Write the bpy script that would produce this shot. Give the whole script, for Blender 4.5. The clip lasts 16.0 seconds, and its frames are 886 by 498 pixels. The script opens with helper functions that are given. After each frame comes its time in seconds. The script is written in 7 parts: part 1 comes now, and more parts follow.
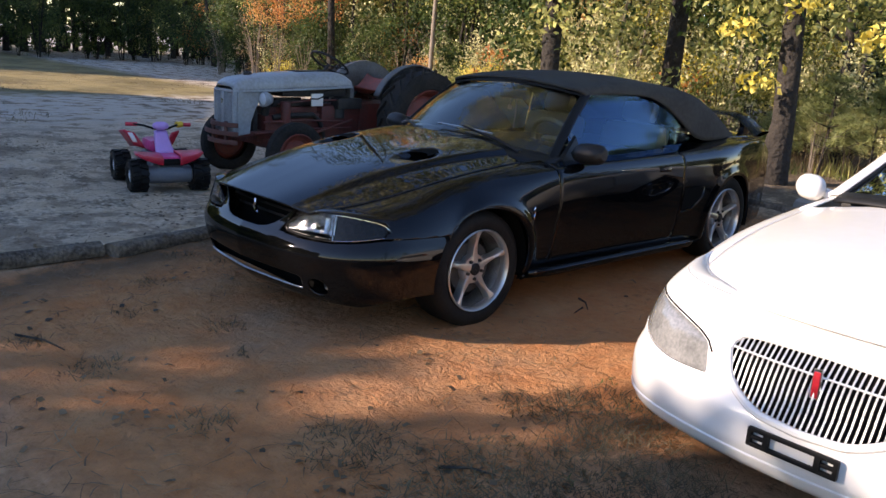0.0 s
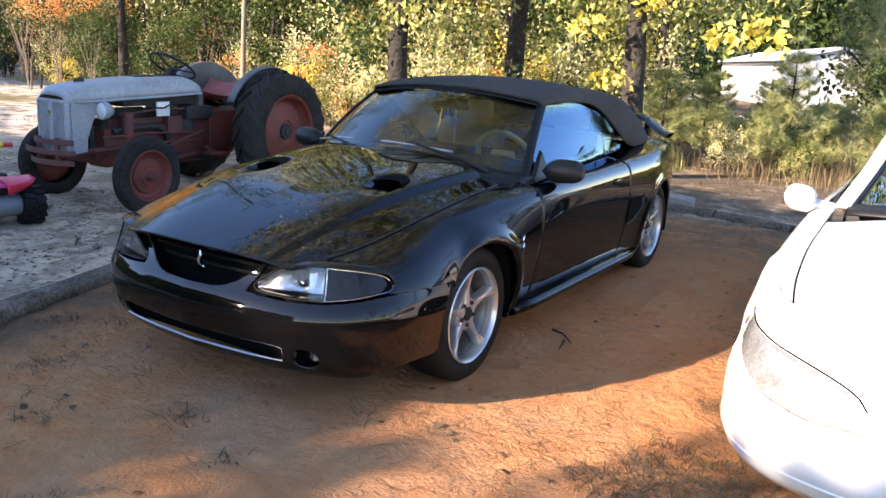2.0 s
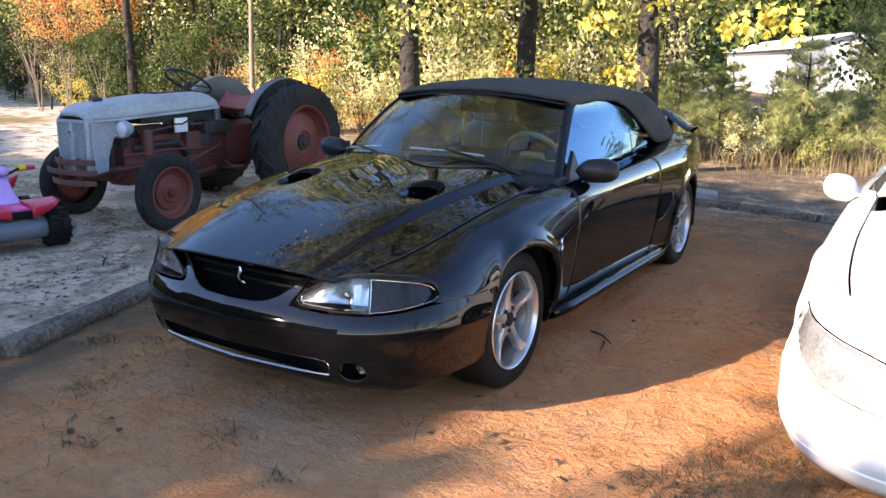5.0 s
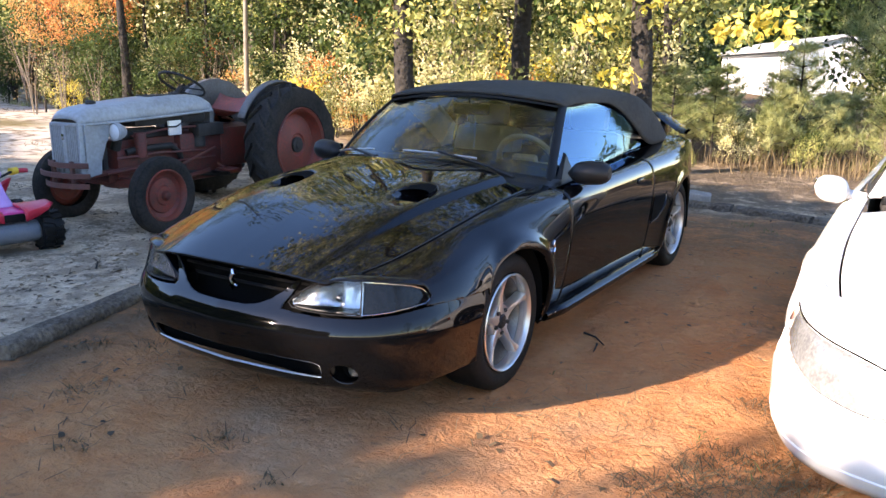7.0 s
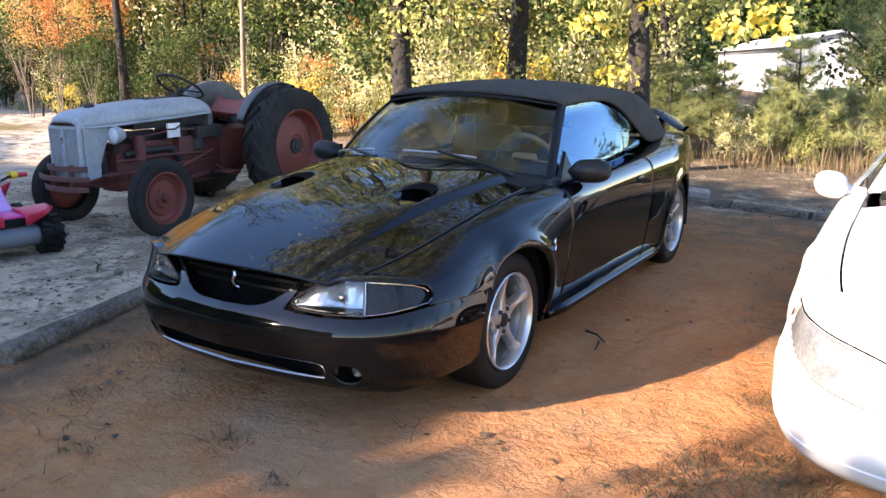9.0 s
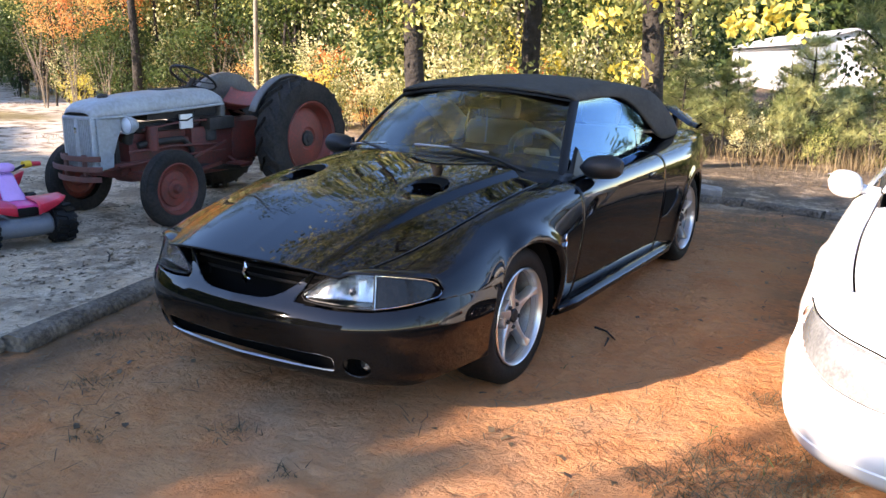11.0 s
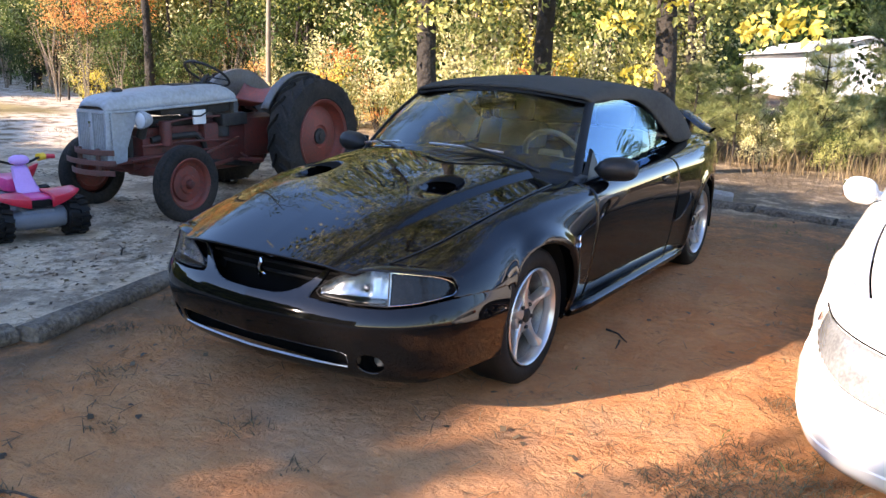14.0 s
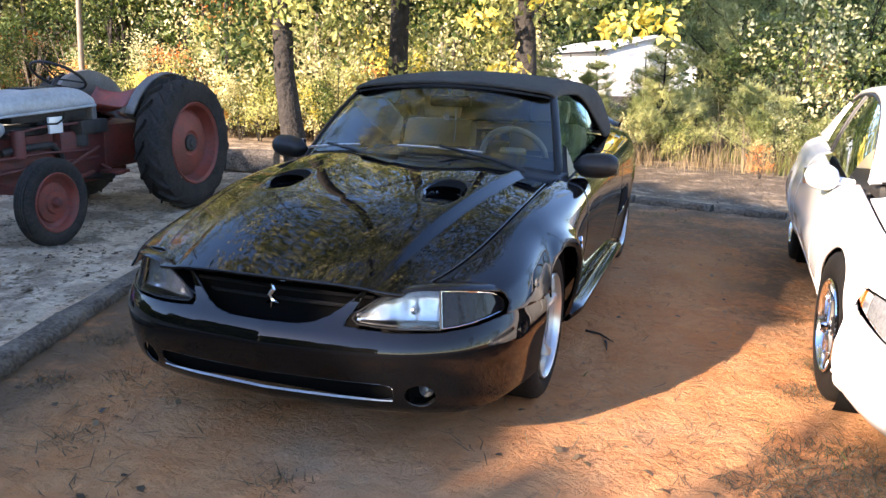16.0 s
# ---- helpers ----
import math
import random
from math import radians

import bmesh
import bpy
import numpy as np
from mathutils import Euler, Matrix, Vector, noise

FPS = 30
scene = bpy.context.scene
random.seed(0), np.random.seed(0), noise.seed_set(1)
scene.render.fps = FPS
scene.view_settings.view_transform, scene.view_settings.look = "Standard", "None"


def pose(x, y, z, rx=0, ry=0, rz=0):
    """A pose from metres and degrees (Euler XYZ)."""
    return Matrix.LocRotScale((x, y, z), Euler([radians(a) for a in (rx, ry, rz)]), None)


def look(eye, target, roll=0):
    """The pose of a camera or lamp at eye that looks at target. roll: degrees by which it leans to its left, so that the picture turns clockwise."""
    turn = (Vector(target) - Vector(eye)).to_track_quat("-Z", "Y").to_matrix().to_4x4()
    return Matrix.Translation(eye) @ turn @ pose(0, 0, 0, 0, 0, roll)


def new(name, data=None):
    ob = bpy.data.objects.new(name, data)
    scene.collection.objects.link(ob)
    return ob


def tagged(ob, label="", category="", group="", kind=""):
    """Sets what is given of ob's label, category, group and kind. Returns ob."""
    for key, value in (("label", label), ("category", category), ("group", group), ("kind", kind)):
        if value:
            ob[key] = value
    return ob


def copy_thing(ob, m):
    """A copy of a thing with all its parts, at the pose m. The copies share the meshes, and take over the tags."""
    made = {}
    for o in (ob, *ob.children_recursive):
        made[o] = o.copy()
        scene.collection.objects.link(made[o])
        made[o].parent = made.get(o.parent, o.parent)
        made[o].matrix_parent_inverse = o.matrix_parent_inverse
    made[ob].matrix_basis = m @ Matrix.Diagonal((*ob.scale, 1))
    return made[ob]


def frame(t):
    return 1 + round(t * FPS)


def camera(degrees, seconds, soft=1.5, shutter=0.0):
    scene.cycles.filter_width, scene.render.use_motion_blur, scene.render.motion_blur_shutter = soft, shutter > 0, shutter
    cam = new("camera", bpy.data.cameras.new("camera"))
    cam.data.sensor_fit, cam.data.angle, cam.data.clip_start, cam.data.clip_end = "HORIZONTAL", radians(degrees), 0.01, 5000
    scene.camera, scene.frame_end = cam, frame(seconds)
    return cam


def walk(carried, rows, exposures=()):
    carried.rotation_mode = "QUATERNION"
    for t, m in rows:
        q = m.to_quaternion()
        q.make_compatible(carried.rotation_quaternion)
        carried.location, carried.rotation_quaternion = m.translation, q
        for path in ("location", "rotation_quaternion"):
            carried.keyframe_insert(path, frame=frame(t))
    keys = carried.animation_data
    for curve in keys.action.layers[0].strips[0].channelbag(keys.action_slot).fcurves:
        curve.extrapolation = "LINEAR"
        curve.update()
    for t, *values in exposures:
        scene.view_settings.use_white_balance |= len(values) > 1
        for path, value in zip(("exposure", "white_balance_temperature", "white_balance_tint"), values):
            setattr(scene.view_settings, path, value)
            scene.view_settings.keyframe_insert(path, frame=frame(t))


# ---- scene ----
cam = camera(57.6, 16.0)
PATH = [
    (0, (3.694, -2.998, 1.425), (2.285, -1.661, 0.946), 4.0),
    (0.5, (3.311, -3.016, 1.446), (1.973, -1.6, 0.99), 4.3),
    (1, (2.931, -3.002, 1.442), (1.632, -1.549, 0.992), 3.9),
    (1.5, (2.664, -3.123, 1.427), (1.509, -1.565, 0.94), 2.8),
    (2, (2.516, -3.098, 1.437), (1.508, -1.433, 0.975), 3.6),
    (2.5, (2.429, -3.037, 1.423), (1.438, -1.367, 0.944), 0.9),
    (3, (2.392, -3.105, 1.43), (1.414, -1.423, 0.966), 0.6),
    (3.5, (2.375, -3.122, 1.436), (1.373, -1.458, 0.959), 0.7),
    (4, (2.375, -3.128, 1.433), (1.344, -1.478, 0.97), 0.8),
    (6.5, (2.396, -3.127, 1.44), (1.371, -1.471, 0.986), 1.3),
    (7, (2.396, -3.121, 1.436), (1.374, -1.462, 0.987), 1.0),
    (7.5, (2.404, -3.128, 1.437), (1.399, -1.456, 0.996), 1.0),
    (8, (2.4, -3.137, 1.435), (1.384, -1.471, 0.996), 1.1),
    (8.5, (2.397, -3.132, 1.436), (1.377, -1.47, 0.99), 0.7),
    (9, (2.389, -3.134, 1.437), (1.37, -1.473, 0.987), 0.4),
    (11.5, (2.386, -3.134, 1.438), (1.346, -1.491, 0.973), 1.1),
    (12, (2.39, -3.132, 1.441), (1.352, -1.485, 0.982), 0.8),
    (12.5, (2.408, -3.14, 1.443), (1.381, -1.485, 0.988), 0.6),
    (13, (2.417, -3.148, 1.443), (1.396, -1.487, 0.998), 0.4),
    (13.5, (2.408, -3.155, 1.438), (1.372, -1.504, 0.989), 0.6),
    (14, (2.361, -3.16, 1.427), (1.309, -1.522, 0.965), 2.0),
    (14.5, (2.215, -3.214, 1.419), (1.267, -1.511, 0.972), 3.7),
    (15, (2.024, -3.283, 1.409), (1.177, -1.549, 0.884), 2.0),
    (15.5, (1.759, -3.221, 1.377), (1.023, -1.418, 0.924), -0.2),
    (16, (1.449, -3.26, 1.372), (0.82, -1.415, 0.926), 1.5),
]
walk(cam, [(t, look(eye, target, roll)) for t, eye, target, roll in PATH], [(0, 1.40, 7700, 22), (0.5, 1.74, 7700, 22), (1, 2.12, 7700, 22), (1.5, 2.26, 7700, 22), (2.2, 2.34, 7700, 22), (3.5, 2.34, 7700, 22), (6.5, 2.38, 7700, 22), (14, 2.40, 7700, 22), (15.5, 2.48, 7700, 22), (16, 2.52, 7700, 22)])

# ---- light ----
SUN_EL, SUN_AZ = 21.0, math.atan2(-0.85, -0.52)
world = bpy.data.worlds.new("sky")
scene.world = world
world.use_nodes = True
wn = world.node_tree.nodes
sky = wn.new("ShaderNodeTexSky")
sky.sky_type, sky.sun_disc = "NISHITA", False
sky.sun_elevation, sky.sun_rotation = radians(SUN_EL), math.pi / 2 - SUN_AZ
sky.air_density, sky.dust_density, sky.ozone_density = 1.0, 0.15, 3.0
wn["Background"].inputs["Strength"].default_value = 0.15
deep = wn.new("ShaderNodeHueSaturation")
deep.inputs["Saturation"].default_value, deep.inputs["Hue"].default_value = 1.14, 0.506
world.node_tree.links.new(sky.outputs[0], deep.inputs["Color"])
world.node_tree.links.new(deep.outputs[0], wn["Background"].inputs["Color"])
sun = new("sun", bpy.data.lights.new("sun", "SUN"))
sun.data.energy, sun.data.angle, sun.data.color = 3.7, radians(0.55), (1.0, 0.935, 0.84)
sun_way = Vector((math.cos(SUN_AZ) * math.cos(radians(SUN_EL)), math.sin(SUN_AZ) * math.cos(radians(SUN_EL)), math.sin(radians(SUN_EL))))
sun.matrix_world = look(sun_way * 50, (0, 0, 0))

# ---- tools ----
rng = np.random.default_rng(7)


class Geo:
    """A growing mesh: vertices and faces."""

    def __init__(self):
        self.v, self.f = [], []

    def add(self, verts, faces, m=None):
        k = len(self.v)
        for p in verts:
            self.v.append(tuple(m @ Vector(p)) if m is not None else tuple(float(c) for c in p))
        self.f.extend(tuple(i + k for i in face) for face in faces)
        return self

    def box(self, c, s, m=None, bev=0.0):
        x, y, z = s[0] / 2, s[1] / 2, s[2] / 2
        if bev <= 0:
            vs = [(c[0] + i * x, c[1] + j * y, c[2] + k * z) for i in (-1, 1) for j in (-1, 1) for k in (-1, 1)]
            return self.add(vs, [(0, 1, 3, 2), (4, 6, 7, 5), (0, 4, 5, 1), (2, 3, 7, 6), (0, 2, 6, 4), (1, 5, 7, 3)], m)
        bm = bmesh.new()
        bmesh.ops.create_cube(bm, size=1.0)
        bmesh.ops.scale(bm, vec=s, verts=bm.verts)
        bmesh.ops.bevel(bm, geom=bm.edges[:], offset=min(bev, min(s) * 0.45), segments=2, profile=0.6, affect="EDGES")
        bmesh.ops.translate(bm, vec=c, verts=bm.verts)
        bm.verts.index_update()
        self.add([v.co[:] for v in bm.verts], [[v.index for v in f.verts] for f in bm.faces], m)
        bm.free()
        return self

    def lathe(self, prof, m=None, n=32, closed=False):
        """Profile of (radius, height), turned round z."""
        vs, fs, k = [], [], len(prof)
        for i in range(n):
            a = 2 * math.pi * i / n
            vs += [(r * math.cos(a), r * math.sin(a), h) for r, h in prof]
        for i in range(n):
            for j in range(k if closed else k - 1):
                a, b = i * k + j, i * k + (j + 1) % k
                c, d = ((i + 1) % n) * k + (j + 1) % k, ((i + 1) % n) * k + j
                fs.append((a, d, c, b))
        return self.add(vs, fs, m)

    def tube(self, pts, r, n=8, m=None, cap=True):
        """A tube along points; r may be one radius or one for each point."""
        pts = [Vector(p) for p in pts]
        rs = [float(q) for q in r] if isinstance(r, (list, tuple, np.ndarray)) else [r] * len(pts)
        vs, fs, side = [], [], None
        for i, p in enumerate(pts):
            way = (pts[min(i + 1, len(pts) - 1)] - pts[max(i - 1, 0)]).normalized()
            if side is None:
                side = way.orthogonal().normalized()
            side = (side - way * side.dot(way)).normalized()
            up = way.cross(side)
            vs += [p + rs[i] * (math.cos(2 * math.pi * j / n) * side + math.sin(2 * math.pi * j / n) * up) for j in range(n)]
        for i in range(len(pts) - 1):
            for j in range(n):
                fs.append((i * n + j, i * n + (j + 1) % n, (i + 1) * n + (j + 1) % n, (i + 1) * n + j))
        if cap:
            fs += [tuple(range(n - 1, -1, -1)), tuple(range((len(pts) - 1) * n, len(pts) * n))]
        return self.add(vs, fs, m)

    def grid(self, P, m=None, wrap=False):
        n, k = P.shape[:2]
        fs = [(i * k + j, i * k + (j + 1) % k, (i + 1) * k + (j + 1) % k, (i + 1) * k + j) for i in range(n - 1) for j in range(k if wrap else k - 1)]
        return self.add(P.reshape(-1, 3), fs, m)


def put(name, geo, material, parent=None, label="", smooth=True, flat_angle=40, bevel=0.0, thick=0.0):
    """Links a Geo as one mesh object under parent."""
    me = bpy.data.meshes.new(name)
    me.from_pydata(geo.v, [], geo.f)
    me.update()
    if smooth:
        me.shade_smooth()
        if flat_angle:
            me.set_sharp_from_angle(angle=radians(flat_angle))
    me.materials.append(material)
    ob = new(name, me)
    if parent is not None:
        ob.parent = parent
    if label:
        ob["label"] = label
    if thick:
        mod = ob.modifiers.new("thickness", "SOLIDIFY")
        mod.thickness, mod.offset = thick, -1
    if bevel:
        mod = ob.modifiers.new("edges", "BEVEL")
        mod.width, mod.segments, mod.limit_method = bevel, 2, "ANGLE"
    return ob


def thing(name, label, category, m=None, group="", kind=""):
    ob = tagged(new(name), label, category, group, kind)
    ob.empty_display_size = 0.1
    if m is not None:
        ob.matrix_basis = m
    return ob


def curve(knots, soften=0.0):
    """A smooth function through (t, value) knots: monotone cubic, softened over a length."""
    xs, ys = np.array([k[0] for k in knots], float), np.array([k[1] for k in knots], float)
    h, d = np.diff(xs), np.diff(ys) / np.diff(xs)
    s = np.zeros(len(xs))
    for i in range(1, len(xs) - 1):
        if d[i - 1] * d[i] > 0:
            w1, w2 = 2 * h[i] + h[i - 1], h[i] + 2 * h[i - 1]
            s[i] = (w1 + w2) / (w1 / d[i - 1] + w2 / d[i])
    s[0], s[-1] = d[0], d[-1]

    def raw(t):
        t = np.clip(np.asarray(t, float), xs[0], xs[-1])
        i = np.clip(np.searchsorted(xs, t) - 1, 0, len(h) - 1)
        q = (t - xs[i]) / h[i]
        return ys[i] * (1 + 2 * q) * (1 - q) ** 2 + ys[i + 1] * q * q * (3 - 2 * q) + h[i] * (s[i] * q * (1 - q) ** 2 - s[i + 1] * q * q * (1 - q))

    if not soften:
        return raw
    tt = np.linspace(xs[0], xs[-1], 400)
    k = np.exp(-0.5 * (np.arange(-60, 61) * (tt[1] - tt[0]) / soften) ** 2)
    v = raw(tt)
    pad = np.concatenate([2 * v[0] - v[60:0:-1], v, 2 * v[-1] - v[-2:-62:-1]])
    sm = np.convolve(pad, k / k.sum(), "valid")
    return lambda t: np.interp(t, tt, sm)


def patch(surface, us, vs, holes=(), flip=False):
    """A Geo of surface(u, v) over a grid, with holes where a function of the place is below zero, their rims drawn clean."""
    U, V = np.meshgrid(us, vs, indexing="ij")
    P = surface(U, V)
    keep = np.ones((len(us) - 1, len(vs) - 1), bool)
    for f in holes:
        inside = f(P) < 0
        q = inside[:-1, :-1] & inside[1:, :-1] & inside[:-1, 1:] & inside[1:, 1:]
        keep &= ~q
        use = np.zeros(U.shape, bool)
        for a in (slice(None, -1), slice(1, None)):
            for b in (slice(None, -1), slice(1, None)):
                use[a, b] |= keep
        move = inside & use
        e = 1e-4
        u, v = U[move], V[move]
        for _ in range(8):
            f0 = f(surface(u, v))
            fu = (f(surface(u + e, v)) - f0) / e
            fv = (f(surface(u, v + e)) - f0) / e
            g = fu * fu + fv * fv + 1e-9
            u, v = u - np.clip(f0 * fu / g, -0.05, 0.05), v - np.clip(f0 * fv / g, -0.05, 0.05)
        U[move], V[move] = u, v
        P = surface(U, V)
    geo = Geo()
    k = len(vs)
    n = np.cross(P[1:, :-1] - P[:-1, :-1], P[:-1, 1:] - P[:-1, :-1])
    turn = flip
    fs = []
    for i, j in zip(*np.nonzero(keep)):
        q = (i * k + j, (i + 1) * k + j, (i + 1) * k + j + 1, i * k + j + 1)
        fs.append(q[::-1] if turn else q)
    used = sorted({i for q in fs for i in q})
    at = {i: n for n, i in enumerate(used)}
    flat = P.reshape(-1, 3)
    return geo.add([flat[i] for i in used], [tuple(at[i] for i in q) for q in fs])


def steps(a, b, n):
    return np.linspace(a, b, n)


def lerp(a, b, q):
    return a * (1 - q) + b * q


# ---- materials ----
def material(name, base, rough=0.5, metal=0.0, coat=0.0, var=0.0, scale=8.0, bump=0.0, bump_scale=60.0, tint=None, spec=0.5, sheen=0.0):
    """A principled material whose colour wanders between base and tint at two scales, with a fine relief."""
    mat = bpy.data.materials.new(name)
    mat.use_nodes = True
    nt = mat.node_tree
    bs = nt.nodes["Principled BSDF"]
    bs.inputs["Base Color"].default_value = (*base, 1)
    bs.inputs["Roughness"].default_value = rough
    bs.inputs["Metallic"].default_value = metal
    bs.inputs["Coat Weight"].default_value = coat
    bs.inputs["Coat Roughness"].default_value = 0.03
    bs.inputs["Coat IOR"].default_value = 1.42
    bs.inputs["Specular IOR Level"].default_value = spec
    bs.inputs["Sheen Weight"].default_value = sheen
    co = nt.nodes.new("ShaderNodeTexCoord")
    if var > 0 or tint:
        t = tint or tuple(c * (1 - var) for c in base)
        n1, n2 = nt.nodes.new("ShaderNodeTexNoise"), nt.nodes.new("ShaderNodeTexNoise")
        n1.inputs["Scale"].default_value, n1.inputs["Detail"].default_value = scale, 5
        n2.inputs["Scale"].default_value, n2.inputs["Detail"].default_value = scale * 9, 4
        mx = nt.nodes.new("ShaderNodeMath")
        mx.operation = "ADD"
        ramp = nt.nodes.new("ShaderNodeValToRGB")
        ramp.color_ramp.elements[0].color, ramp.color_ramp.elements[1].color = (*base, 1), (*t, 1)
        hv = nt.nodes.new("ShaderNodeMath")
        hv.operation = "MULTIPLY"
        nt.links.new(co.outputs["Object"], n1.inputs["Vector"])
        nt.links.new(co.outputs["Object"], n2.inputs["Vector"])
        nt.links.new(n1.outputs["Fac"], mx.inputs[0])
        nt.links.new(n2.outputs["Fac"], mx.inputs[1])
        ramp.color_ramp.elements[0].position, ramp.color_ramp.elements[1].position = 0.35, 0.65
        hv.inputs[1].default_value = 0.5
        nt.links.new(mx.outputs[0], hv.inputs[0])
        nt.links.new(hv.outputs[0], ramp.inputs[0])
        nt.links.new(ramp.outputs[0], bs.inputs["Base Color"])
    if bump > 0:
        nb, bp = nt.nodes.new("ShaderNodeTexNoise"), nt.nodes.new("ShaderNodeBump")
        nb.inputs["Scale"].default_value, nb.inputs["Detail"].default_value = bump_scale, 6
        bp.inputs["Strength"].default_value, bp.inputs["Distance"].default_value = min(1.0, bump * 10), 0.01
        nt.links.new(co.outputs["Object"], nb.inputs["Vector"])
        nt.links.new(nb.outputs["Fac"], bp.inputs["Height"])
        nt.links.new(bp.outputs[0], bs.inputs["Normal"])
    return mat


def glass(name, tint=(0.6, 0.68, 0.66), rough=0.0, clear=0.8, ior=1.58, sheen=(1, 1, 1)):
    """Thin car glass: clear where one looks through, mirror-like by Fresnel."""
    mat = bpy.data.materials.new(name)
    mat.use_nodes = True
    nt = mat.node_tree
    nt.nodes.remove(nt.nodes["Principled BSDF"])
    tr, gl, mix, fr = (nt.nodes.new(k) for k in ("ShaderNodeBsdfTransparent", "ShaderNodeBsdfGlossy", "ShaderNodeMixShader", "ShaderNodeFresnel"))
    tr.inputs[0].default_value = (*(c * clear for c in tint), 1)
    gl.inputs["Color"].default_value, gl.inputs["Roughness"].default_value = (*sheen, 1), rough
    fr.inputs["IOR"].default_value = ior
    nt.links.new(fr.outputs[0], mix.inputs[0])
    nt.links.new(tr.outputs[0], mix.inputs[1])
    nt.links.new(gl.outputs[0], mix.inputs[2])
    nt.links.new(mix.outputs[0], nt.nodes["Material Output"].inputs["Surface"])
    return mat


black_paint = material("black_paint", (0.003, 0.003, 0.0035), 0.08, coat=1.0, var=0.3, scale=3, spec=0.0)
white_paint = material("white_paint", (0.72, 0.705, 0.68), 0.25, coat=0.6, var=0.04, scale=2)
soft_top = material("black_canvas", (0.062, 0.057, 0.049), 0.95, var=0.35, scale=4, bump=0.03, bump_scale=700, spec=0.2)
rubber = material("tyre_rubber", (0.006, 0.006, 0.006), 0.7, tint=(0.016, 0.014, 0.012), scale=6, bump=0.02, bump_scale=90, spec=0.15)
dusty_rubber = material("dusty_rubber", (0.012, 0.012, 0.012), 0.8, tint=(0.040, 0.034, 0.029), scale=5, bump=0.03, bump_scale=60, spec=0.2)
trim = material("black_trim", (0.014, 0.014, 0.0145), 0.45, var=0.3, scale=10, spec=0.25)
plastic = material("black_plastic", (0.012, 0.012, 0.012), 0.4, var=0.2, scale=10, spec=0.12)
dark = material("dark_void", (0.006, 0.006, 0.006), 0.9, var=0.3, scale=10, spec=0.05)
alloy = material("silver_alloy", (0.60, 0.575, 0.54), 0.30, metal=0.8, var=0.15, scale=20)
satin = material("satin_chrome", (0.85, 0.85, 0.84), 0.32, metal=0.55, var=0.1, scale=12)
chrome = material("chrome", (0.75, 0.75, 0.76), 0.1, metal=1.0, var=0.1, scale=12)
iron = material("cast_iron", (0.05, 0.045, 0.042), 0.7, metal=0.4, var=0.5, scale=12)
tan_leather = material("tan_leather", (0.74, 0.58, 0.36), 0.55, var=0.15, scale=9, bump=0.02, bump_scale=160)
cabin = material("cabin_dark", (0.03, 0.028, 0.026), 0.7, var=0.3, scale=8)
lens = glass("headlamp_lens", (0.95, 0.96, 0.97), 0.0, 0.95)
# tinted side glass; its blue gloss colour paints the mirrored sky bluer
side_sky_glass = glass("side_tinted_sky_glass", (0.62, 0.70, 0.70), 0.0, 0.75, 1.75, (0.30, 0.55, 0.88))
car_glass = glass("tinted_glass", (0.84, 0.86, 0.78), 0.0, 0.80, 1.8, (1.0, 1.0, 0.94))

# ---- the black convertible: front axle at y = 0, nose towards -y ----
WB, HUB, HUB_R, ARCH, ARCH_R = 2.573, 0.298, 0.350, 0.355, 0.342
convertible = thing("convertible_car", "black glossy two-door convertible with closed black cloth top on orange sand", "car")
xs_ = curve([(-0.92, 0.52), (-0.75, 0.63), (-0.4, 0.71), (0, 0.75), (0.5, 0.765), (1.2, 0.745), (2.2, 0.70), (2.9, 0.70), (3.4, 0.66), (3.65, 0.58)], 0.08)
zs_ = curve([(-0.92, 0.60), (-0.75, 0.64), (-0.4, 0.715), (0, 0.785), (0.5, 0.835), (1.2, 0.86), (2.2, 0.895), (2.9, 0.925), (3.4, 0.90), (3.65, 0.83)], 0.08)
zc_ = curve([(-0.92, 0.625), (-0.8, 0.665), (-0.4, 0.77), (0, 0.845), (0.4, 0.90), (0.7, 0.93), (2.3, 0.93), (2.9, 0.96), (3.4, 0.935), (3.65, 0.85)], 0.08)
xw_ = curve([(-0.92, 0.66), (-0.75, 0.745), (-0.6, 0.80), (-0.3, 0.86), (0, 0.885), (0.5, 0.87), (1.2, 0.865), (2.0, 0.872), (2.4, 0.880), (2.62, 0.868), (2.9, 0.815), (3.2, 0.765), (3.65, 0.66)], 0.08)
zw_ = curve([(-0.92, 0.5), (-0.3, 0.54), (0, 0.59), (0.6, 0.67), (1.2, 0.71), (1.9, 0.72), (2.573, 0.71), (3.2, 0.64), (3.65, 0.6)], 0.1)
xl_ = curve([(-0.92, 0.64), (-0.6, 0.80), (0, 0.865), (0.6, 0.815), (2.0, 0.825), (2.45, 0.858), (2.62, 0.85), (2.9, 0.795), (3.2, 0.745), (3.65, 0.64)], 0.08)
bow_ = curve([(-0.92, 0.30), (-0.6, 0.2), (-0.2, 0.06), (0.2, 0.0), (2.9, -0.01), (3.1, -0.05), (3.3, -0.13), (3.65, -0.34)], 0.05)
VK = np.array([0.0, 0.16, 0.3, 0.42, 0.5, 0.62, 0.84, 1.0])


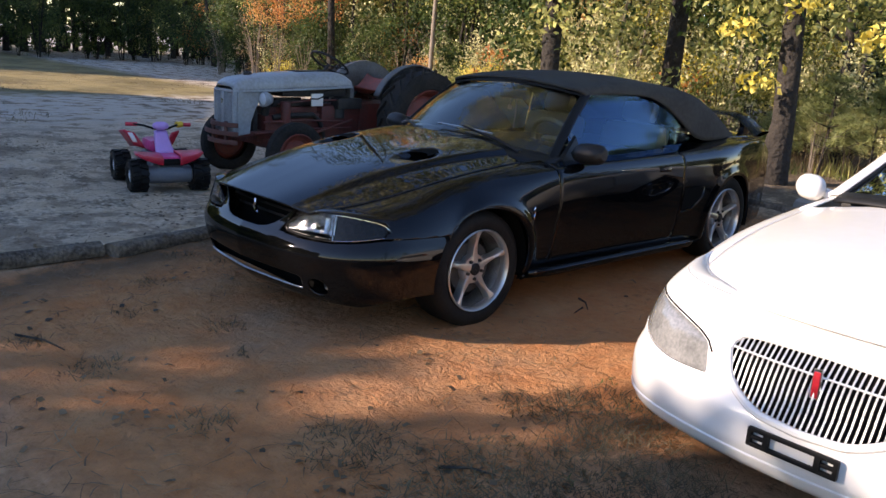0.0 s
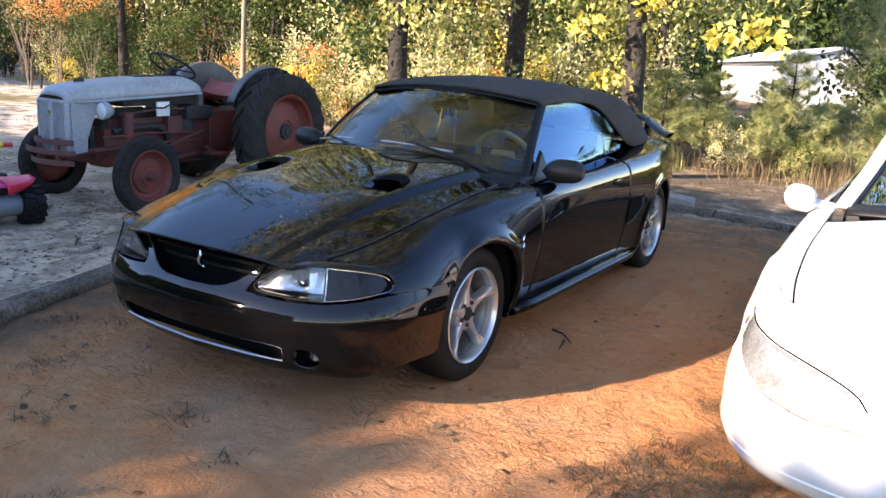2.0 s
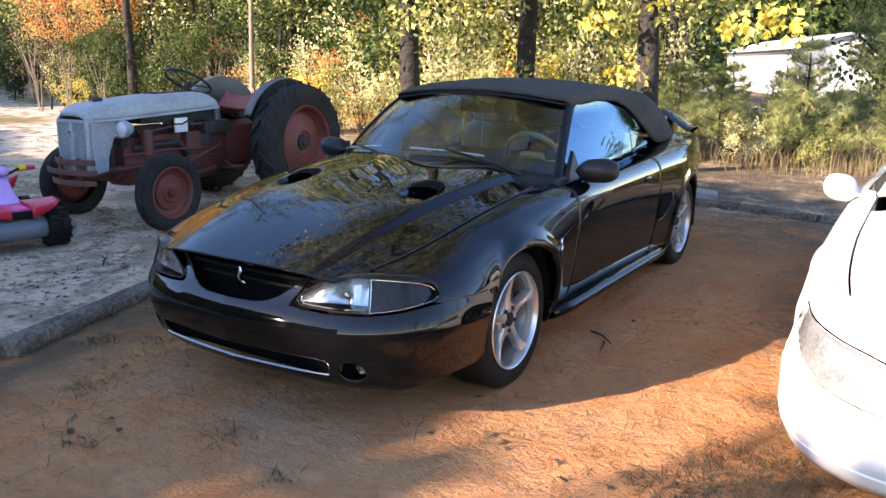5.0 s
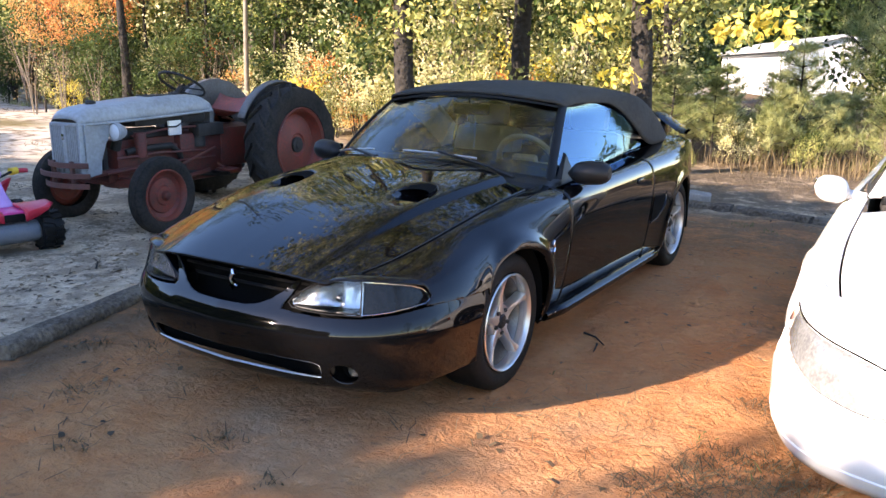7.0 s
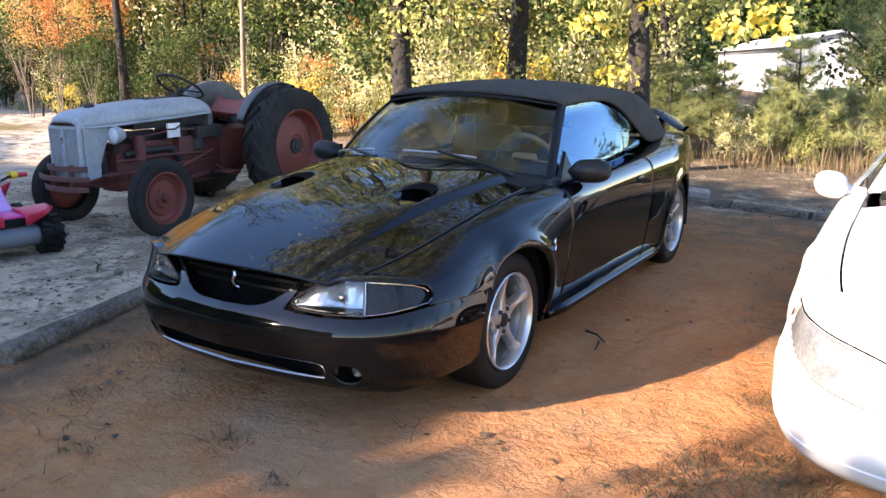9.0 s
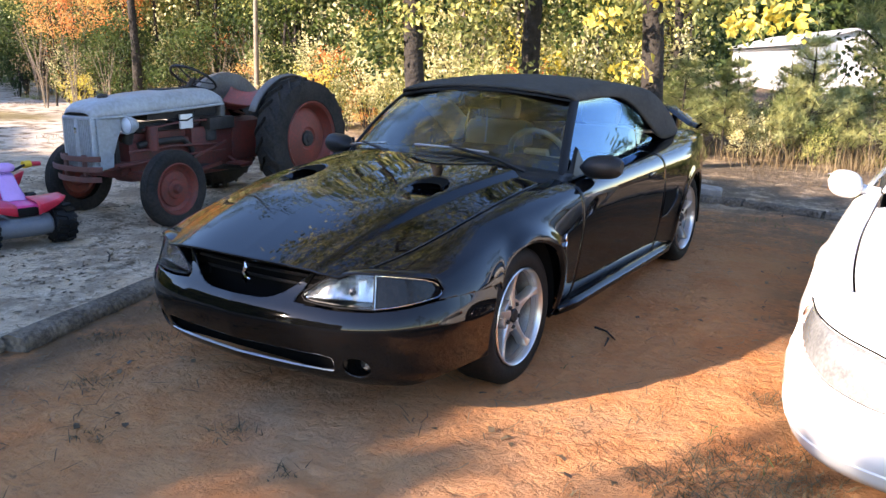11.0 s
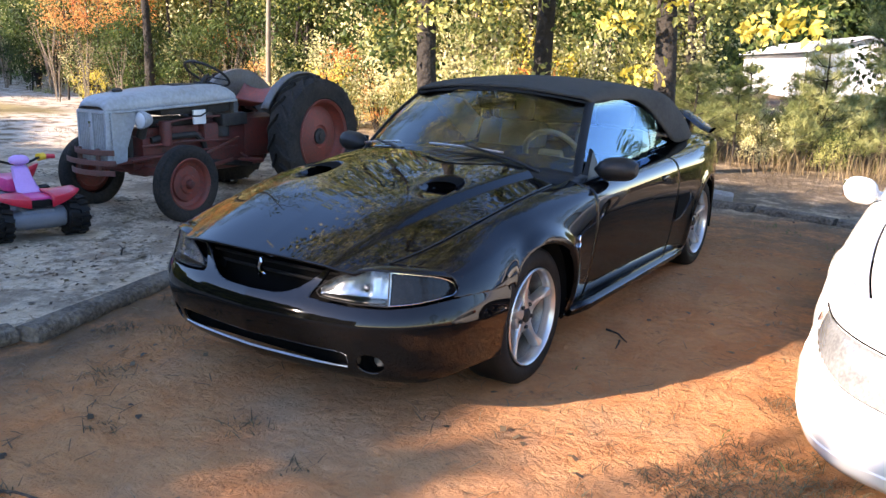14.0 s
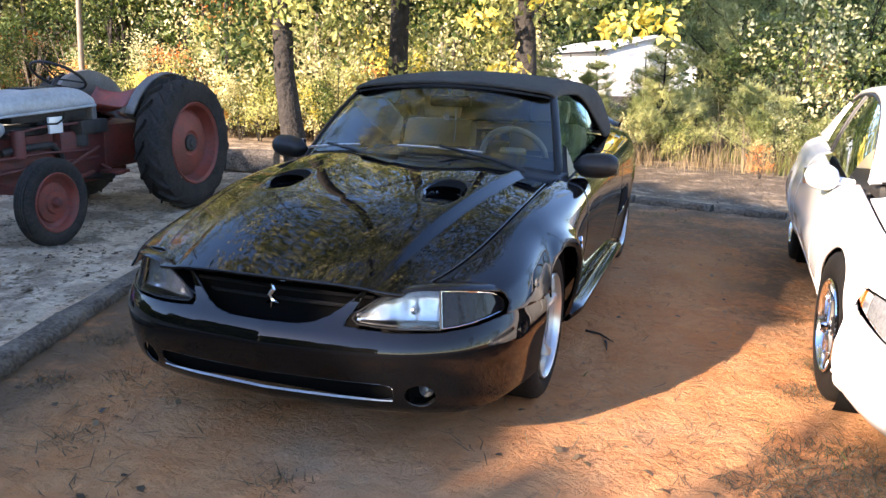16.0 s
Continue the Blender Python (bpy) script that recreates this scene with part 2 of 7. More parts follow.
def through_knots(v, pts):
    """A smooth curve through the eight section points at VK (Catmull-Rom)."""
    v = np.clip(v, 0, 1)
    i = np.clip(np.searchsorted(VK, v, side="right") - 1, 0, len(VK) - 2)
    P = np.stack(pts)
    D = np.empty_like(P)
    hk = [np.reshape(VK[k + 1] - VK[k], ()) for k in range(len(VK) - 1)]
    for k in range(len(VK)):
        if k == 0:
            D[k] = (P[1] - P[0]) / hk[0]
        elif k == len(VK) - 1:
            D[k] = (P[k] - P[k - 1]) / hk[k - 1]
        else:
            a, b = (P[k] - P[k - 1]) / hk[k - 1], (P[k + 1] - P[k]) / hk[k]
            D[k] = (a * hk[k] + b * hk[k - 1]) / (hk[k] + hk[k - 1])
    take = lambda A, k: np.take_along_axis(A, k[None], 0)[0]
    h = np.array(hk)[i]
    q = (v - VK[i]) / h
    p0, p1, d0, d1 = take(P, i), take(P, i + 1), take(D, i) * h, take(D, i + 1) * h
    return p0 * (1 + 2 * q) * (1 - q) ** 2 + p1 * q * q * (3 - 2 * q) + d0 * q * (1 - q) ** 2 - d1 * q * q * (1 - q)


def flare(y, z, cy, hub, arch, amount):
    """The swelling of the side round a wheel opening."""
    r = np.hypot(y - cy, z - hub) - arch
    return amount * np.exp(-((r - 0.015) / 0.035) ** 2)


def skin(xs_, zs_, zc_, xw_, zw_, xl_, bow_, low, wheels, wide, power=3.2, crease=None):
    """A function of (y, v) for the left half of a car's skin, from the middle of the top to the sill."""
    def f(y, v):
        y, v = np.broadcast_arrays(np.asarray(y, float), np.asarray(v, float))
        xs, zs, zc, xw, zw, xl = xs_(y), zs_(y), zc_(y), xw_(y), zw_(y), xl_(y)
        k = smooth_step(y, *crease) if crease else 0.0
        X = through_knots(v, [0 * xs, 0.5 * xs, 0.86 * xs, xs + 0.012, lerp(xs, xw, 0.45 + 0.29 * k) + 0.012 * (1 - k), xw, xl, xl - 0.06])
        Z = through_knots(v, [zc, zc - 0.1 * (zc - zs), zs + 0.22 * (zc - zs), zs - 0.012, zs - 0.06 + 0.024 * k, zw, low + 0.08 + 0 * zs, low + 0 * zs])
        for cy, hub, arch, amount in wheels:
            X = X + flare(y, Z, cy, hub, arch, amount) * np.clip((v - 0.42) / 0.06, 0, 1)
        Y = y + bow_(y) * (np.abs(X) / wide) ** power
        return np.stack([X, Y, Z], -1)
    return f


side_body = skin(xs_, zs_, zc_, xw_, zw_, xl_, bow_, 0.20, [(0, HUB, ARCH, 0.018), (WB, HUB_R, ARCH_R, 0.010)], 0.82, crease=(0.0, 0.75))


def fender_body(y, v):
    """The front fender swells outwards to meet the lamp and the bumper."""
    P = side_body(y, v).copy()
    w = smooth_step(v, 0.35, 0.5) * smooth_step(-np.asarray(y, float), 0.18, 0.68)
    P[..., 0] += 0.066 * w
    P[..., 1] -= 0.045 * w
    return P


def smooth_step(t, a, b):
    q = np.clip((t - a) / (b - a), 0, 1)
    return q * q * (3 - 2 * q)


def hood_body(y, v):
    """The hood, from edge to edge (v from -1 to 1), with its two creases, the raised middle and the two sunk vents."""
    P = side_body(y, np.abs(v) * 0.335)
    s, Y = np.abs(P[..., 0]), P[..., 1]
    xr = np.interp(Y, [-0.85, 0.45], [0.37, 0.565])
    rise = smooth_step(Y, -1.05, -0.25) * 0.026
    P[..., 2] += rise * (1 - smooth_step(s, xr - 0.006, xr + 0.035))
    e = np.hypot((s - 0.37) / (0.085 + 0.08 * np.clip(Y + 0.12, -0.3, 0.2)), (Y + 0.12) / 0.17)
    P[..., 2] -= 0.046 * np.clip((Y + 0.28) / 0.27, 0, 1) ** 1.2 * (1 - smooth_step(e, 0.86, 1.06))
    P[..., 0] *= np.sign(v)
    return P


def mirrored(f):
    def g(u, v):
        P = f(u, v).copy()
        P[..., 0] *= -1
        return P
    return g


arches = [lambda P: np.hypot(P[..., 1], P[..., 2] - HUB) - ARCH, lambda P: np.hypot(P[..., 1] - WB, P[..., 2] - HUB_R) - ARCH_R]
VS = 0.335
put("hood", patch(hood_body, steps(-0.905, 0.40, 150), steps(-0.985, 0.985, 150)), black_paint, convertible, thick=0.012)
# near-black sheets over the sunk vents paint the shade in their mouths
for sx in (1, -1):
    rows, vv = [], np.linspace(0, 0.335, 90)
    for s_ in np.linspace(-0.96, 0.96, 21):
        arc, row = math.sqrt(1 - s_ * s_), []
        for q in np.linspace(0, 1, 9):
            y = -0.12 + arc * lerp(0.075, 0.165, q)
            x = 0.37 + s_ * (0.085 + 0.08 * (y + 0.12)) * 0.96
            S = hood_body(np.full(90, y), vv)
            row.append((sx * x, y, float(np.interp(x, S[:, 0], S[:, 2])) + 0.006))
        rows.append(row)
    put("hood_vent", Geo().grid(np.array(rows)), dark, convertible, "dark sheet painting the shaded mouth of the hood's oval air vent")
lamp_low = curve([(0.28, 0.515), (0.34, 0.507), (0.45, 0.500), (0.60, 0.499), (0.70, 0.507), (0.80, 0.530)])
lamp_high = curve([(0.28, 0.52), (0.345, 0.55), (0.40, 0.59), (0.47, 0.618), (0.56, 0.630), (0.64, 0.626), (0.72, 0.612), (0.765, 0.594), (0.785, 0.570)])
lamp_y = curve([(0.28, -0.893), (0.45, -0.872), (0.60, -0.822), (0.69, -0.745), (0.745, -0.665), (0.80, -0.56)], 0.02)
lamp_cut = lambda P: np.where(P[..., 1] < -0.50, np.maximum(np.abs(P[..., 0]) - 0.793, P[..., 2] - lamp_high(np.abs(P[..., 0])) - 0.004), 1.0)
nose_cut = lambda P: np.maximum(P[..., 2] - 0.53, P[..., 1] + 0.285)
for side, fn in (("left", side_body), ("right", mirrored(side_body))):
    fl = side == "right"
    put("front_fender", patch(mirrored(fender_body) if fl else fender_body, steps(-0.86, 0.56, 130), steps(VS + 0.004, 1.0, 80), [arches[0], lamp_cut, nose_cut], fl), black_paint, convertible, thick=0.008)
    put("door", patch(fn, steps(0.566, 1.86, 60), steps(0.40, 0.93, 60), (), fl), black_paint, convertible, thick=0.008)
    put("quarter_panel", patch(fn, steps(1.866, 3.64, 140), steps(0.36, 1.0, 80), arches[1:], fl), black_paint, convertible, thick=0.008)
    put("rocker_panel", patch(fn, steps(0.36, 2.22, 20), steps(0.935, 1.0, 5), (), fl), black_paint, convertible, thick=0.02)
    sx = -1 if fl else 1
    g = Geo()
    rows = [[(sx * 0.80, y, 0.262), (sx * 0.872, y, 0.252), (sx * 0.884, y, 0.243), (sx * 0.884, y, 0.225), (sx * 0.868, y, 0.205), (sx * 0.80, y, 0.20)] for y in np.linspace(0.375, 2.205, 12)]
    rows[0] = [(x - sx * 0.03, y, z) for x, y, z in rows[0]]
    rows[-1] = [(x - sx * 0.03, y, z) for x, y, z in rows[-1]]
    put("side_skirt", g.grid(np.array(rows)), black_paint, convertible, thick=0.006)


def arch_lip(body, cy, hub, arch, sx, last=188):
    """The rolled edge of sheet metal round a wheel opening, laid on the body's side."""
    S = body(np.linspace(cy - 0.62, cy + 0.5, 240)[:, None], np.linspace(0.44, 1.0, 160)[None]).reshape(-1, 3)
    pts = []
    for a in np.linspace(radians(-8), radians(last), 44):
        y, z = cy + arch * math.cos(a), hub + arch * math.sin(a)
        k = int(np.argmin((S[:, 1] - y) ** 2 + (S[:, 2] - z) ** 2))
        pts.append((sx * (S[k, 0] - 0.004), y, z))
    for i in range(3):
        pts = [pts[0]] + [(sum(q[0] for q in pts[j - 1:j + 2]) / 3, pts[j][1], pts[j][2]) for j in range(1, len(pts) - 1)] + [pts[-1]]
    return Geo().tube(pts, 0.011, 8)


for sx in (1, -1):
    put("arch_lip", arch_lip(fender_body, 0, HUB, ARCH, sx, 136), black_paint, convertible)
    put("arch_lip", arch_lip(side_body, WB, HUB_R, ARCH_R, sx), black_paint, convertible)


def deck(y, v):
    P = side_body(y, np.abs(v) * 0.36)
    P[..., 0] *= np.sign(v)
    return P


put("trunk_lid", patch(deck, steps(2.75, 3.64, 30), steps(-1, 1, 50)), black_paint, convertible, thick=0.01)


# front bumper cover: a profile drawn round the nose
plan_y = curve([(0, -0.975), (0.3, -0.95), (0.5, -0.905), (0.68, -0.80), (0.79, -0.66), (0.85, -0.52), (0.876, -0.375), (0.886, -0.28)], 0.02)
bump_x = lambda s: 0.886 * np.sin(np.clip(s, -1, 1) * math.pi / 2)
bump_in = curve([(0.17, 0.125), (0.20, 0.078), (0.24, 0.050), (0.30, 0.027), (0.35, 0.011), (0.40, 0.001), (0.42, 0.0), (0.44, 0.005), (0.47, 0.020), (0.50, 0.042), (0.53, 0.064), (0.58, 0.090), (0.63, 0.10)], 0.008)


def bumper(s, z):
    """The plan line of the nose, moved inwards along its normal by the profile."""
    x = bump_x(s)
    ax = np.minimum(np.abs(x), 0.884)
    dy = (plan_y(ax + 0.012) - plan_y(ax - 0.012)) / np.where(ax > 0.874, 0.886 - ax + 0.012, 0.024)
    k = 1 / np.sqrt(1 + dy * dy)
    n2 = dy * dy * k * k
    o = bump_in(z) * np.where(z > 0.42, 1 - 0.55 * n2, 1 - 0.72 * n2)
    return np.stack([np.sign(x) * (ax - o * dy * k), plan_y(ax) + o * k, z + 0 * s], -1)


def oval(cx, cz, rx, rz, p=2.0, lean=0.0):
    return lambda P: (np.abs((np.abs(P[..., 0]) - cx - lean * (P[..., 2] - cz)) / rx) ** p + np.abs((P[..., 2] - cz) / rz) ** p) ** (1 / p) - 1


grille_hole = lambda P: np.where(P[..., 2] > 0.47, (np.abs(P[..., 0] / (0.235 + 1.15 * np.clip(P[..., 2] - 0.52, -0.03, 0.1))) ** 5 + np.abs((P[..., 2] - 0.60) / 0.105) ** 5) ** 0.2 - 1, 1.0)
lamp_hole = lambda P: np.maximum(0.29 + 0.6 * (P[..., 2] - 0.50) - np.abs(P[..., 0]), lamp_low(np.abs(P[..., 0])) - 0.008 - P[..., 2])
fog_hole = oval(0.555, 0.262, 0.050, 0.044)
intake_hole = oval(0.0, 0.275, 0.47, 0.036, 6.0)
sill_cut = lambda P: P[..., 2] - 0.171 - 0.06 * smooth_step(np.abs(P[..., 0]), 0.68, 0.87)
put("front_bumper", patch(bumper, steps(-1, 1, 260), steps(0.17, 0.617, 80), [sill_cut, grille_hole, lamp_hole, fog_hole, intake_hole, arches[0]], False), black_paint, convertible, thick=0.012)
put("nose_recess", Geo().box((0, -0.72, 0.42), (1.18, 0.10, 0.32), bev=0.02).box((0, -0.60, 0.43), (1.30, 0.2, 0.24), bev=0.02), dark, convertible)
put("intake_back", Geo().box((0, -0.80, 0.275), (1.0, 0.05, 0.13), bev=0.01), dark, convertible)
for z in (0.535, 0.575):
    put("grille_bar", Geo().tube([(x, -0.80 + 0.12 * x * x, z) for x in np.linspace(-0.36, 0.36, 13)], 0.007, 6), trim, convertible)

g = Geo()
g.tube([(0.004, -0.868, 0.610), (0.014, -0.872, 0.590), (-0.004, -0.872, 0.568), (0.010, -0.870, 0.548), (0.0, -0.866, 0.520)], [0.007, 0.012, 0.010, 0.012, 0.005], 8)
g.tube([(-0.02, -0.868, 0.535), (0.008, -0.871, 0.546), (0.026, -0.868, 0.538)], [0.004, 0.008, 0.004], 6)
put("grille_emblem", g, chrome, convertible, "small chrome emblem in the grille")
rows = [[(x, plan_y(abs(x)) + 0.062, 0.2435), (x, plan_y(abs(x)) + 0.047, 0.2430), (x, plan_y(abs(x)) + 0.044, 0.2405), (x, plan_y(abs(x)) + 0.049, 0.2380)] for x in np.linspace(-0.465, 0.465, 40)]
put("intake_lip", Geo().grid(np.array(rows)), satin, convertible, "thin bright strip under the lower intake")
clear_gloss = material("reflector", (0.66, 0.68, 0.70), 0.25, metal=0.75, tint=(0.28, 0.29, 0.31), scale=26)
fog_lens = material("fog_glass", (0.10, 0.105, 0.11), 0.08, var=0.4, scale=60, coat=1.0)
smoke = material("smoked_lens", (0.008, 0.0085, 0.010), 0.03, spec=0.25, var=0.5, scale=40)


def lamp_patch(x0, x1, low, high, inset, n=22, m=10, lean=0.22):
    def f(u, q):
        x = lerp(x0, x1, u)
        z = lerp(lamp_low(x) + low, lamp_high(x) - high, q)
        dy = (lamp_y(x + 0.01) - lamp_y(x - 0.01)) / 0.02
        k = 1 / np.sqrt(1 + dy * dy)
        o = inset + (lean + 0.16 * dy * k) * (z - 0.5)
        return np.stack([x - 0.8 * o * dy * k, lamp_y(x) + o * k, z], -1)
    return f


for fl in (False, True):
    tw = mirrored if fl else (lambda f: f)
    sx = -1 if fl else 1
    lamp = new("headlight")
    lamp.parent = convertible
    lamp["label"] = "clear headlight with chrome reflector and smoked corner lamp"
    put("housing", patch(tw(lamp_patch(0.285, 0.795, -0.012, -0.006, 0.085)), steps(0, 1, 30), steps(0, 1, 10), (), fl), dark, lamp, thick=0.004)

    def bowl(u, q):
        P = lamp_patch(0.330, 0.610, 0.006, 0.005, 0.0)(u, q)
        d = 0.012 + 0.03 * (1 - (2 * u - 1.15) ** 2 * 0.7) * (1 - (2 * q - 1) ** 4) * (0.5 + 0.5 * u)
        d = d + 0.0022 * np.sin(u * 9 + 1.2) * np.sin(q * 5 + u * 3) + 0.0015 * np.sin(u * 21 - 4 * q) - 0.006 * np.exp(-((u - 0.75) / 0.05) ** 2)
        P[..., 1] += d
        return P

    put("reflector", patch(tw(bowl), steps(0, 1, 80), steps(0, 1, 36), (), fl), clear_gloss, lamp)
    b = bowl(np.array(0.70), np.array(0.46))
    put("bulb_shield", Geo().lathe([(0.0, 0.0), (0.012, 0.002), (0.016, 0.010), (0.016, 0.028)], pose(sx * float(b[0]), float(b[1]) - 0.026, float(b[2]), -90, 0, 0), 20), chrome, lamp, "small chrome bulb shield")
    rows = [[tuple(np.array([sx, 1, 1]) * (bowl(np.array(u), np.array(q)) - np.array([0, 0.006 + 0.010 * (q < 0.1), 0]))) for q in (0.02, 0.09, 0.15)] for u in np.linspace(0.06, 0.99, 20)]
    put("lamp_floor", Geo().grid(np.array(rows)), trim, lamp, "dark lower edge inside the lens", thick=0.002)
    put("lens", patch(tw(lamp_patch(0.325, 0.612, 0.004, 0.003, 0.0)), steps(0, 1, 26), steps(0, 1, 10), (), fl), lens, lamp)
    put("corner_lamp", patch(tw(lamp_patch(0.622, 0.783, 0.008, 0.006, 0.002)), steps(0, 1, 20), steps(0, 1, 10), (), fl), smoke, lamp, "smoked corner lens")
    f = tw(lamp_patch(0.618, 0.785, 0.004, 0.003, -0.001))
    ring = [f(np.array(u), np.array(q)) for u, q in [(0, 0), (0, 0.5), (0, 1), (0.2, 1), (0.4, 1), (0.6, 1), (0.8, 1), (0.93, 1), (1, 0.8), (1, 0.3), (0.95, 0), (0.75, 0), (0.5, 0), (0.25, 0), (0, 0)]]
    put("bezel", Geo().tube([tuple(p) for p in ring], 0.0018, 6), chrome, lamp, "thin bright bezel")
    f = tw(lamp_patch(0.320, 0.614, 0.001, 0.0, -0.001))
    ring = [f(np.array(u), np.array(q)) for u, q in [(1, 0), (1, 0.5), (1, 1), (0.8, 1), (0.6, 1), (0.4, 1), (0.2, 1), (0.06, 1), (0, 0.5), (0.06, 0), (0.3, 0), (0.6, 0), (1, 0)]]
    put("bezel", Geo().tube([tuple(p) for p in ring], 0.003, 6), trim, lamp)
    # the painted rim of sheet metal that runs from the lamp back to the fender
    rows = []
    for u in np.linspace(0.0, 1.0, 30):
        x = lerp(0.30, 0.788, u)
        z = float(lamp_high(np.array(x))) + 0.001
        y = float(lamp_y(np.array(x))) + 0.22 * (z - 0.5) + 0.002
        rows.append([(sx * x, y, z), (sx * (x + 0.002), y + 0.010, z + 0.004), (sx * (x + 0.006), y + 0.04, z + 0.010), (sx * (x + 0.002), y + 0.10, z + 0.008)])
    x, y, z = abs(rows[-1][0][0]), rows[-1][0][1], rows[-1][0][2]
    for q in np.linspace(0.1, 1.0, 10):
        zz = lerp(z, 0.50, q)
        yy = float(lamp_y(np.array(0.788))) + 0.22 * (zz - 0.5) + 0.002
        rows.append([(sx * 0.788, yy, zz), (sx * 0.798, yy + 0.014, zz + 0.004 * (1 - q)), (sx * 0.806, yy + 0.05, zz + 0.006 * (1 - q)), (sx * 0.800, yy + 0.11, zz + 0.002 * (1 - q))])
    put("lamp_surround", Geo().grid(np.array(rows)), black_paint, convertible, thick=0.003)
    fog = new("fog_lamp")
    fog.parent = convertible
    put("fog_housing", Geo().lathe([(0.054, 0.012), (0.047, -0.05), (0.001, -0.055)], pose(sx * 0.555, -0.80, 0.262, 90, 0, 22 * sx), 28), dark, fog)
    put("fog_glass", Geo().lathe([(0.001, 0.010), (0.018, 0.007), (0.028, -0.003), (0.032, -0.03)], pose(sx * 0.560, -0.785, 0.262, 90, 0, 22 * sx), 24), fog_lens, fog)

# windscreen, cloth top and side windows
def windscreen(s, q):
    a = np.stack([0.70 * s, 0.40 + 0.24 * np.abs(s) ** 2.2, 0.905 - 0.065 * s * s], -1)
    b = np.stack([0.565 * s, 0.985 + 0.085 * s * s, 1.262 - 0.05 * s * s], -1)
    w = np.asarray(q)[..., None]
    P = a * (1 - w) + b * w
    P[..., 2] += 0.028 * np.sin(math.pi * q)
    return P


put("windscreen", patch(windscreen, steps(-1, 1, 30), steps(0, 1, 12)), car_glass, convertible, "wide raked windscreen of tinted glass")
zt_ = curve([(0.93, 1.262), (1.2, 1.305), (1.6, 1.325), (2.0, 1.305), (2.3, 1.245), (2.6, 1.13), (2.95, 0.965)], 0.07)
ze_ = curve([(0.93, 1.205), (1.3, 1.222), (1.7, 1.215), (1.92, 1.16), (2.1, 1.05), (2.25, 0.94), (2.4, 0.915), (2.95, 0.94)], 0.04)
xe_ = curve([(0.93, 0.57), (1.3, 0.572), (1.7, 0.575), (2.0, 0.61), (2.25, 0.675), (2.6, 0.67), (2.95, 0.60)], 0.05)


def cloth(y, s):
    y, s = np.broadcast_arrays(np.asarray(y, float), np.asarray(s, float))
    a = np.abs(s)
    zt, ze, xe = zt_(y), ze_(y), xe_(y)
    w = np.clip(a / 0.62, 0, 1)
    x = np.where(a < 0.62, w * (xe - 0.075), xe - 0.075 + 0.075 * np.sin((a - 0.62) / 0.38 * math.pi / 2))
    z = np.where(a < 0.62, zt - 0.035 * w ** 2, zt - 0.035 - (zt - 0.035 - ze) * (1 - np.cos((a - 0.62) / 0.38 * math.pi / 2)))
    yy = y + (0.085 * s * s) * np.clip((1.3 - y) / 0.3, 0, 1)
    return np.stack([np.sign(s) * x, yy, z], -1)


put("cloth_top", patch(cloth, steps(0.985, 2.95, 80), steps(-1, 1, 70)), soft_top, convertible, "closed black canvas roof", thick=0.015)


def side_window(y, q):
    zb = zs_(y)
    y = np.asarray(y, float)
    top = np.where(y < 1.13, 0.885 + (y - 0.66) * 0.72, ze_(y) - 0.004)
    z = lerp(zb - 0.02, np.maximum(top, zb + 0.01), q)
    x = lerp(xs_(y) - 0.055, xe_(np.maximum(y, 0.95)) - 0.012, np.clip((z - zb) / 0.32, 0, 1))
    return np.stack([x, y + 0 * q, z], -1)


for fn, fl in ((side_window, False), (mirrored(side_window), True)):
    put("side_window", patch(fn, steps(0.70, 1.93, 40), steps(0, 1, 12), (), fl), side_sky_glass, convertible)
    put("rear_side_window", patch(fn, steps(1.945, 2.24, 12), steps(0, 1, 12), (), fl), side_sky_glass, convertible)


# wheels
def tyre_geo(r, rim, w):
    h = w / 2
    g = Geo()
    prof = [(rim - 0.012, -h * 0.72), (rim + 0.012, -h * 0.92), (lerp(rim, r, 0.5), -h), (r - 0.022, -h * 0.93), (r - 0.006, -h * 0.8), (r, -h * 0.6)]
    prof += [(q[0], -q[1]) for q in prof[::-1]]
    return g.lathe(prof, n=64)


def alloy_geo(rim, n=5):
    """A five-spoke rim with a deep lip; its face looks along +z."""
    g = Geo()
    g.lathe([(rim, 0.10), (rim + 0.004, 0.112), (rim - 0.001, 0.117), (rim - 0.007, 0.112), (rim - 0.011, 0.09), (rim - 0.014, 0.065), (rim - 0.010, 0.06)], n=64)
    for k in range(n):
        a = 2 * math.pi * k / n + math.pi / 2
        m = Matrix.Rotation(a, 4, "Z")
        rows = []
        for q in np.linspace(0, 1, 9):
            r = lerp(0.035, rim - 0.012, q)
            w = lerp(0.030, 0.0125, min(q * 1.6, 1)) + 0.012 * max(0, q - 0.8) / 0.2
            z = lerp(0.078, 0.098, q) - 0.012 * math.sin(math.pi * q)
            rows.append([(r, -w, z - 0.05), (r, -w, z - 0.012), (r, -w * 0.7, z), (r, 0, z + 0.004), (r, w * 0.7, z), (r, w, z - 0.012), (r, w, z - 0.05)])
        g.grid(np.array(rows), m)
    g.lathe([(0.001, 0.072), (0.075, 0.072), (0.082, 0.06), (0.082, 0.0)], n=32)
    return g


rim_inside = material("rim_inside", (0.22, 0.21, 0.195), 0.4, tint=(0.10, 0.092, 0.082), scale=14, metal=0.6)
barrel_grey = material("brake_dust", (0.05, 0.048, 0.045), 0.6, var=0.4, scale=15, metal=0.3)


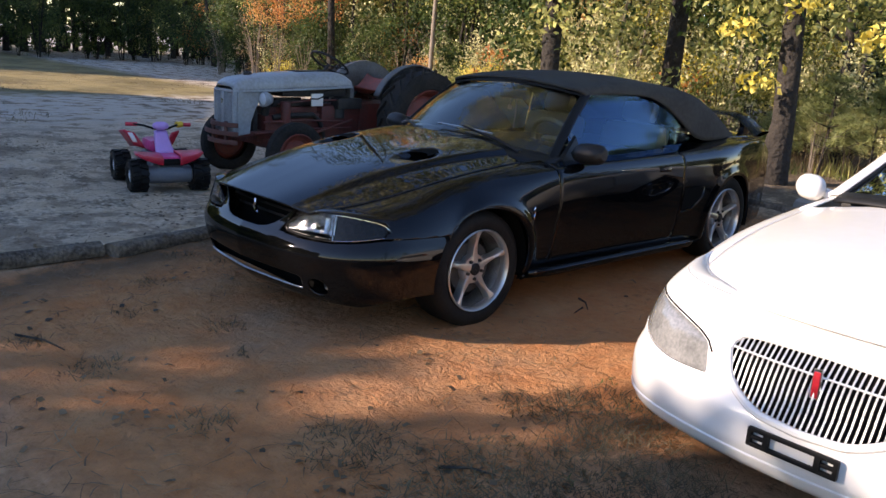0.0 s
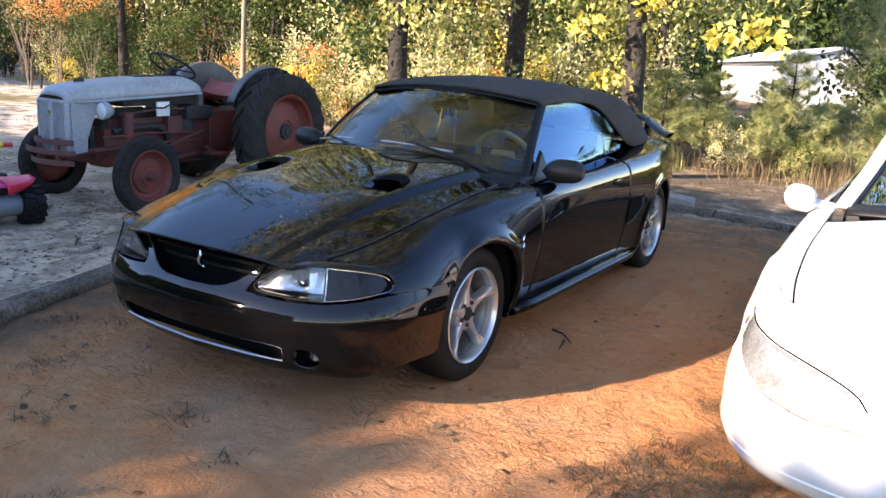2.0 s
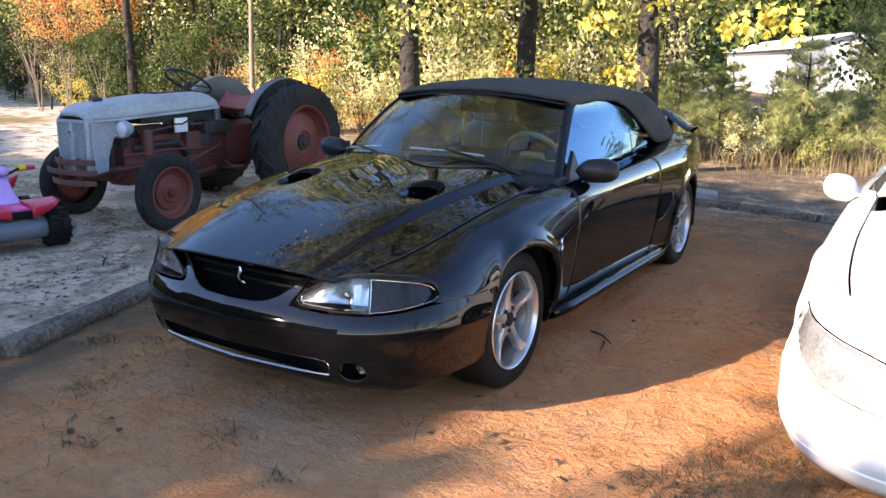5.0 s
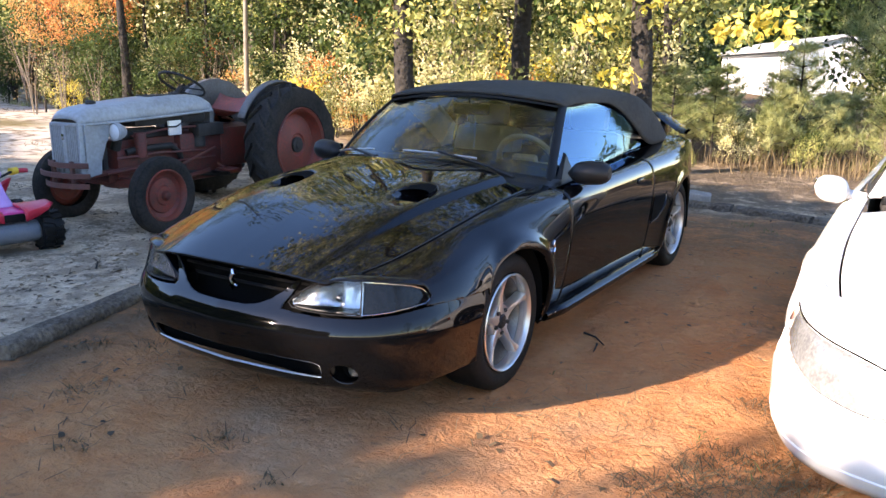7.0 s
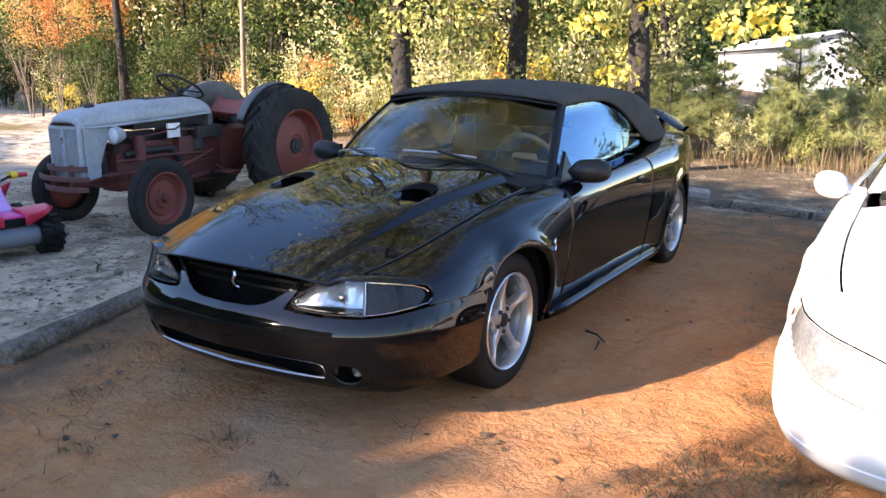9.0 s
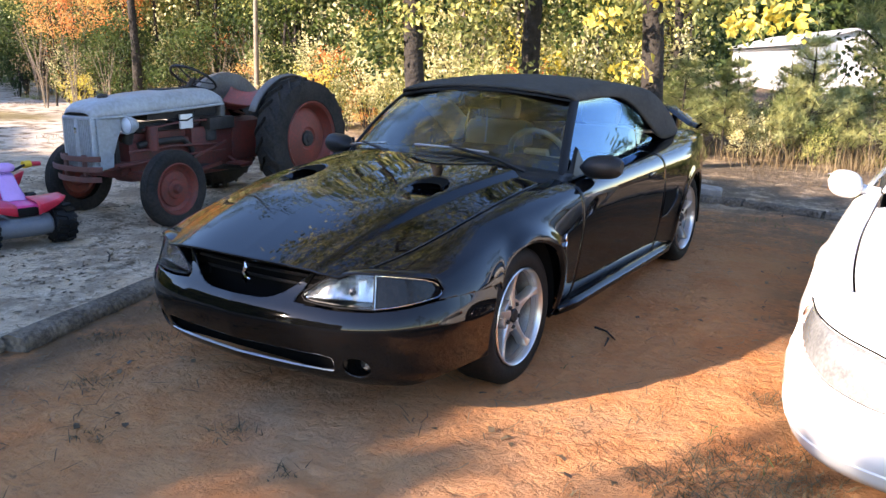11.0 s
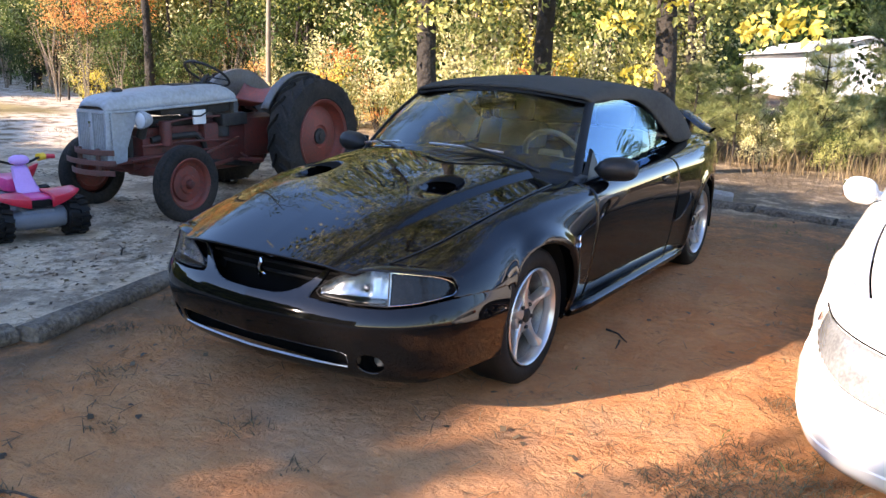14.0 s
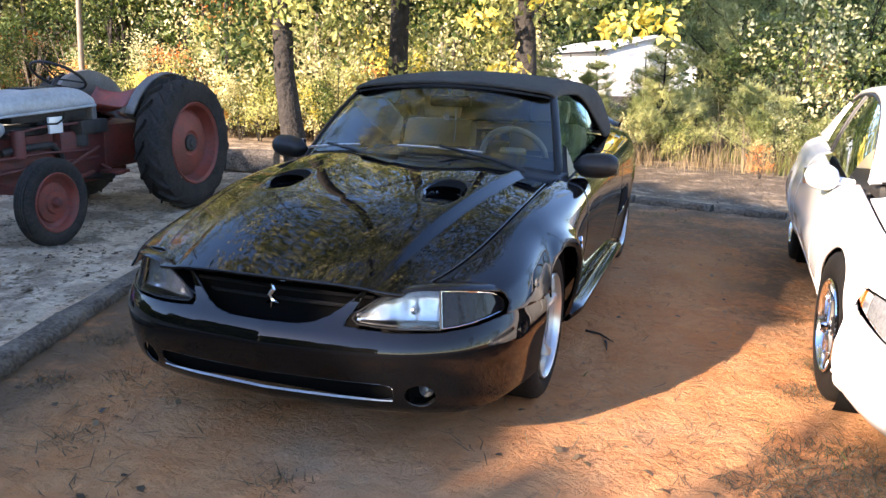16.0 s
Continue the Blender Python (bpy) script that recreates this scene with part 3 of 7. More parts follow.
def car_wheel(parent, x, y, z, r, rim, width, steer=0.0, rim_mat=None, maker=alloy_geo):
    turn = -90 if x < 0 else 90
    wheel = new("wheel")
    wheel.parent = parent
    wheel.matrix_basis = pose(x, y, z, 0, 0, steer) @ pose(0, 0, 0, 0, turn, 0) @ pose(0, 0, 0, 0, 0, 20)
    put("tyre", tyre_geo(r, rim, width), rubber, wheel, "black rubber tyre dusty with sand")
    put("rim", maker(rim), rim_mat or alloy, wheel, "silver five-spoke alloy rim")
    put("barrel", Geo().lathe([(rim - 0.004, 0.07), (rim - 0.03, 0.02), (rim - 0.03, -0.09), (0.001, -0.095)], n=48), rim_inside, wheel)
    put("hub_back", Geo().lathe([(0.001, -0.02), (rim - 0.034, -0.02), (rim - 0.034, -0.03)], n=40), dark, wheel)
    put("brake_disc", Geo().lathe([(0.001, 0.03), (0.14, 0.03), (0.14, 0.015), (0.001, 0.015)], n=40), barrel_grey, wheel)
    for k in range(5):
        a = 2 * math.pi * (k + 0.5) / 5 + math.pi / 2
        put("wheel_nut", Geo().lathe([(0.001, 0.084), (0.009, 0.084), (0.010, 0.07)], Matrix.Translation((0.055 * math.cos(a), 0.055 * math.sin(a), 0)), 8), iron, wheel)
    put("hub_cap", Geo().lathe([(0.001, 0.088), (0.028, 0.086), (0.034, 0.08), (0.034, 0.06)], n=24), trim, wheel)
    return wheel


for sx in (1, -1):
    for wy, hub in ((0, HUB), (WB, HUB_R)):
        car_wheel(convertible, sx * 0.717, wy, hub, 0.318, 0.222, 0.235)
        g = Geo()
        rows = [[(sx * x, wy + (ARCH + 0.02) * math.cos(a), hub + (ARCH + 0.02) * math.sin(a)) for x in (0.56, 0.82)] for a in np.linspace(radians(-14), radians(176 if wy == 0 else 194), 40)]
        g.grid(np.array(rows))
        g.add([(sx * 0.56, wy + (ARCH + 0.02) * math.cos(a), hub + (ARCH + 0.02) * math.sin(a)) for a in np.linspace(radians(-8), radians(188), 40)], [tuple(range(40))])
        put("wheel_well", g, dark, convertible, thick=0.005)
g = Geo()
g.box((0, 1.3, 0.35), (1.12, 3.9, 0.3), bev=0.05).box((0, 1.29, 0.36), (1.5, 1.7, 0.28), bev=0.05)
put("underbody", g, dark, convertible)


# frame of the windscreen, cowl, wipers
for fl in (False, True):
    sx = -1 if fl else 1
    f = windscreen
    pts = [f(np.array(1.0 * sx), np.array(q)) for q in np.linspace(-0.06, 1.04, 10)]
    g = Geo()
    rows = []
    for p in pts:
        x, y, z = p
        rows.append([(x - sx * 0.012, y - 0.008, z + 0.003), (x - sx * 0.002, y - 0.006, z + 0.009), (x + sx * 0.014, y + 0.008, z + 0.008), (x + sx * 0.024, y + 0.032, z + 0.0), (x + sx * 0.016, y + 0.05, z - 0.010), (x - sx * 0.012, y + 0.03, z - 0.010)])
    put("windscreen_pillar", g.grid(np.array(rows), wrap=True), plastic, convertible)
rows = []
for s_ in np.linspace(-1.03, 1.03, 24):
    x, y, z = windscreen(np.array(s_), np.array(1.0))
    rows.append([(x, y - 0.014, z - 0.006), (x, y - 0.012, z + 0.004), (x, y, z + 0.012), (x, y + 0.04, z + 0.014), (x, y + 0.03, z - 0.012)])
put("windscreen_header", Geo().grid(np.array(rows), wrap=True), plastic, convertible)
rows = []
for s_ in np.linspace(-1.06, 1.06, 30):
    x, y, z = windscreen(np.array(s_), np.array(0.0))
    rows.append([(x * 1.02, y - 0.10 - 0.05 * (1 - s_ * s_), z - 0.020 - 0.02 * (1 - s_ * s_)), (x * 1.02, y - 0.05, z - 0.004), (x, y + 0.0, z + 0.004), (x, y + 0.04, z + 0.022)])
put("cowl", Geo().grid(np.array(rows)), trim, convertible, thick=0.01)
silver_wiper = material("wiper_metal", (0.6, 0.6, 0.6), 0.3, metal=0.8, var=0.3, scale=20)


def on_glass(s_, q, lift):
    p = windscreen(np.array(s_), np.array(q))
    return Vector((p[0], p[1] - lift * 0.6, p[2] + lift))


for root, mid, tip_a, tip_b in ((0.80, 0.22, -0.10, 0.52), (-0.26, -0.75, -1.0, -0.42)):
    wiper = new("wiper")
    wiper.parent = convertible
    a, b = on_glass(root, -0.01, 0.02), on_glass(mid, 0.115, 0.035)
    g = Geo().tube([a, a.lerp(b, 0.35) + Vector((0, 0, 0.012)), b], [0.012, 0.009, 0.006], 8)
    put("wiper_arm", g, trim, wiper)
    blade = [on_glass(q, 0.115, 0.022) for q in np.linspace(tip_a, tip_b, 9)]
    put("wiper_blade", Geo().tube(blade, 0.006, 6), silver_wiper, wiper)

# door mirrors, handles, badges, side scoops
SIDE = side_body(np.linspace(0.0, 2.6, 260)[:, None], np.linspace(0.44, 1.0, 140)[None]).reshape(-1, 3)


def side_x(y, z):
    """How far out the body's side lies at a place of its elevation."""
    return float(SIDE[np.argmin((SIDE[:, 1] - y) ** 2 + (SIDE[:, 2] - z) ** 2), 0])


for sx in (1, -1):
    mirror = new("door_mirror")
    mirror.parent = convertible
    rows = []
    for q in np.linspace(0, 1, 14):
        x = 0.755 + 0.215 * q
        r = 0.062 * (1 - abs(2 * q - 1.08) ** 3.2 * 0.95) ** 0.5 if abs(2 * q - 1.08) < 1.0 else 0.012
        r = max(r, 0.012)
        rows.append([(sx * x, 0.79 + 0.02 * q + 0.075 * max(r, 0.02) / 0.062 * math.cos(a) * (1.0 if math.cos(a) < 0 else 0.5), 0.892 + 0.012 * q + r * math.sin(a)) for a in np.linspace(0, 2 * math.pi, 20, endpoint=False)])
    rows = [[tuple(np.mean(rows[0], 0))] * 20] + rows + [[tuple(np.mean(rows[-1], 0))] * 20]
    put("mirror_shell", Geo().grid(np.array(rows), wrap=True), trim, mirror, "matt black mirror shell")
    put("mirror_glass", Geo().box((sx * 0.865, 0.842, 0.898), (0.15, 0.006, 0.085), bev=0.003), chrome, mirror)
    put("mirror_sail", Geo().add([(sx * 0.722, 0.68, 0.835), (sx * 0.722, 0.90, 0.855), (sx * 0.672, 0.885, 0.985), (sx * 0.745, 0.70, 0.835), (sx * 0.745, 0.89, 0.855), (sx * 0.695, 0.875, 0.975)],
        [(0, 1, 2), (3, 5, 4), (0, 3, 4, 1), (1, 4, 5, 2), (2, 5, 3, 0)]), trim, mirror)
    put("door_handle", Geo().box((sx * side_x(1.62, 0.757), 1.62, 0.757), (0.010, 0.15, 0.062), bev=0.004), dark, convertible, "dark recess of the door handle")
    put("door_handle", Geo().box((sx * (side_x(1.62, 0.766) + 0.008), 1.625, 0.766), (0.016, 0.125, 0.024), bev=0.007), black_paint, convertible)
    g = Geo().tube([(sx * (side_x(0.335, z) + 0.011), y, z) for y, z in ((0.338, 0.628), (0.326, 0.610), (0.340, 0.592), (0.328, 0.574), (0.336, 0.560))], [0.004, 0.006, 0.005, 0.007, 0.004], 8)
    put("fender_badge", g, chrome, convertible, "small bright badge on the fender")
    side_pts = [(1.88, 0.632), (2.10, 0.628), (2.10, 0.568), (1.98, 0.49), (1.885, 0.475), (1.88, 0.52)]
    g = Geo().add([(sx * (side_x(y, z) + 0.013), y, z) for y, z in side_pts] + [(sx * 0.82, y, z) for y, z in side_pts], [tuple(range(6)) if sx > 0 else tuple(range(5, -1, -1))] + [(i, (i + 1) % 6, 6 + (i + 1) % 6, 6 + i) for i in range(6)])
    put("side_scoop", g, dark, convertible, "dark air scoop ahead of the rear wheel")
    put("scoop_lip", Geo().tube([(sx * (side_x(y, z) + 0.007), y, z) for y, z in ((1.89, 0.462), (1.99, 0.478), (2.11, 0.555), (2.125, 0.60), (2.12, 0.64))], [0.006, 0.013, 0.014, 0.010, 0.005], 8), black_paint, convertible)

# rear spoiler, bumper and tail lamps
rows = []
for s_ in np.linspace(-1, 1, 40):
    a = abs(s_)
    x, y = 0.665 * s_, 3.43 - 0.10 * a ** 3
    z = 1.078 - 0.02 * a ** 2 - 0.115 * smooth_step(np.array(a), 0.55, 1.0)
    c = 0.11
    rows.append([(x, y - c, z - 0.012), (x, y - c * 0.5, z + 0.012), (x, y, z + 0.02), (x, y + c * 0.8, z + 0.018), (x, y + c * 0.8, z + 0.008), (x, y, z - 0.012), (x, y - c * 0.6, z - 0.018)])
spoiler = new("spoiler")
spoiler.parent = convertible
put("wing", Geo().grid(np.array(rows), wrap=True), black_paint, spoiler)
for sx in (1, -1):
    put("wing_foot", Geo().box((sx * 0.45, 3.42, 0.99), (0.05, 0.11, 0.16), bev=0.018), black_paint, spoiler)


def tail(s_, z):
    x = 0.655 * np.sin(s_ * math.pi / 2)
    a = np.abs(x) / 0.655
    o = 0.05 * np.clip((z - 0.5) / 0.35, 0, 1) ** 2 + 0.10 * np.clip((0.40 - z) / 0.12, 0, 1) ** 2
    return np.stack([x, 3.66 - o - 0.32 * a ** 4, z + 0 * s_], -1)


put("rear_bumper", patch(tail, steps(-1, 1, 60), steps(0.30, 0.84, 24), (), True), black_paint, convertible, thick=0.01)
for sx in (1, -1):
    put("exhaust_tip", Geo().lathe([(0.028, -0.12), (0.032, 0.05), (0.026, 0.05), (0.024, -0.1)], pose(sx * 0.45, 3.55, 0.24, -90, 0, 0), 18), chrome, convertible)

# cabin
put("cabin_tub", Geo().box((0, 1.55, 0.62), (1.30, 1.9, 0.45), bev=0.06), cabin, convertible)
rows = [[(x, 0.62 + 0.10 * (x / 0.7) ** 2, 0.86), (x, 0.74, 0.905 + 0.02 * math.exp(-((x - 0.37) / 0.2) ** 2)), (x, 0.92, 0.90 + 0.02 * math.exp(-((x - 0.37) / 0.2) ** 2)), (x, 0.97, 0.82), (x, 0.95, 0.66)] for x in np.linspace(-0.68, 0.68, 24)]
put("dashboard", Geo().grid(np.array(rows)), cabin, convertible)
steer = new("steering_wheel")
steer.parent = convertible
steer.matrix_basis = pose(0.37, 1.08, 0.885, -62, 0, 0)
put("wheel_ring", Geo().tube([(0.178 * math.cos(a), 0.178 * math.sin(a), 0) for a in np.linspace(0, 2 * math.pi, 41)], 0.017, 10), tan_leather, steer, "tan leather steering ring")
put("wheel_hub", Geo().box((0, 0, -0.02), (0.15, 0.13, 0.05), bev=0.02).box((0, 0, -0.01), (0.34, 0.035, 0.02), bev=0.008), tan_leather, steer)
for sx in (1, -1):
    seat = new("car_seat")
    seat.parent = convertible
    seat.matrix_basis = pose(sx * 0.37, 1.62, 0.52)
    put("seat_cushion", Geo().box((0, -0.1, 0.1), (0.52, 0.52, 0.18), bev=0.07), tan_leather, seat)
    put("seat_back", Geo().box((0, 0.24, 0.31), (0.50, 0.17, 0.52), pose(0, 0, 0, -14, 0, 0), bev=0.075), tan_leather, seat)
    put("headrest", Geo().box((0, 0.235, 0.645), (0.26, 0.10, 0.15), pose(0, 0, 0, -14, 0, 0), bev=0.05), tan_leather, seat)
put("inside_mirror", Geo().box((0, 1.06, 1.175), (0.24, 0.035, 0.065), bev=0.02).tube([(0, 1.06, 1.19), (0, 1.03, 1.25)], 0.01, 6), trim, convertible)
put("hanging_tag", Geo().box((-0.02, 1.05, 1.085), (0.035, 0.004, 0.03)).tube([(-0.02, 1.05, 1.15), (-0.02, 1.05, 1.09)], 0.002, 5), white_paint, convertible, "small white card hanging from the mirror")
put("hanging_beads", Geo().tube([(0.03, 1.06, 1.15), (0.033, 1.055, 1.05), (0.028, 1.05, 0.95)], [0.003, 0.005, 0.006], 6), white_paint, convertible)

# ---- the white coupe ----
coupe = thing("coupe_car", "white two-door luxury coupe with a chrome slatted grille", "car", pose(2.845, 0.43, 0, 0, 0, -1.2))
WB2, HUB2, ARCH2 = 2.87, 0.315, 0.348
w_xs = curve([(-1.05, 0.62), (-0.9, 0.68), (-0.4, 0.77), (0.2, 0.80), (0.9, 0.80), (2.2, 0.78), (3.2, 0.76), (4.1, 0.66)], 0.08)
w_zs = curve([(-1.05, 0.56), (-0.9, 0.60), (-0.4, 0.69), (0.2, 0.765), (0.9, 0.83), (2.2, 0.87), (3.2, 0.90), (4.1, 0.80)], 0.08)
w_zc = curve([(-1.05, 0.60), (-0.9, 0.645), (-0.4, 0.755), (0.2, 0.84), (0.9, 0.91), (2.2, 0.93), (3.2, 0.96), (4.1, 0.84)], 0.08)
w_xw = curve([(-1.05, 0.74), (-0.9, 0.80), (-0.5, 0.865), (0, 0.90), (0.7, 0.92), (2.0, 0.93), (2.87, 0.94), (3.5, 0.90), (4.1, 0.76)], 0.08)
w_zw = curve([(-1.05, 0.50), (0, 0.55), (0.7, 0.54), (2.87, 0.6), (4.1, 0.58)], 0.1)
w_xl = curve([(-1.05, 0.70), (-0.5, 0.84), (0, 0.87), (0.7, 0.87), (2.0, 0.88), (2.87, 0.90), (3.5, 0.86), (4.1, 0.72)], 0.08)
w_bow = curve([(-1.05, 0.36), (-0.7, 0.27), (-0.3, 0.1), (0.2, 0.0), (3.2, 0.0), (4.1, -0.3)], 0.06)
w_side = skin(w_xs, w_zs, w_zc, w_xw, w_zw, w_xl, w_bow, 0.22, [(0, HUB2, ARCH2, 0.012), (WB2, HUB2, ARCH2, 0.012)], 0.86, 2.4)


def w_hood(y, v):
    P = w_side(y, np.abs(v) * 0.335)
    P[..., 0] *= np.sign(v)
    return P


w_arches = [lambda P: np.hypot(P[..., 1], P[..., 2] - HUB2) - ARCH2, lambda P: np.hypot(P[..., 1] - WB2, P[..., 2] - HUB2) - ARCH2]
# nose: bumper, headlamps and grille share one swept surface
w_plan = curve([(0, -1.08), (0.2, -1.07), (0.37, -1.045), (0.55, -1.0), (0.70, -0.915), (0.79, -0.79), (0.845, -0.65), (0.88, -0.49), (0.90, -0.36)], 0.03)
w_in = curve([(0.15, 0.10), (0.19, 0.035), (0.22, 0.02), (0.24, 0.01), (0.27, 0.0), (0.34, 0.0), (0.38, 0.015), (0.42, 0.045), (0.47, 0.065), (0.52, 0.09), (0.57, 0.135), (0.62, 0.21), (0.66, 0.28)], 0.01)


def w_nose(x, z, out=0.0):
    ax, o = np.abs(x), w_in(z) - out
    back = np.clip(1 - ax / 0.90, 0, 1) ** 0.35
    rise = 0.03 * (ax / 0.90) ** 2 * np.clip((z - 0.4) / 0.2, 0, 1)
    return np.stack([np.sign(x) * (ax - o * (1 - back) * 0.6), w_plan(ax) + o * (0.35 + 0.65 * back), z + rise], -1)


def w_bumper(s, z):
    return w_nose(0.90 * np.sin(np.clip(s, -1, 1) * math.pi / 2), z)


hl_low = curve([(0.35, 0.425), (0.5, 0.418), (0.65, 0.43), (0.77, 0.455), (0.86, 0.50), (0.888, 0.53)])
hl_top = curve([(0.35, 0.47), (0.40, 0.52), (0.5, 0.55), (0.65, 0.570), (0.77, 0.576), (0.86, 0.572), (0.888, 0.560)])
g_low = curve([(0, 0.375), (0.12, 0.382), (0.21, 0.41), (0.27, 0.45), (0.315, 0.53)])
g_top = curve([(0, 0.585), (0.2, 0.58), (0.29, 0.57), (0.315, 0.545)])
g_hole = lambda P: np.maximum(np.maximum(np.abs(P[..., 0]) - 0.307, P[..., 2] - g_top(np.abs(P[..., 0]))), g_low(np.abs(P[..., 0])) - P[..., 2])
flat_z = lambda P: P[..., 2] - 0.03 * (np.abs(P[..., 0]) / 0.90) ** 2 * np.clip((P[..., 2] - 0.4) / 0.225, 0, 1)
h_hole = lambda P: np.maximum(np.maximum(np.maximum(np.abs(P[..., 0]) - 0.850, 0.36 - np.abs(P[..., 0]) + 0.3 * (P[..., 2] - 0.43)), flat_z(P) - hl_top(np.abs(P[..., 0]))), hl_low(np.abs(P[..., 0])) - flat_z(P))
put("front_bumper", patch(w_bumper, steps(-1, 1, 220), steps(0.15, 0.652, 84), [g_hole, h_hole]), white_paint, coupe, thick=0.012)
fl_cut = lambda P: np.maximum(P[..., 1] + 0.40, P[..., 2] - 0.60)
put("hood", patch(w_hood, steps(-0.87, 0.46, 70), steps(-0.985, 0.985, 60)), white_paint, coupe, thick=0.012)
for fn, fl in ((w_side, False), (mirrored(w_side), True)):
    put("front_fender", patch(fn, steps(-0.90, 0.78, 120), steps(VS + 0.004, 1.0, 80), [w_arches[0], fl_cut], fl), white_paint, coupe, thick=0.008)
    put("door", patch(fn, steps(0.786, 2.15, 40), steps(0.42, 0.96, 40), (), fl), white_paint, coupe, thick=0.008)
    put("quarter_panel", patch(fn, steps(2.156, 4.1, 110), steps(0.34, 1.0, 60), w_arches[1:], fl), white_paint, coupe, thick=0.008)
    sx = -1 if fl else 1
    put("body_moulding", Geo().tube([tuple(fn(np.array(y), np.array(0.80)) + np.array([sx * 0.004, 0, 0])) for y in np.linspace(0.45, 2.42, 20)], 0.012, 8), white_paint, coupe)
put("trunk_lid", patch(w_hood, steps(3.1, 4.1, 30), steps(-1, 1, 40)), white_paint, coupe, thick=0.01)
for sx in (1, -1):
    put("arch_lip", arch_lip(w_side, 0, HUB2, ARCH2, sx), white_paint, coupe)
    rows = []
    for q in np.linspace(0, 1, 40):
        a = w_bumper(np.array(lerp(0.30, 0.985, q)), np.array(0.650))
        S = w_side(np.full(160, lerp(-0.80, -0.34, q ** 1.5)), np.linspace(0.05, 0.6, 160))
        k = int(np.argmin(np.abs(S[:, 0] - (a[0] - 0.004))))
        b = S[k]
        rows.append([(sx * lerp(a[0], b[0], w), lerp(a[1], b[1], w), lerp(a[2], b[2], w) + 0.003 * w + (0.003 + 0.017 * (1 - q)) * min(1, 6 * q) * math.sin(math.pi * w)) for w in np.linspace(0, 1, 8)])
    put("header_panel", Geo().grid(np.array(rows)), white_paint, coupe, thick=0.003)
w_lens = material("cloudy_lamp_lens", (0.13, 0.133, 0.132), 0.10, tint=(0.25, 0.25, 0.245), scale=9, coat=1.0, bump=0.008, bump_scale=60)
amber = material("amber_lens", (0.52, 0.11, 0.012), 0.15, var=0.3, scale=40, coat=0.8)


def on_nose(x0, x1, low, high, out):
    def f(u, q):
        x = lerp(x0, x1, u)
        a = np.abs(x)
        return w_nose(x, lerp(low(a), high(a), q), out)
    return f


for sx in (1, -1):
    lamp = new("headlight")
    lamp.parent = coupe
    put("lens", patch(on_nose(sx * 0.365, sx * 0.872, lambda a: hl_low(a) + 0.001, lambda a: hl_top(a) - 0.004, -0.002), steps(0, 1, 30), steps(0, 1, 10), (), sx < 0), w_lens, lamp, "slightly clouded clear lens", thick=0.01)
    put("corner_lens", patch(on_nose(sx * 0.873, sx * 0.888, lambda a: hl_low(a) + 0.001, lambda a: hl_top(a) - 0.004, -0.002), steps(0, 1, 10), steps(0, 1, 10), (), sx < 0), amber, lamp, "amber corner lens", thick=0.01)
    pts = [tuple(w_nose(np.array(sx * x), np.array(float(hl_top(x))), 0.0)) for x in np.linspace(0.37, 0.888, 18)]
    put("lamp_gap", Geo().tube(pts, 0.0035, 6), dark, lamp)
grille_w = new("grille")
grille_w.parent = coupe
put("grille_back", patch(on_nose(-0.32, 0.32, lambda a: g_low(a) - 0.01, lambda a: g_top(a) + 0.005, -0.045), steps(0, 1, 50), steps(0, 1, 8)), dark, grille_w)
for k in range(33):
    x = (k - 16) * 0.0186
    a = abs(x)
    zs = np.linspace(float(g_low(a)) + 0.003, float(g_top(a)) - 0.003, 5)
    rows = []
    for z in zs:
        p = w_nose(np.array(x + 1e-6), np.array(z), 0.0)
        rows.append([(x - 0.0024, p[1] + 0.007, p[2]), (x - 0.0032, p[1] + 0.003, p[2]), (x, p[1] - 0.003, p[2]), (x + 0.0032, p[1] + 0.003, p[2]), (x + 0.0024, p[1] + 0.007, p[2])])
    put("grille_slat", Geo().grid(np.array(rows)), satin, grille_w)
mid = [tuple(w_nose(np.array(x), np.array(0.535), 0.003)) for x in np.linspace(-0.305, 0.305, 30)]
put("grille_bar", Geo().tube(mid, 0.004, 6), satin, grille_w)
ringx = list(np.linspace(-0.315, 0.315, 40))
low = [tuple(w_nose(np.array(x), np.array(float(g_low(abs(x))) - 0.004), 0.006)) for x in ringx]
top = [tuple(w_nose(np.array(x), np.array(float(g_top(abs(x))) + 0.004), 0.002)) for x in ringx[::-1]]
put("grille_surround", Geo().tube(low + top + low[:1], 0.014, 8), white_paint, grille_w)
e = w_nose(np.array(0.0), np.array(0.52), 0.012)
put("grille_emblem", Geo().box((0, float(e[1]), 0.515), (0.022, 0.012, 0.085), bev=0.005), material("red_enamel", (0.45, 0.02, 0.03), 0.25, coat=1.0, var=0.3, scale=60), grille_w, "upright red and chrome emblem")
put("emblem_rim", Geo().box((0, float(e[1]) + 0.003, 0.515), (0.03, 0.010, 0.097), bev=0.005), chrome, grille_w)
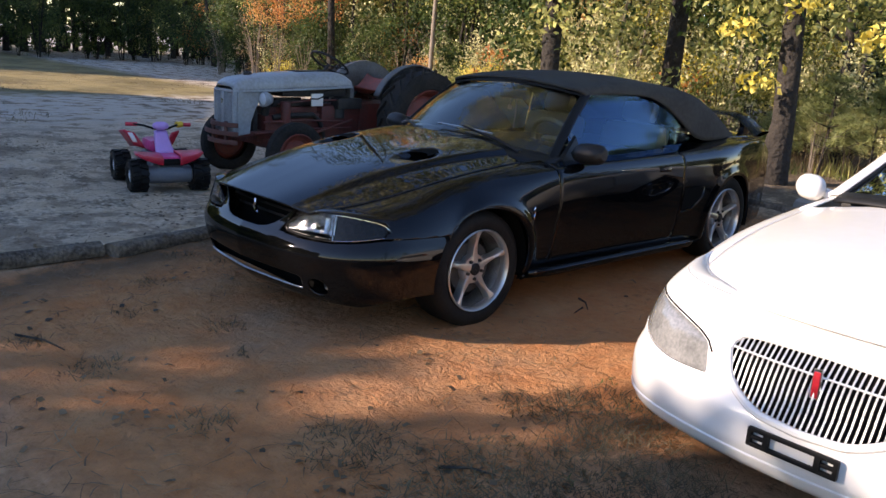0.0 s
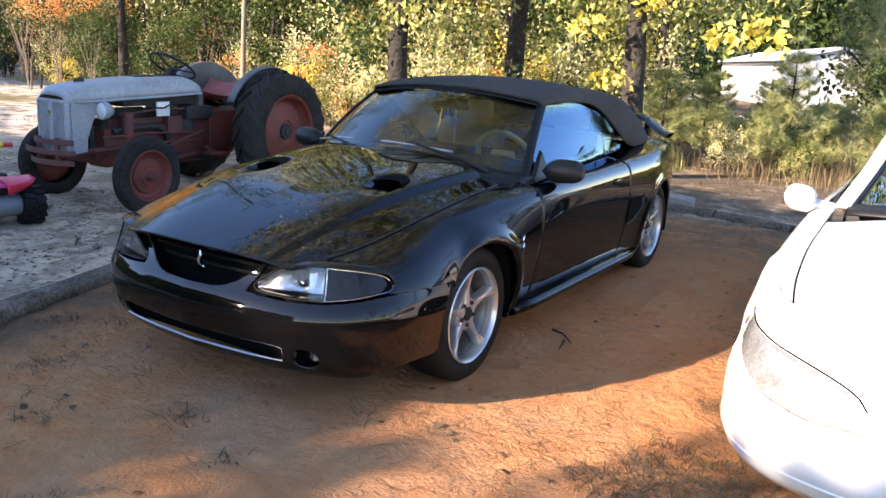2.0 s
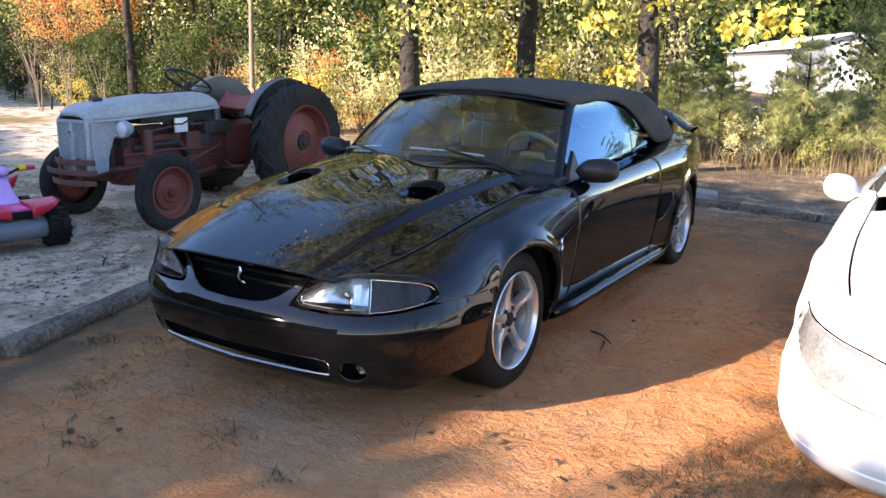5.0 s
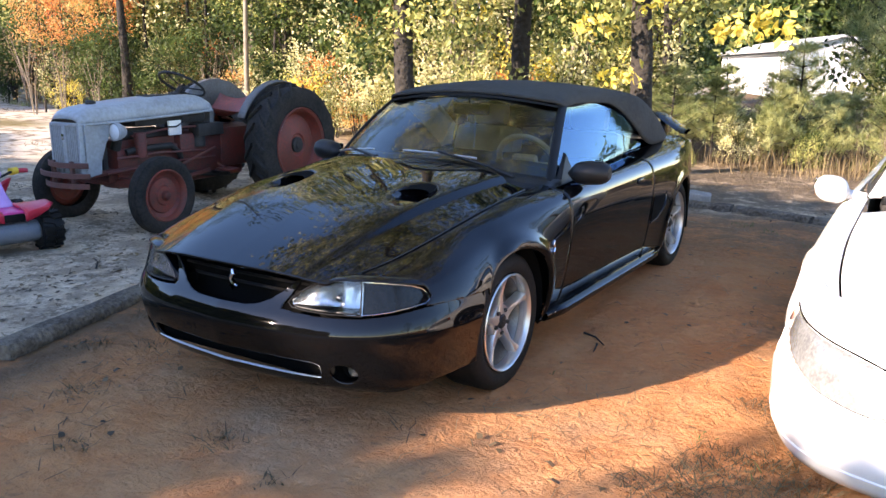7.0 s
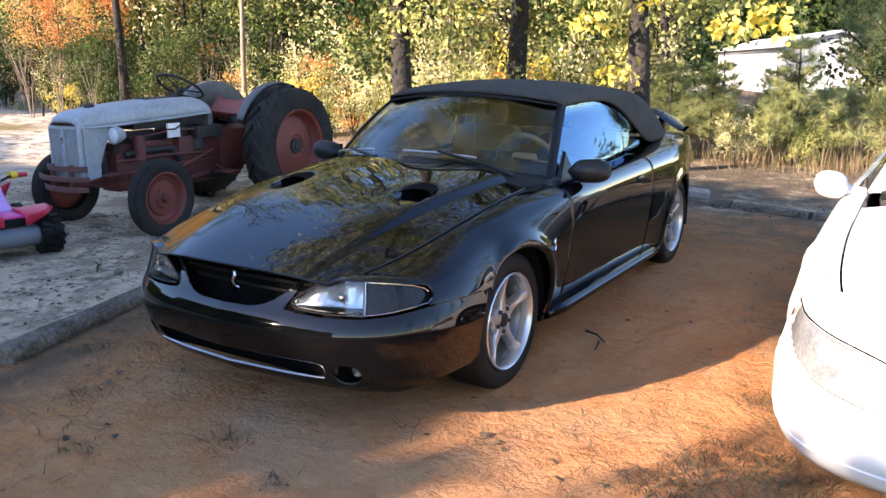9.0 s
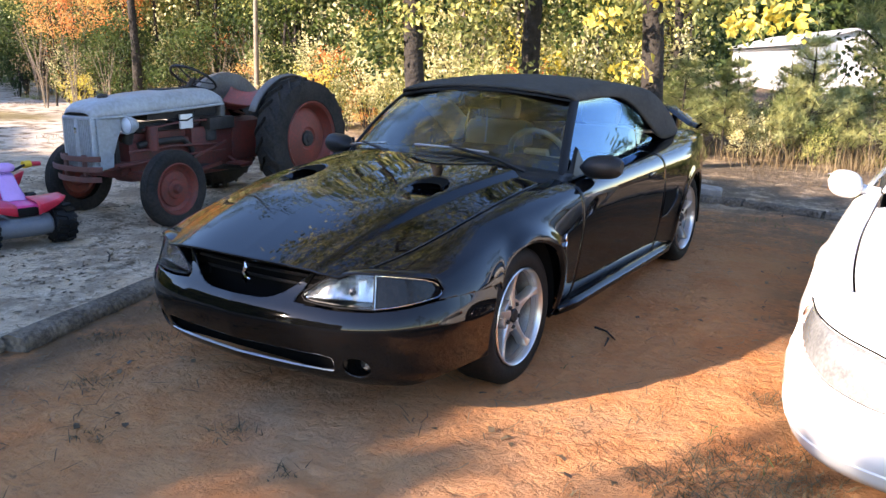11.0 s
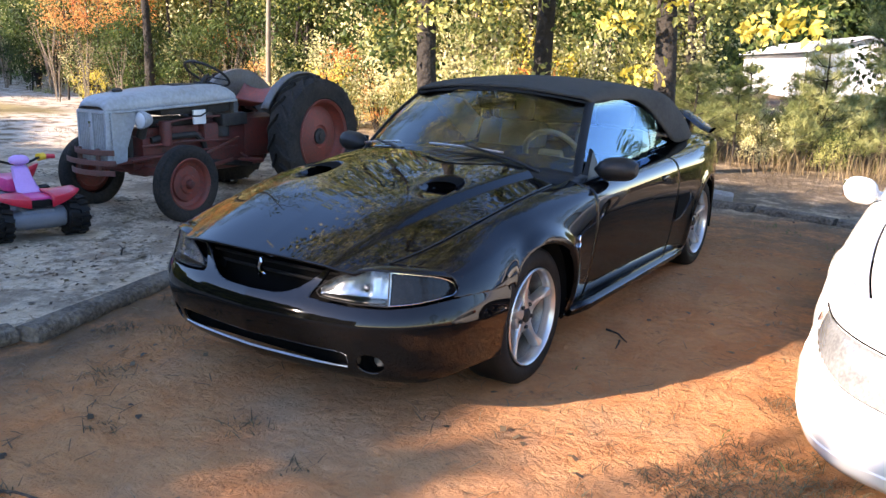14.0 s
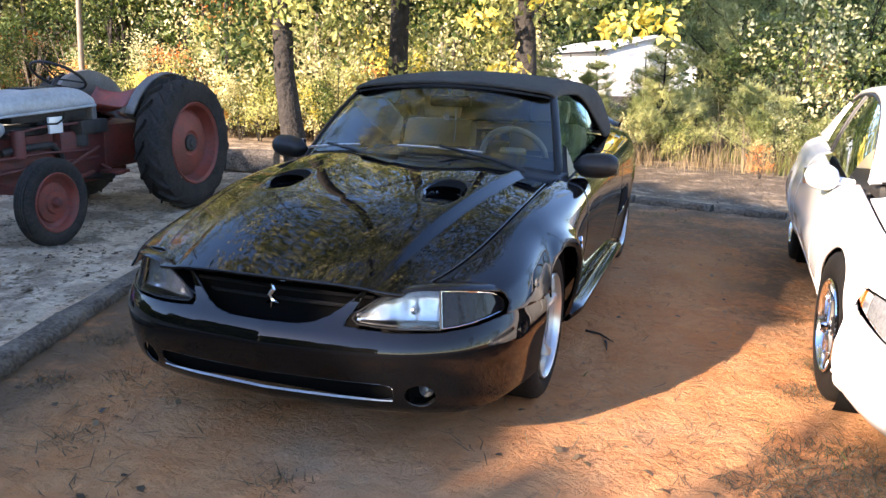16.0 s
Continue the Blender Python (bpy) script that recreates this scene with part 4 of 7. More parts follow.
# the empty plate bracket
y0 = float(w_plan(0.0)) - 0.012
bracket = new("plate_bracket")
bracket.parent = coupe
bracket.matrix_basis = pose(0, y0, 0.315)
put("bracket_frame", Geo().box((0, 0, 0.025), (0.28, 0.018, 0.014), bev=0.005).box((0, 0, -0.025), (0.28, 0.018, 0.014), bev=0.005).box((-0.134, 0, 0), (0.016, 0.018, 0.062), bev=0.005).box((0.134, 0, 0), (0.016, 0.018, 0.062), bev=0.005).box((-0.08, 0, 0), (0.02, 0.016, 0.05), bev=0.004).box((0.08, 0, 0), (0.02, 0.016, 0.05), bev=0.004)
    .box((-0.115, 0, 0), (0.05, 0.014, 0.012), bev=0.003).box((0.115, 0, 0), (0.05, 0.014, 0.012), bev=0.003), plastic, bracket, "empty black plastic plate bracket")
put("bumper_groove", Geo().tube([tuple(w_nose(np.array(x), np.array(0.232), 0.0)) for x in np.linspace(-0.9, 0.9, 50)], 0.007, 6), white_paint, coupe)
for sx in (1, -1):
    for wy in (0, WB2):
        car_wheel(coupe, sx * 0.785, wy, HUB2, 0.325, 0.198, 0.225, steer=(5 if wy == 0 else 0), rim_mat=chrome)
        put("wheel_well", Geo().lathe([(ARCH2 + 0.02, -0.18), (ARCH2 + 0.02, 0.07)], pose(sx * 0.78, wy, HUB2, 0, 90 * sx, 0), 48), dark, coupe, thick=0.005)
put("underbody", Geo().box((0, 1.4, 0.36), (1.5, 4.0, 0.24), bev=0.05), dark, coupe)

# greenhouse: each pane and pillar is a strip of one shell
w_zt = curve([(0.40, 0.885), (0.9, 1.10), (1.35, 1.275), (1.8, 1.335), (2.4, 1.315), (3.0, 1.19), (3.5, 0.97)], 0.08)
w_xt = curve([(0.40, 0.72), (0.9, 0.63), (1.35, 0.58), (2.1, 0.565), (2.6, 0.57), (3.0, 0.58), (3.5, 0.62)], 0.06)


def w_house(y, s):
    """The greenhouse: |s| up to 0.5 is the top, beyond it the side down to the belt."""
    y, s = np.broadcast_arrays(np.asarray(y, float), np.asarray(s, float))
    a = np.abs(s)
    zt, xt, zb, xb = w_zt(y), w_xt(y), w_zs(y) + 0.004, w_xs(y) - 0.02
    w, q = np.clip(a / 0.5, 0, 1), np.clip((a - 0.5) / 0.5, 0, 1)
    x = np.where(a < 0.5, w * xt, xt + (xb - xt) * (0.35 * np.sin(q * math.pi / 2) + 0.65 * q))
    zk = np.maximum(zt - 0.045, zb)
    z = np.where(a < 0.5, zt - (zt - zk) * w ** 2.5, lerp(zk, zb, q ** 1.15))
    return np.stack([np.sign(s) * x, y + 0.16 * np.minimum(w, 1) ** 2 * np.clip((1.5 - y) / 1.0, 0, 1), z], -1)


put("roof", patch(w_house, steps(1.30, 2.75, 40), steps(-0.54, 0.54, 40)), white_paint, coupe, thick=0.02)
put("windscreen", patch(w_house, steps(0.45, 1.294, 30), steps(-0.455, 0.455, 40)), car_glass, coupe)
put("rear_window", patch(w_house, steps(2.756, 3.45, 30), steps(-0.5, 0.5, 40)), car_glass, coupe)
for sg in (1, -1):
    fl = sg < 0
    a, b = (0.46, 0.545) if sg > 0 else (-0.545, -0.46)
    put("windscreen_pillar", patch(w_house, steps(0.45, 1.294, 30), steps(a, b, 8)), white_paint, coupe, thick=0.02)
    a, b = (0.452, 0.472) if sg > 0 else (-0.472, -0.452)
    put("windscreen_seal", patch(lambda y, s: w_house(y, s) + np.array([0, -0.002, 0.003]), steps(0.45, 1.294, 30), steps(a, b, 4)), trim, coupe, thick=0.01)
    a, b = (0.56, 0.985) if sg > 0 else (-0.985, -0.56)
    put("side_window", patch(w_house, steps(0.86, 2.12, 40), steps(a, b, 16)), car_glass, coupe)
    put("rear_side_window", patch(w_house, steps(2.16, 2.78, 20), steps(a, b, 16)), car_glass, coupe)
    put("rear_pillar", patch(w_house, steps(2.79, 3.45, 20), steps(a, b, 16)), white_paint, coupe, thick=0.02)
    g = Geo().tube([tuple(w_house(np.array(y), np.array(sg * 0.55)) + np.array([sg * 0.006, 0, 0])) for y in np.linspace(0.70, 2.80, 24)], 0.010, 6)
    g.tube([tuple(w_house(np.array(2.14), np.array(sg * q)) + np.array([sg * 0.004, 0, 0])) for q in np.linspace(0.55, 0.99, 8)], 0.010, 6)
    put("window_seal", g, trim, coupe)
    mirror = new("door_mirror")
    mirror.parent = coupe
    rows = []
    for q in np.linspace(0.0, 1, 14):
        r = max(0.008, 0.068 * max(0.0, 1 - abs(2 * q - 1) ** 2.6) ** 0.5)
        rows.append([(sg * (0.83 + 0.165 * q), 0.82 + 0.03 * q + r * 1.05 * math.cos(t) * (1.1 if math.cos(t) < 0 else 0.6), 0.855 + 0.01 * q + r * math.sin(t)) for t in np.linspace(0, 2 * math.pi, 18, endpoint=False)])
    put("mirror_shell", Geo().grid(np.array(rows), wrap=True), white_paint, mirror)
    put("mirror_foot", Geo().tube([(sg * 0.76, 0.86, 0.825), (sg * 0.89, 0.84, 0.845)], 0.028, 10), white_paint, mirror)
    put("mirror_glass", Geo().box((sg * 0.94, 0.872, 0.858), (0.12, 0.006, 0.085), bev=0.003), chrome, mirror)
    seat = new("car_seat")
    seat.parent = coupe
    seat.matrix_basis = pose(sg * 0.38, 1.75, 0.50)
    cream = tan_leather
    put("seat_back", Geo().box((0, 0.24, 0.31), (0.54, 0.17, 0.55), pose(0, 0, 0, -14, 0, 0), bev=0.075), cream, seat)
    put("headrest", Geo().box((0, 0.235, 0.67), (0.28, 0.10, 0.16), pose(0, 0, 0, -14, 0, 0), bev=0.05), cream, seat)
put("dashboard", Geo().box((0, 0.80, 0.83), (1.36, 0.36, 0.12), bev=0.05), cabin, coupe)
put("cabin_tub", Geo().box((0, 1.9, 0.6), (1.4, 2.0, 0.4), bev=0.06), cabin, coupe)
rows = [[tuple(w_house(np.array(0.45 + dy), np.array(s)) + np.array([0, 0, dz])) for dy, dz in ((-0.07, 0.0), (-0.03, 0.008), (0.02, 0.006))] for s in np.linspace(-0.46, 0.46, 24)]
put("cowl", Geo().grid(np.array(rows)), trim, coupe, thick=0.01)

# ---- the old tractor: front axle at its origin, bonnet towards -y ----
tractor = thing("tractor", "old grey and red farm tractor with large lugged rear tyres", "tractor", pose(-3.957, 1.472, -0.05, 0.8, 0, 3))
grey_paint = material("weathered_grey_paint", (0.34, 0.37, 0.395), 0.36, tint=(0.23, 0.238, 0.24), scale=3.5)
rust_red = material("faded_red_iron", (0.16, 0.024, 0.017), 0.6, tint=(0.05, 0.022, 0.017), scale=7, bump=0.04, bump_scale=60)
rim_red = material("red_rim_paint", (0.25, 0.036, 0.021), 0.6, tint=(0.11, 0.034, 0.024), scale=5, bump=0.02, bump_scale=50)
rusty = material("rusty_bumper", (0.14, 0.05, 0.04), 0.8, tint=(0.08, 0.04, 0.03), scale=10, bump=0.05, bump_scale=80)
fender_grey = material("dull_grey_fender", (0.13, 0.13, 0.13), 0.6, tint=(0.08, 0.07, 0.065), scale=5, bump=0.02, bump_scale=50)
lamp_glass = material("old_lamp_glass", (0.62, 0.66, 0.7), 0.15, var=0.15, scale=30, coat=0.6)

# bonnet: a rounded hood lofted from the nose to the dash
b_top = curve([(-0.44, 0.985), (-0.41, 1.035), (-0.34, 1.068), (-0.1, 1.10), (0.3, 1.13), (0.8, 1.142), (0.96, 1.13), (1.04, 1.08)], 0.02)
b_half = curve([(-0.44, 0.16), (-0.40, 0.195), (-0.30, 0.215), (0.2, 0.23), (0.7, 0.24), (1.04, 0.24)], 0.02)
b_low = curve([(-0.44, 0.938), (-0.30, 0.938), (0.2, 0.952), (0.7, 0.97), (1.04, 0.985)])


def bonnet(y, s):
    a = np.abs(s) * math.pi / 2
    h = b_top(y) - b_low(y)
    return np.stack([np.sign(s) * b_half(y) * np.sin(a) ** 0.62, y + 0 * s, b_low(y) + h * np.cos(a) ** 0.62], -1)


put("bonnet", patch(bonnet, steps(-0.44, 1.04, 50), steps(-1, 1, 41), (), True), grey_paint, tractor, "faded grey-blue bonnet", thick=0.01)
for sx in (1, -1):
    put("bonnet_edge", Geo().tube([(sx * (b_half(y) + 0.004), y, float(b_low(y))) for y in np.linspace(-0.43, 1.04, 14)], 0.011, 6), grey_paint, tractor)
put("bonnet_back", Geo().box((0, 1.03, 1.02), (0.40, 0.02, 0.08), bev=0.01), dark, tractor)
put("radiator_cap", Geo().lathe([(0.001, 0.045), (0.03, 0.043), (0.045, 0.03), (0.045, 0.0)], pose(0, -0.16, 1.08), 16), iron, tractor)
put("fuel_cap", Geo().lathe([(0.001, 0.02), (0.045, 0.018), (0.05, 0.0)], pose(0, 0.78, 1.137), 16), iron, tractor)
put("bonnet_trim", Geo().box((0, 0.62, 1.138), (0.16, 0.44, 0.012), bev=0.005), trim, tractor)
# grille shell
grille = new("grille")
grille.parent = tractor
grille.matrix_basis = pose(0, 0, 0.072)
put("grille_frame", Geo().box((0, -0.425, 0.865), (0.36, 0.05, 0.03), bev=0.012).box((0, -0.415, 0.425), (0.34, 0.05, 0.03), bev=0.012).box((0.178, -0.42, 0.645), (0.022, 0.05, 0.43), bev=0.008).box((-0.178, -0.42, 0.645), (0.022, 0.05, 0.43), bev=0.008).box((0, -0.435, 0.645), (0.05, 0.04, 0.43), bev=0.012), grey_paint, grille)
put("grille_back", Geo().box((0, -0.39, 0.645), (0.34, 0.02, 0.42)), dark, grille)
for k in range(14):
    x = (k - 6.5) * 0.0235
    if abs(x) > 0.03:
        put("grille_slat", Geo().box((x, -0.422, 0.645), (0.011, 0.03, 0.42), bev=0.004), grey_paint, grille)
put("grille_badge", Geo().box((0, -0.46, 0.76), (0.03, 0.01, 0.05), bev=0.004), chrome, grille)
for sx in (1, -1):
    pts = [(-0.40, 0.937), (-0.10, 0.940), (-0.13, 0.87), (-0.20, 0.75), (-0.25, 0.62), (-0.26, 0.51), (-0.40, 0.49)]
    n = len(pts)
    g = Geo().add([(sx * 0.205, y, z) for y, z in pts] + [(sx * 0.19, y, z) for y, z in pts],
        [tuple(range(n)) if sx < 0 else tuple(range(n - 1, -1, -1)), tuple(range(n, 2 * n)) if sx > 0 else tuple(range(2 * n - 1, n - 1, -1))] + [(i, (i + 1) % n, n + (i + 1) % n, n + i) for i in range(n)])
    put("grille_side", g, grey_paint, tractor, bevel=0.004)
    head = new("headlamp")
    head.parent = tractor
    put("lamp_shell", Geo().lathe([(0.074, 0.0), (0.078, -0.01), (0.072, -0.05), (0.045, -0.10), (0.001, -0.12)], pose(sx * 0.25, -0.14, 0.862, 90, 0, 0), 28), grey_paint, head)
    put("lamp_lens", Geo().lathe([(0.001, 0.022), (0.035, 0.019), (0.06, 0.008), (0.07, -0.002)], pose(sx * 0.25, -0.14, 0.862, 90, 0, 0), 28), lamp_glass, head, "cloudy round glass lens")
    put("lamp_ring", Geo().tube([(sx * 0.25 + 0.073 * math.cos(a), -0.142, 0.862 + 0.073 * math.sin(a)) for a in np.linspace(0, 2 * math.pi, 29)], 0.007, 6), grey_paint, head)
# engine and driveline
put("engine_block", Geo().box((0, 0.33, 0.56), (0.26, 0.72, 0.26), bev=0.02).box((0, 0.33, 0.40), (0.24, 0.70, 0.14), bev=0.03).box((0, 0.33, 0.72), (0.22, 0.66, 0.09), bev=0.02), rust_red, tractor)
put("manifold", Geo().tube([(0.15, 0.05, 0.66), (0.17, 0.15, 0.68), (0.17, 0.55, 0.68), (0.16, 0.66, 0.60), (0.16, 0.72, 0.40), (0.16, 1.3, 0.32)], 0.03, 8), iron, tractor)
put("cylinder_head", Geo().box((0, 0.36, 0.80), (0.19, 0.54, 0.07), bev=0.015).box((0.05, 0.30, 0.845), (0.05, 0.34, 0.03), bev=0.01), iron, tractor)
put("tank_underside", Geo().box((0, 0.58, 0.925), (0.36, 0.86, 0.10), bev=0.03), iron, tractor)
put("oil_filter", Geo().lathe([(0.001, 0.11), (0.05, 0.11), (0.055, 0.10), (0.055, -0.11), (0.001, -0.12)], pose(0.19, 0.18, 0.72), 20), rust_red, tractor)
put("distributor", Geo().lathe([(0.001, 0.05), (0.04, 0.05), (0.045, -0.05), (0.001, -0.06)], pose(0.12, -0.02, 0.74, 0, 25, 0), 16), iron, tractor)
put("air_cleaner", Geo().lathe([(0.001, 0.1), (0.065, 0.1), (0.07, 0.09), (0.07, -0.1), (0.001, -0.11)], pose(0.15, 0.92, 0.74), 20), iron, tractor)
put("radiator", Geo().box((0, -0.30, 0.71), (0.34, 0.09, 0.42), bev=0.01), iron, tractor)
put("fan_belt_guard", Geo().box((0, -0.12, 0.62), (0.18, 0.06, 0.26), bev=0.03), iron, tractor)
put("white_box", Geo().box((0.205, 0.58, 0.845), (0.025, 0.15, 0.135), bev=0.006), white_paint, tractor, "white plastic box on the engine's side")
put("box_cable", Geo().tube([(0.222, 0.48, 0.86), (0.226, 0.58, 0.855), (0.222, 0.66, 0.885), (0.20, 0.70, 0.93)], 0.008, 6), trim, tractor)
for k, (a, b) in enumerate((((0.2, -0.1, 0.62), (0.22, 0.95, 0.60)), ((0.19, -0.2, 0.50), (0.23, 1.05, 0.53)), ((0.17, 0.1, 0.80), (0.2, 0.9, 0.84)))):
    put("engine_pipe", Geo().tube([a, tuple((a[i] + b[i]) / 2 + (0, 0, 0.02)[i] for i in range(3)), b], 0.011, 6), rust_red, tractor)
put("gearbox", Geo().box((0, 0.98, 0.58), (0.34, 0.62, 0.40), bev=0.05).box((0, 1.5, 0.60), (0.40, 0.62, 0.42), bev=0.08).box((0, 1.1, 0.36), (0.28, 0.9, 0.12), bev=0.04), rust_red, tractor)
put("toolbox", Geo().box((0.17, 1.02, 0.80), (0.14, 0.34, 0.12), bev=0.015), iron, tractor)
put("dash_panel", Geo().box((0, 1.08, 0.90), (0.40, 0.07, 0.22), bev=0.03), fender_grey, tractor)
put("front_axle", Geo().box((0, 0.0, 0.395), (1.02, 0.09, 0.075), bev=0.012).box((0, -0.02, 0.46), (0.22, 0.2, 0.12), bev=0.02), rust_red, tractor)
for sx in (1, -1):
    put("spindle", Geo().tube([(sx * 0.52, 0, 0.46), (sx * 0.52, 0, 0.30)], 0.035, 10).tube([(sx * 0.50, 0, 0.31), (sx * 0.60, 0, 0.31)], 0.03, 10), rust_red, tractor)
    put("radius_rod", Geo().tube([(sx * 0.47, 0.03, 0.37), (sx * 0.20, 1.0, 0.40)], 0.022, 8), rust_red, tractor)
    put("drag_link", Geo().tube([(sx * 0.50, 0.10, 0.47), (sx * 0.24, 1.05, 0.62)], 0.014, 8), rust_red, tractor)
    put("rear_axle", Geo().lathe([(0.13, 0.12), (0.09, 0.20), (0.075, 0.5), (0.11, 0.54), (0.11, 0.58), (0.001, 0.58)], pose(0, 1.78, 0.60, 0, 90 * sx, 0), 20), rust_red, tractor)
    put("foot_rest", Geo().box((sx * 0.33, 1.12, 0.40), (0.20, 0.16, 0.025), bev=0.008).tube([(sx * 0.2, 1.12, 0.45), (sx * 0.3, 1.12, 0.41)], 0.015, 6), rust_red, tractor)
put("frame_rail", Geo().box((0.14, 0.0, 0.50), (0.05, 0.9, 0.05), bev=0.01).box((-0.14, 0.0, 0.50), (0.05, 0.9, 0.05), bev=0.01), rust_red, tractor)
# bumper of three bowed bars on brackets
bumper_t = new("front_guard")
bumper_t.parent = tractor
for z, y0, half in ((0.60, -0.52, 0.255), (0.52, -0.56, 0.32), (0.43, -0.545, 0.28)):
    rows = [[(half * s, y0 + 0.09 * abs(s) ** 2.2, z + 0.024), (half * s, y0 - 0.012 + 0.09 * abs(s) ** 2.2, z + 0.02), (half * s, y0 - 0.012 + 0.09 * abs(s) ** 2.2, z - 0.02), (half * s, y0 + 0.09 * abs(s) ** 2.2, z - 0.024)] for s in np.linspace(-1, 1, 15)]
    put("guard_bar", Geo().grid(np.array(rows), wrap=True), rusty, bumper_t, "rusty steel bar")
for sx in (1, -1):
    put("guard_bracket", Geo().box((sx * 0.12, -0.49, 0.515), (0.035, 0.03, 0.24), bev=0.006).tube([(sx * 0.12, -0.48, 0.49), (sx * 0.13, -0.2, 0.50)], 0.02, 6), rusty, bumper_t)


def ribbed_tyre(r, rim, w):
    h = w / 2
    prof = [(rim, -h * 0.6), (rim + 0.02, -h * 0.85), (lerp(rim, r, 0.55), -h), (r - 0.03, -h * 0.92), (r - 0.008, -h * 0.72)]
    for z in (-0.45, -0.15, 0.15, 0.45):
        prof += [(r - 0.004, (z - 0.13) * h), (r, (z - 0.09) * h), (r, (z + 0.09) * h), (r - 0.004, (z + 0.13) * h), (r - 0.016, (z + 0.14) * h)]
    prof += [(r - 0.008, h * 0.72), (r - 0.03, h * 0.92), (lerp(rim, r, 0.55), h), (rim + 0.02, h * 0.85), (rim, h * 0.6)]
    return Geo().lathe(prof, n=56)


def lug_tyre(r, rim, w):
    h = w / 2
    g = Geo().lathe([(rim, -h * 0.6), (rim + 0.03, -h * 0.9), (lerp(rim, r, 0.5), -h), (r - 0.085, -h * 0.97), (r - 0.045, -h * 0.8), (r - 0.035, 0), (r - 0.045, h * 0.8), (r - 0.085, h * 0.97), (lerp(rim, r, 0.5), h), (rim + 0.03, h * 0.9), (rim, h * 0.6)], n=64)
    return g


def lug_geo(r, w, side):
    """One slanting bar of the tread, from the middle out to the shoulder."""
    h, rows = w / 2, []
    for q in np.linspace(0, 1, 6):
        a, zc = 0.30 * q, side * lerp(0.01, h * 0.99, q)
        ro = r - 0.012 * q - 0.055 * max(0, q - 0.72) / 0.28
        ri, wd = ro - 0.05, lerp(0.045, 0.06, q)
        rows.append([(rr * math.cos(aa), rr * math.sin(aa), zc) for rr, aa in ((ri, a - wd * 0.75), (ro, a - wd * 0.42), (ro, a + wd * 0.42), (ri, a + wd * 0.75))])
    g = Geo().grid(np.array(rows), wrap=True)
    g.f.append(tuple(range(len(g.v) - 4, len(g.v))))
    return g


def repeat_round(first, turns):
    """Copies of one part, turned round its wheel's axis; they share one mesh."""
    for a in turns:
        ob = new(first.name.split(".")[0], first.data)
        ob.parent, ob.matrix_basis = first.parent, Matrix.Rotation(a, 4, "Z")


for sx in (1, -1):
    for big in (False, True):
        wheel = new("tractor_wheel")
        wheel.parent = tractor
        wheel.matrix_basis = pose(sx * (0.63 if not big else 0.62), 1.78 if big else 0, 0.605 if big else 0.325, 0, 90 * sx, 0)
        if big:
            put("tyre", lug_tyre(0.63, 0.37, 0.30), dusty_rubber, wheel, "large dusty lugged tyre")
            for side in (1, -1):
                lug = put("lug", lug_geo(0.63, 0.30, side), dusty_rubber, wheel)
                lug.matrix_basis = Matrix.Rotation(math.pi / 19 * (side > 0), 4, "Z")
                repeat_round(lug, [2 * math.pi * (k + 0.5 * (side > 0)) / 19 for k in range(1, 19)])
            put("rim", Geo().lathe([(0.375, 0.12), (0.39, 0.13), (0.38, 0.14), (0.355, 0.12), (0.345, 0.06), (0.315, 0.02), (0.30, 0.035), (0.27, 0.045), (0.12, 0.075), (0.105, 0.06), (0.001, 0.06)], n=56), rim_red, wheel, "faded red steel disc")
            put("hub", Geo().lathe([(0.001, 0.10), (0.035, 0.10), (0.045, 0.085), (0.08, 0.08), (0.085, 0.05)], n=20), iron, wheel)
            for k in range(8):
                a = math.pi * k / 4
                put("wheel_bolt", Geo().lathe([(0.001, 0.085), (0.012, 0.085), (0.013, 0.06)], pose(0.068 * math.cos(a), 0.068 * math.sin(a), 0), 6), iron, wheel)
        else:
            put("tyre", ribbed_tyre(0.338, 0.215, 0.135), dusty_rubber, wheel, "narrow dusty ribbed tyre")
            put("rim", Geo().lathe([(0.22, 0.045), (0.232, 0.052), (0.222, 0.058), (0.205, 0.045), (0.195, 0.01), (0.16, -0.005), (0.15, 0.01), (0.09, 0.015), (0.08, 0.03), (0.001, 0.035)], n=44), rim_red, wheel, "faded red steel disc")
            put("hub", Geo().lathe([(0.001, 0.075), (0.03, 0.07), (0.042, 0.05), (0.045, 0.02)], n=18), rust_red, wheel)
    # rear fender: a shell over the tyre
    rows = []
    for a in np.linspace(radians(8), radians(152), 26):
        r = 0.655
        y, z = 1.78 + r * math.cos(a), 0.60 + r * math.sin(a)
        rows.append([(sx * 0.40, 1.78 + (r - 0.34) * math.cos(a), 0.60 + (r - 0.34) * math.sin(a)), (sx * 0.405, y - 0.05 * math.cos(a), z - 0.05 * math.sin(a)), (sx * 0.42, y, z), (sx * 0.45, y + 0.004 * math.cos(a), z + 0.004 * math.sin(a)), (sx * 0.485, y, z), (sx * 0.50, y - 0.012 * math.cos(a), z - 0.012 * math.sin(a))])
    put("rear_fender", Geo().grid(np.array(rows)), fender_grey, tractor, "dull grey rounded fender", thick=0.006)
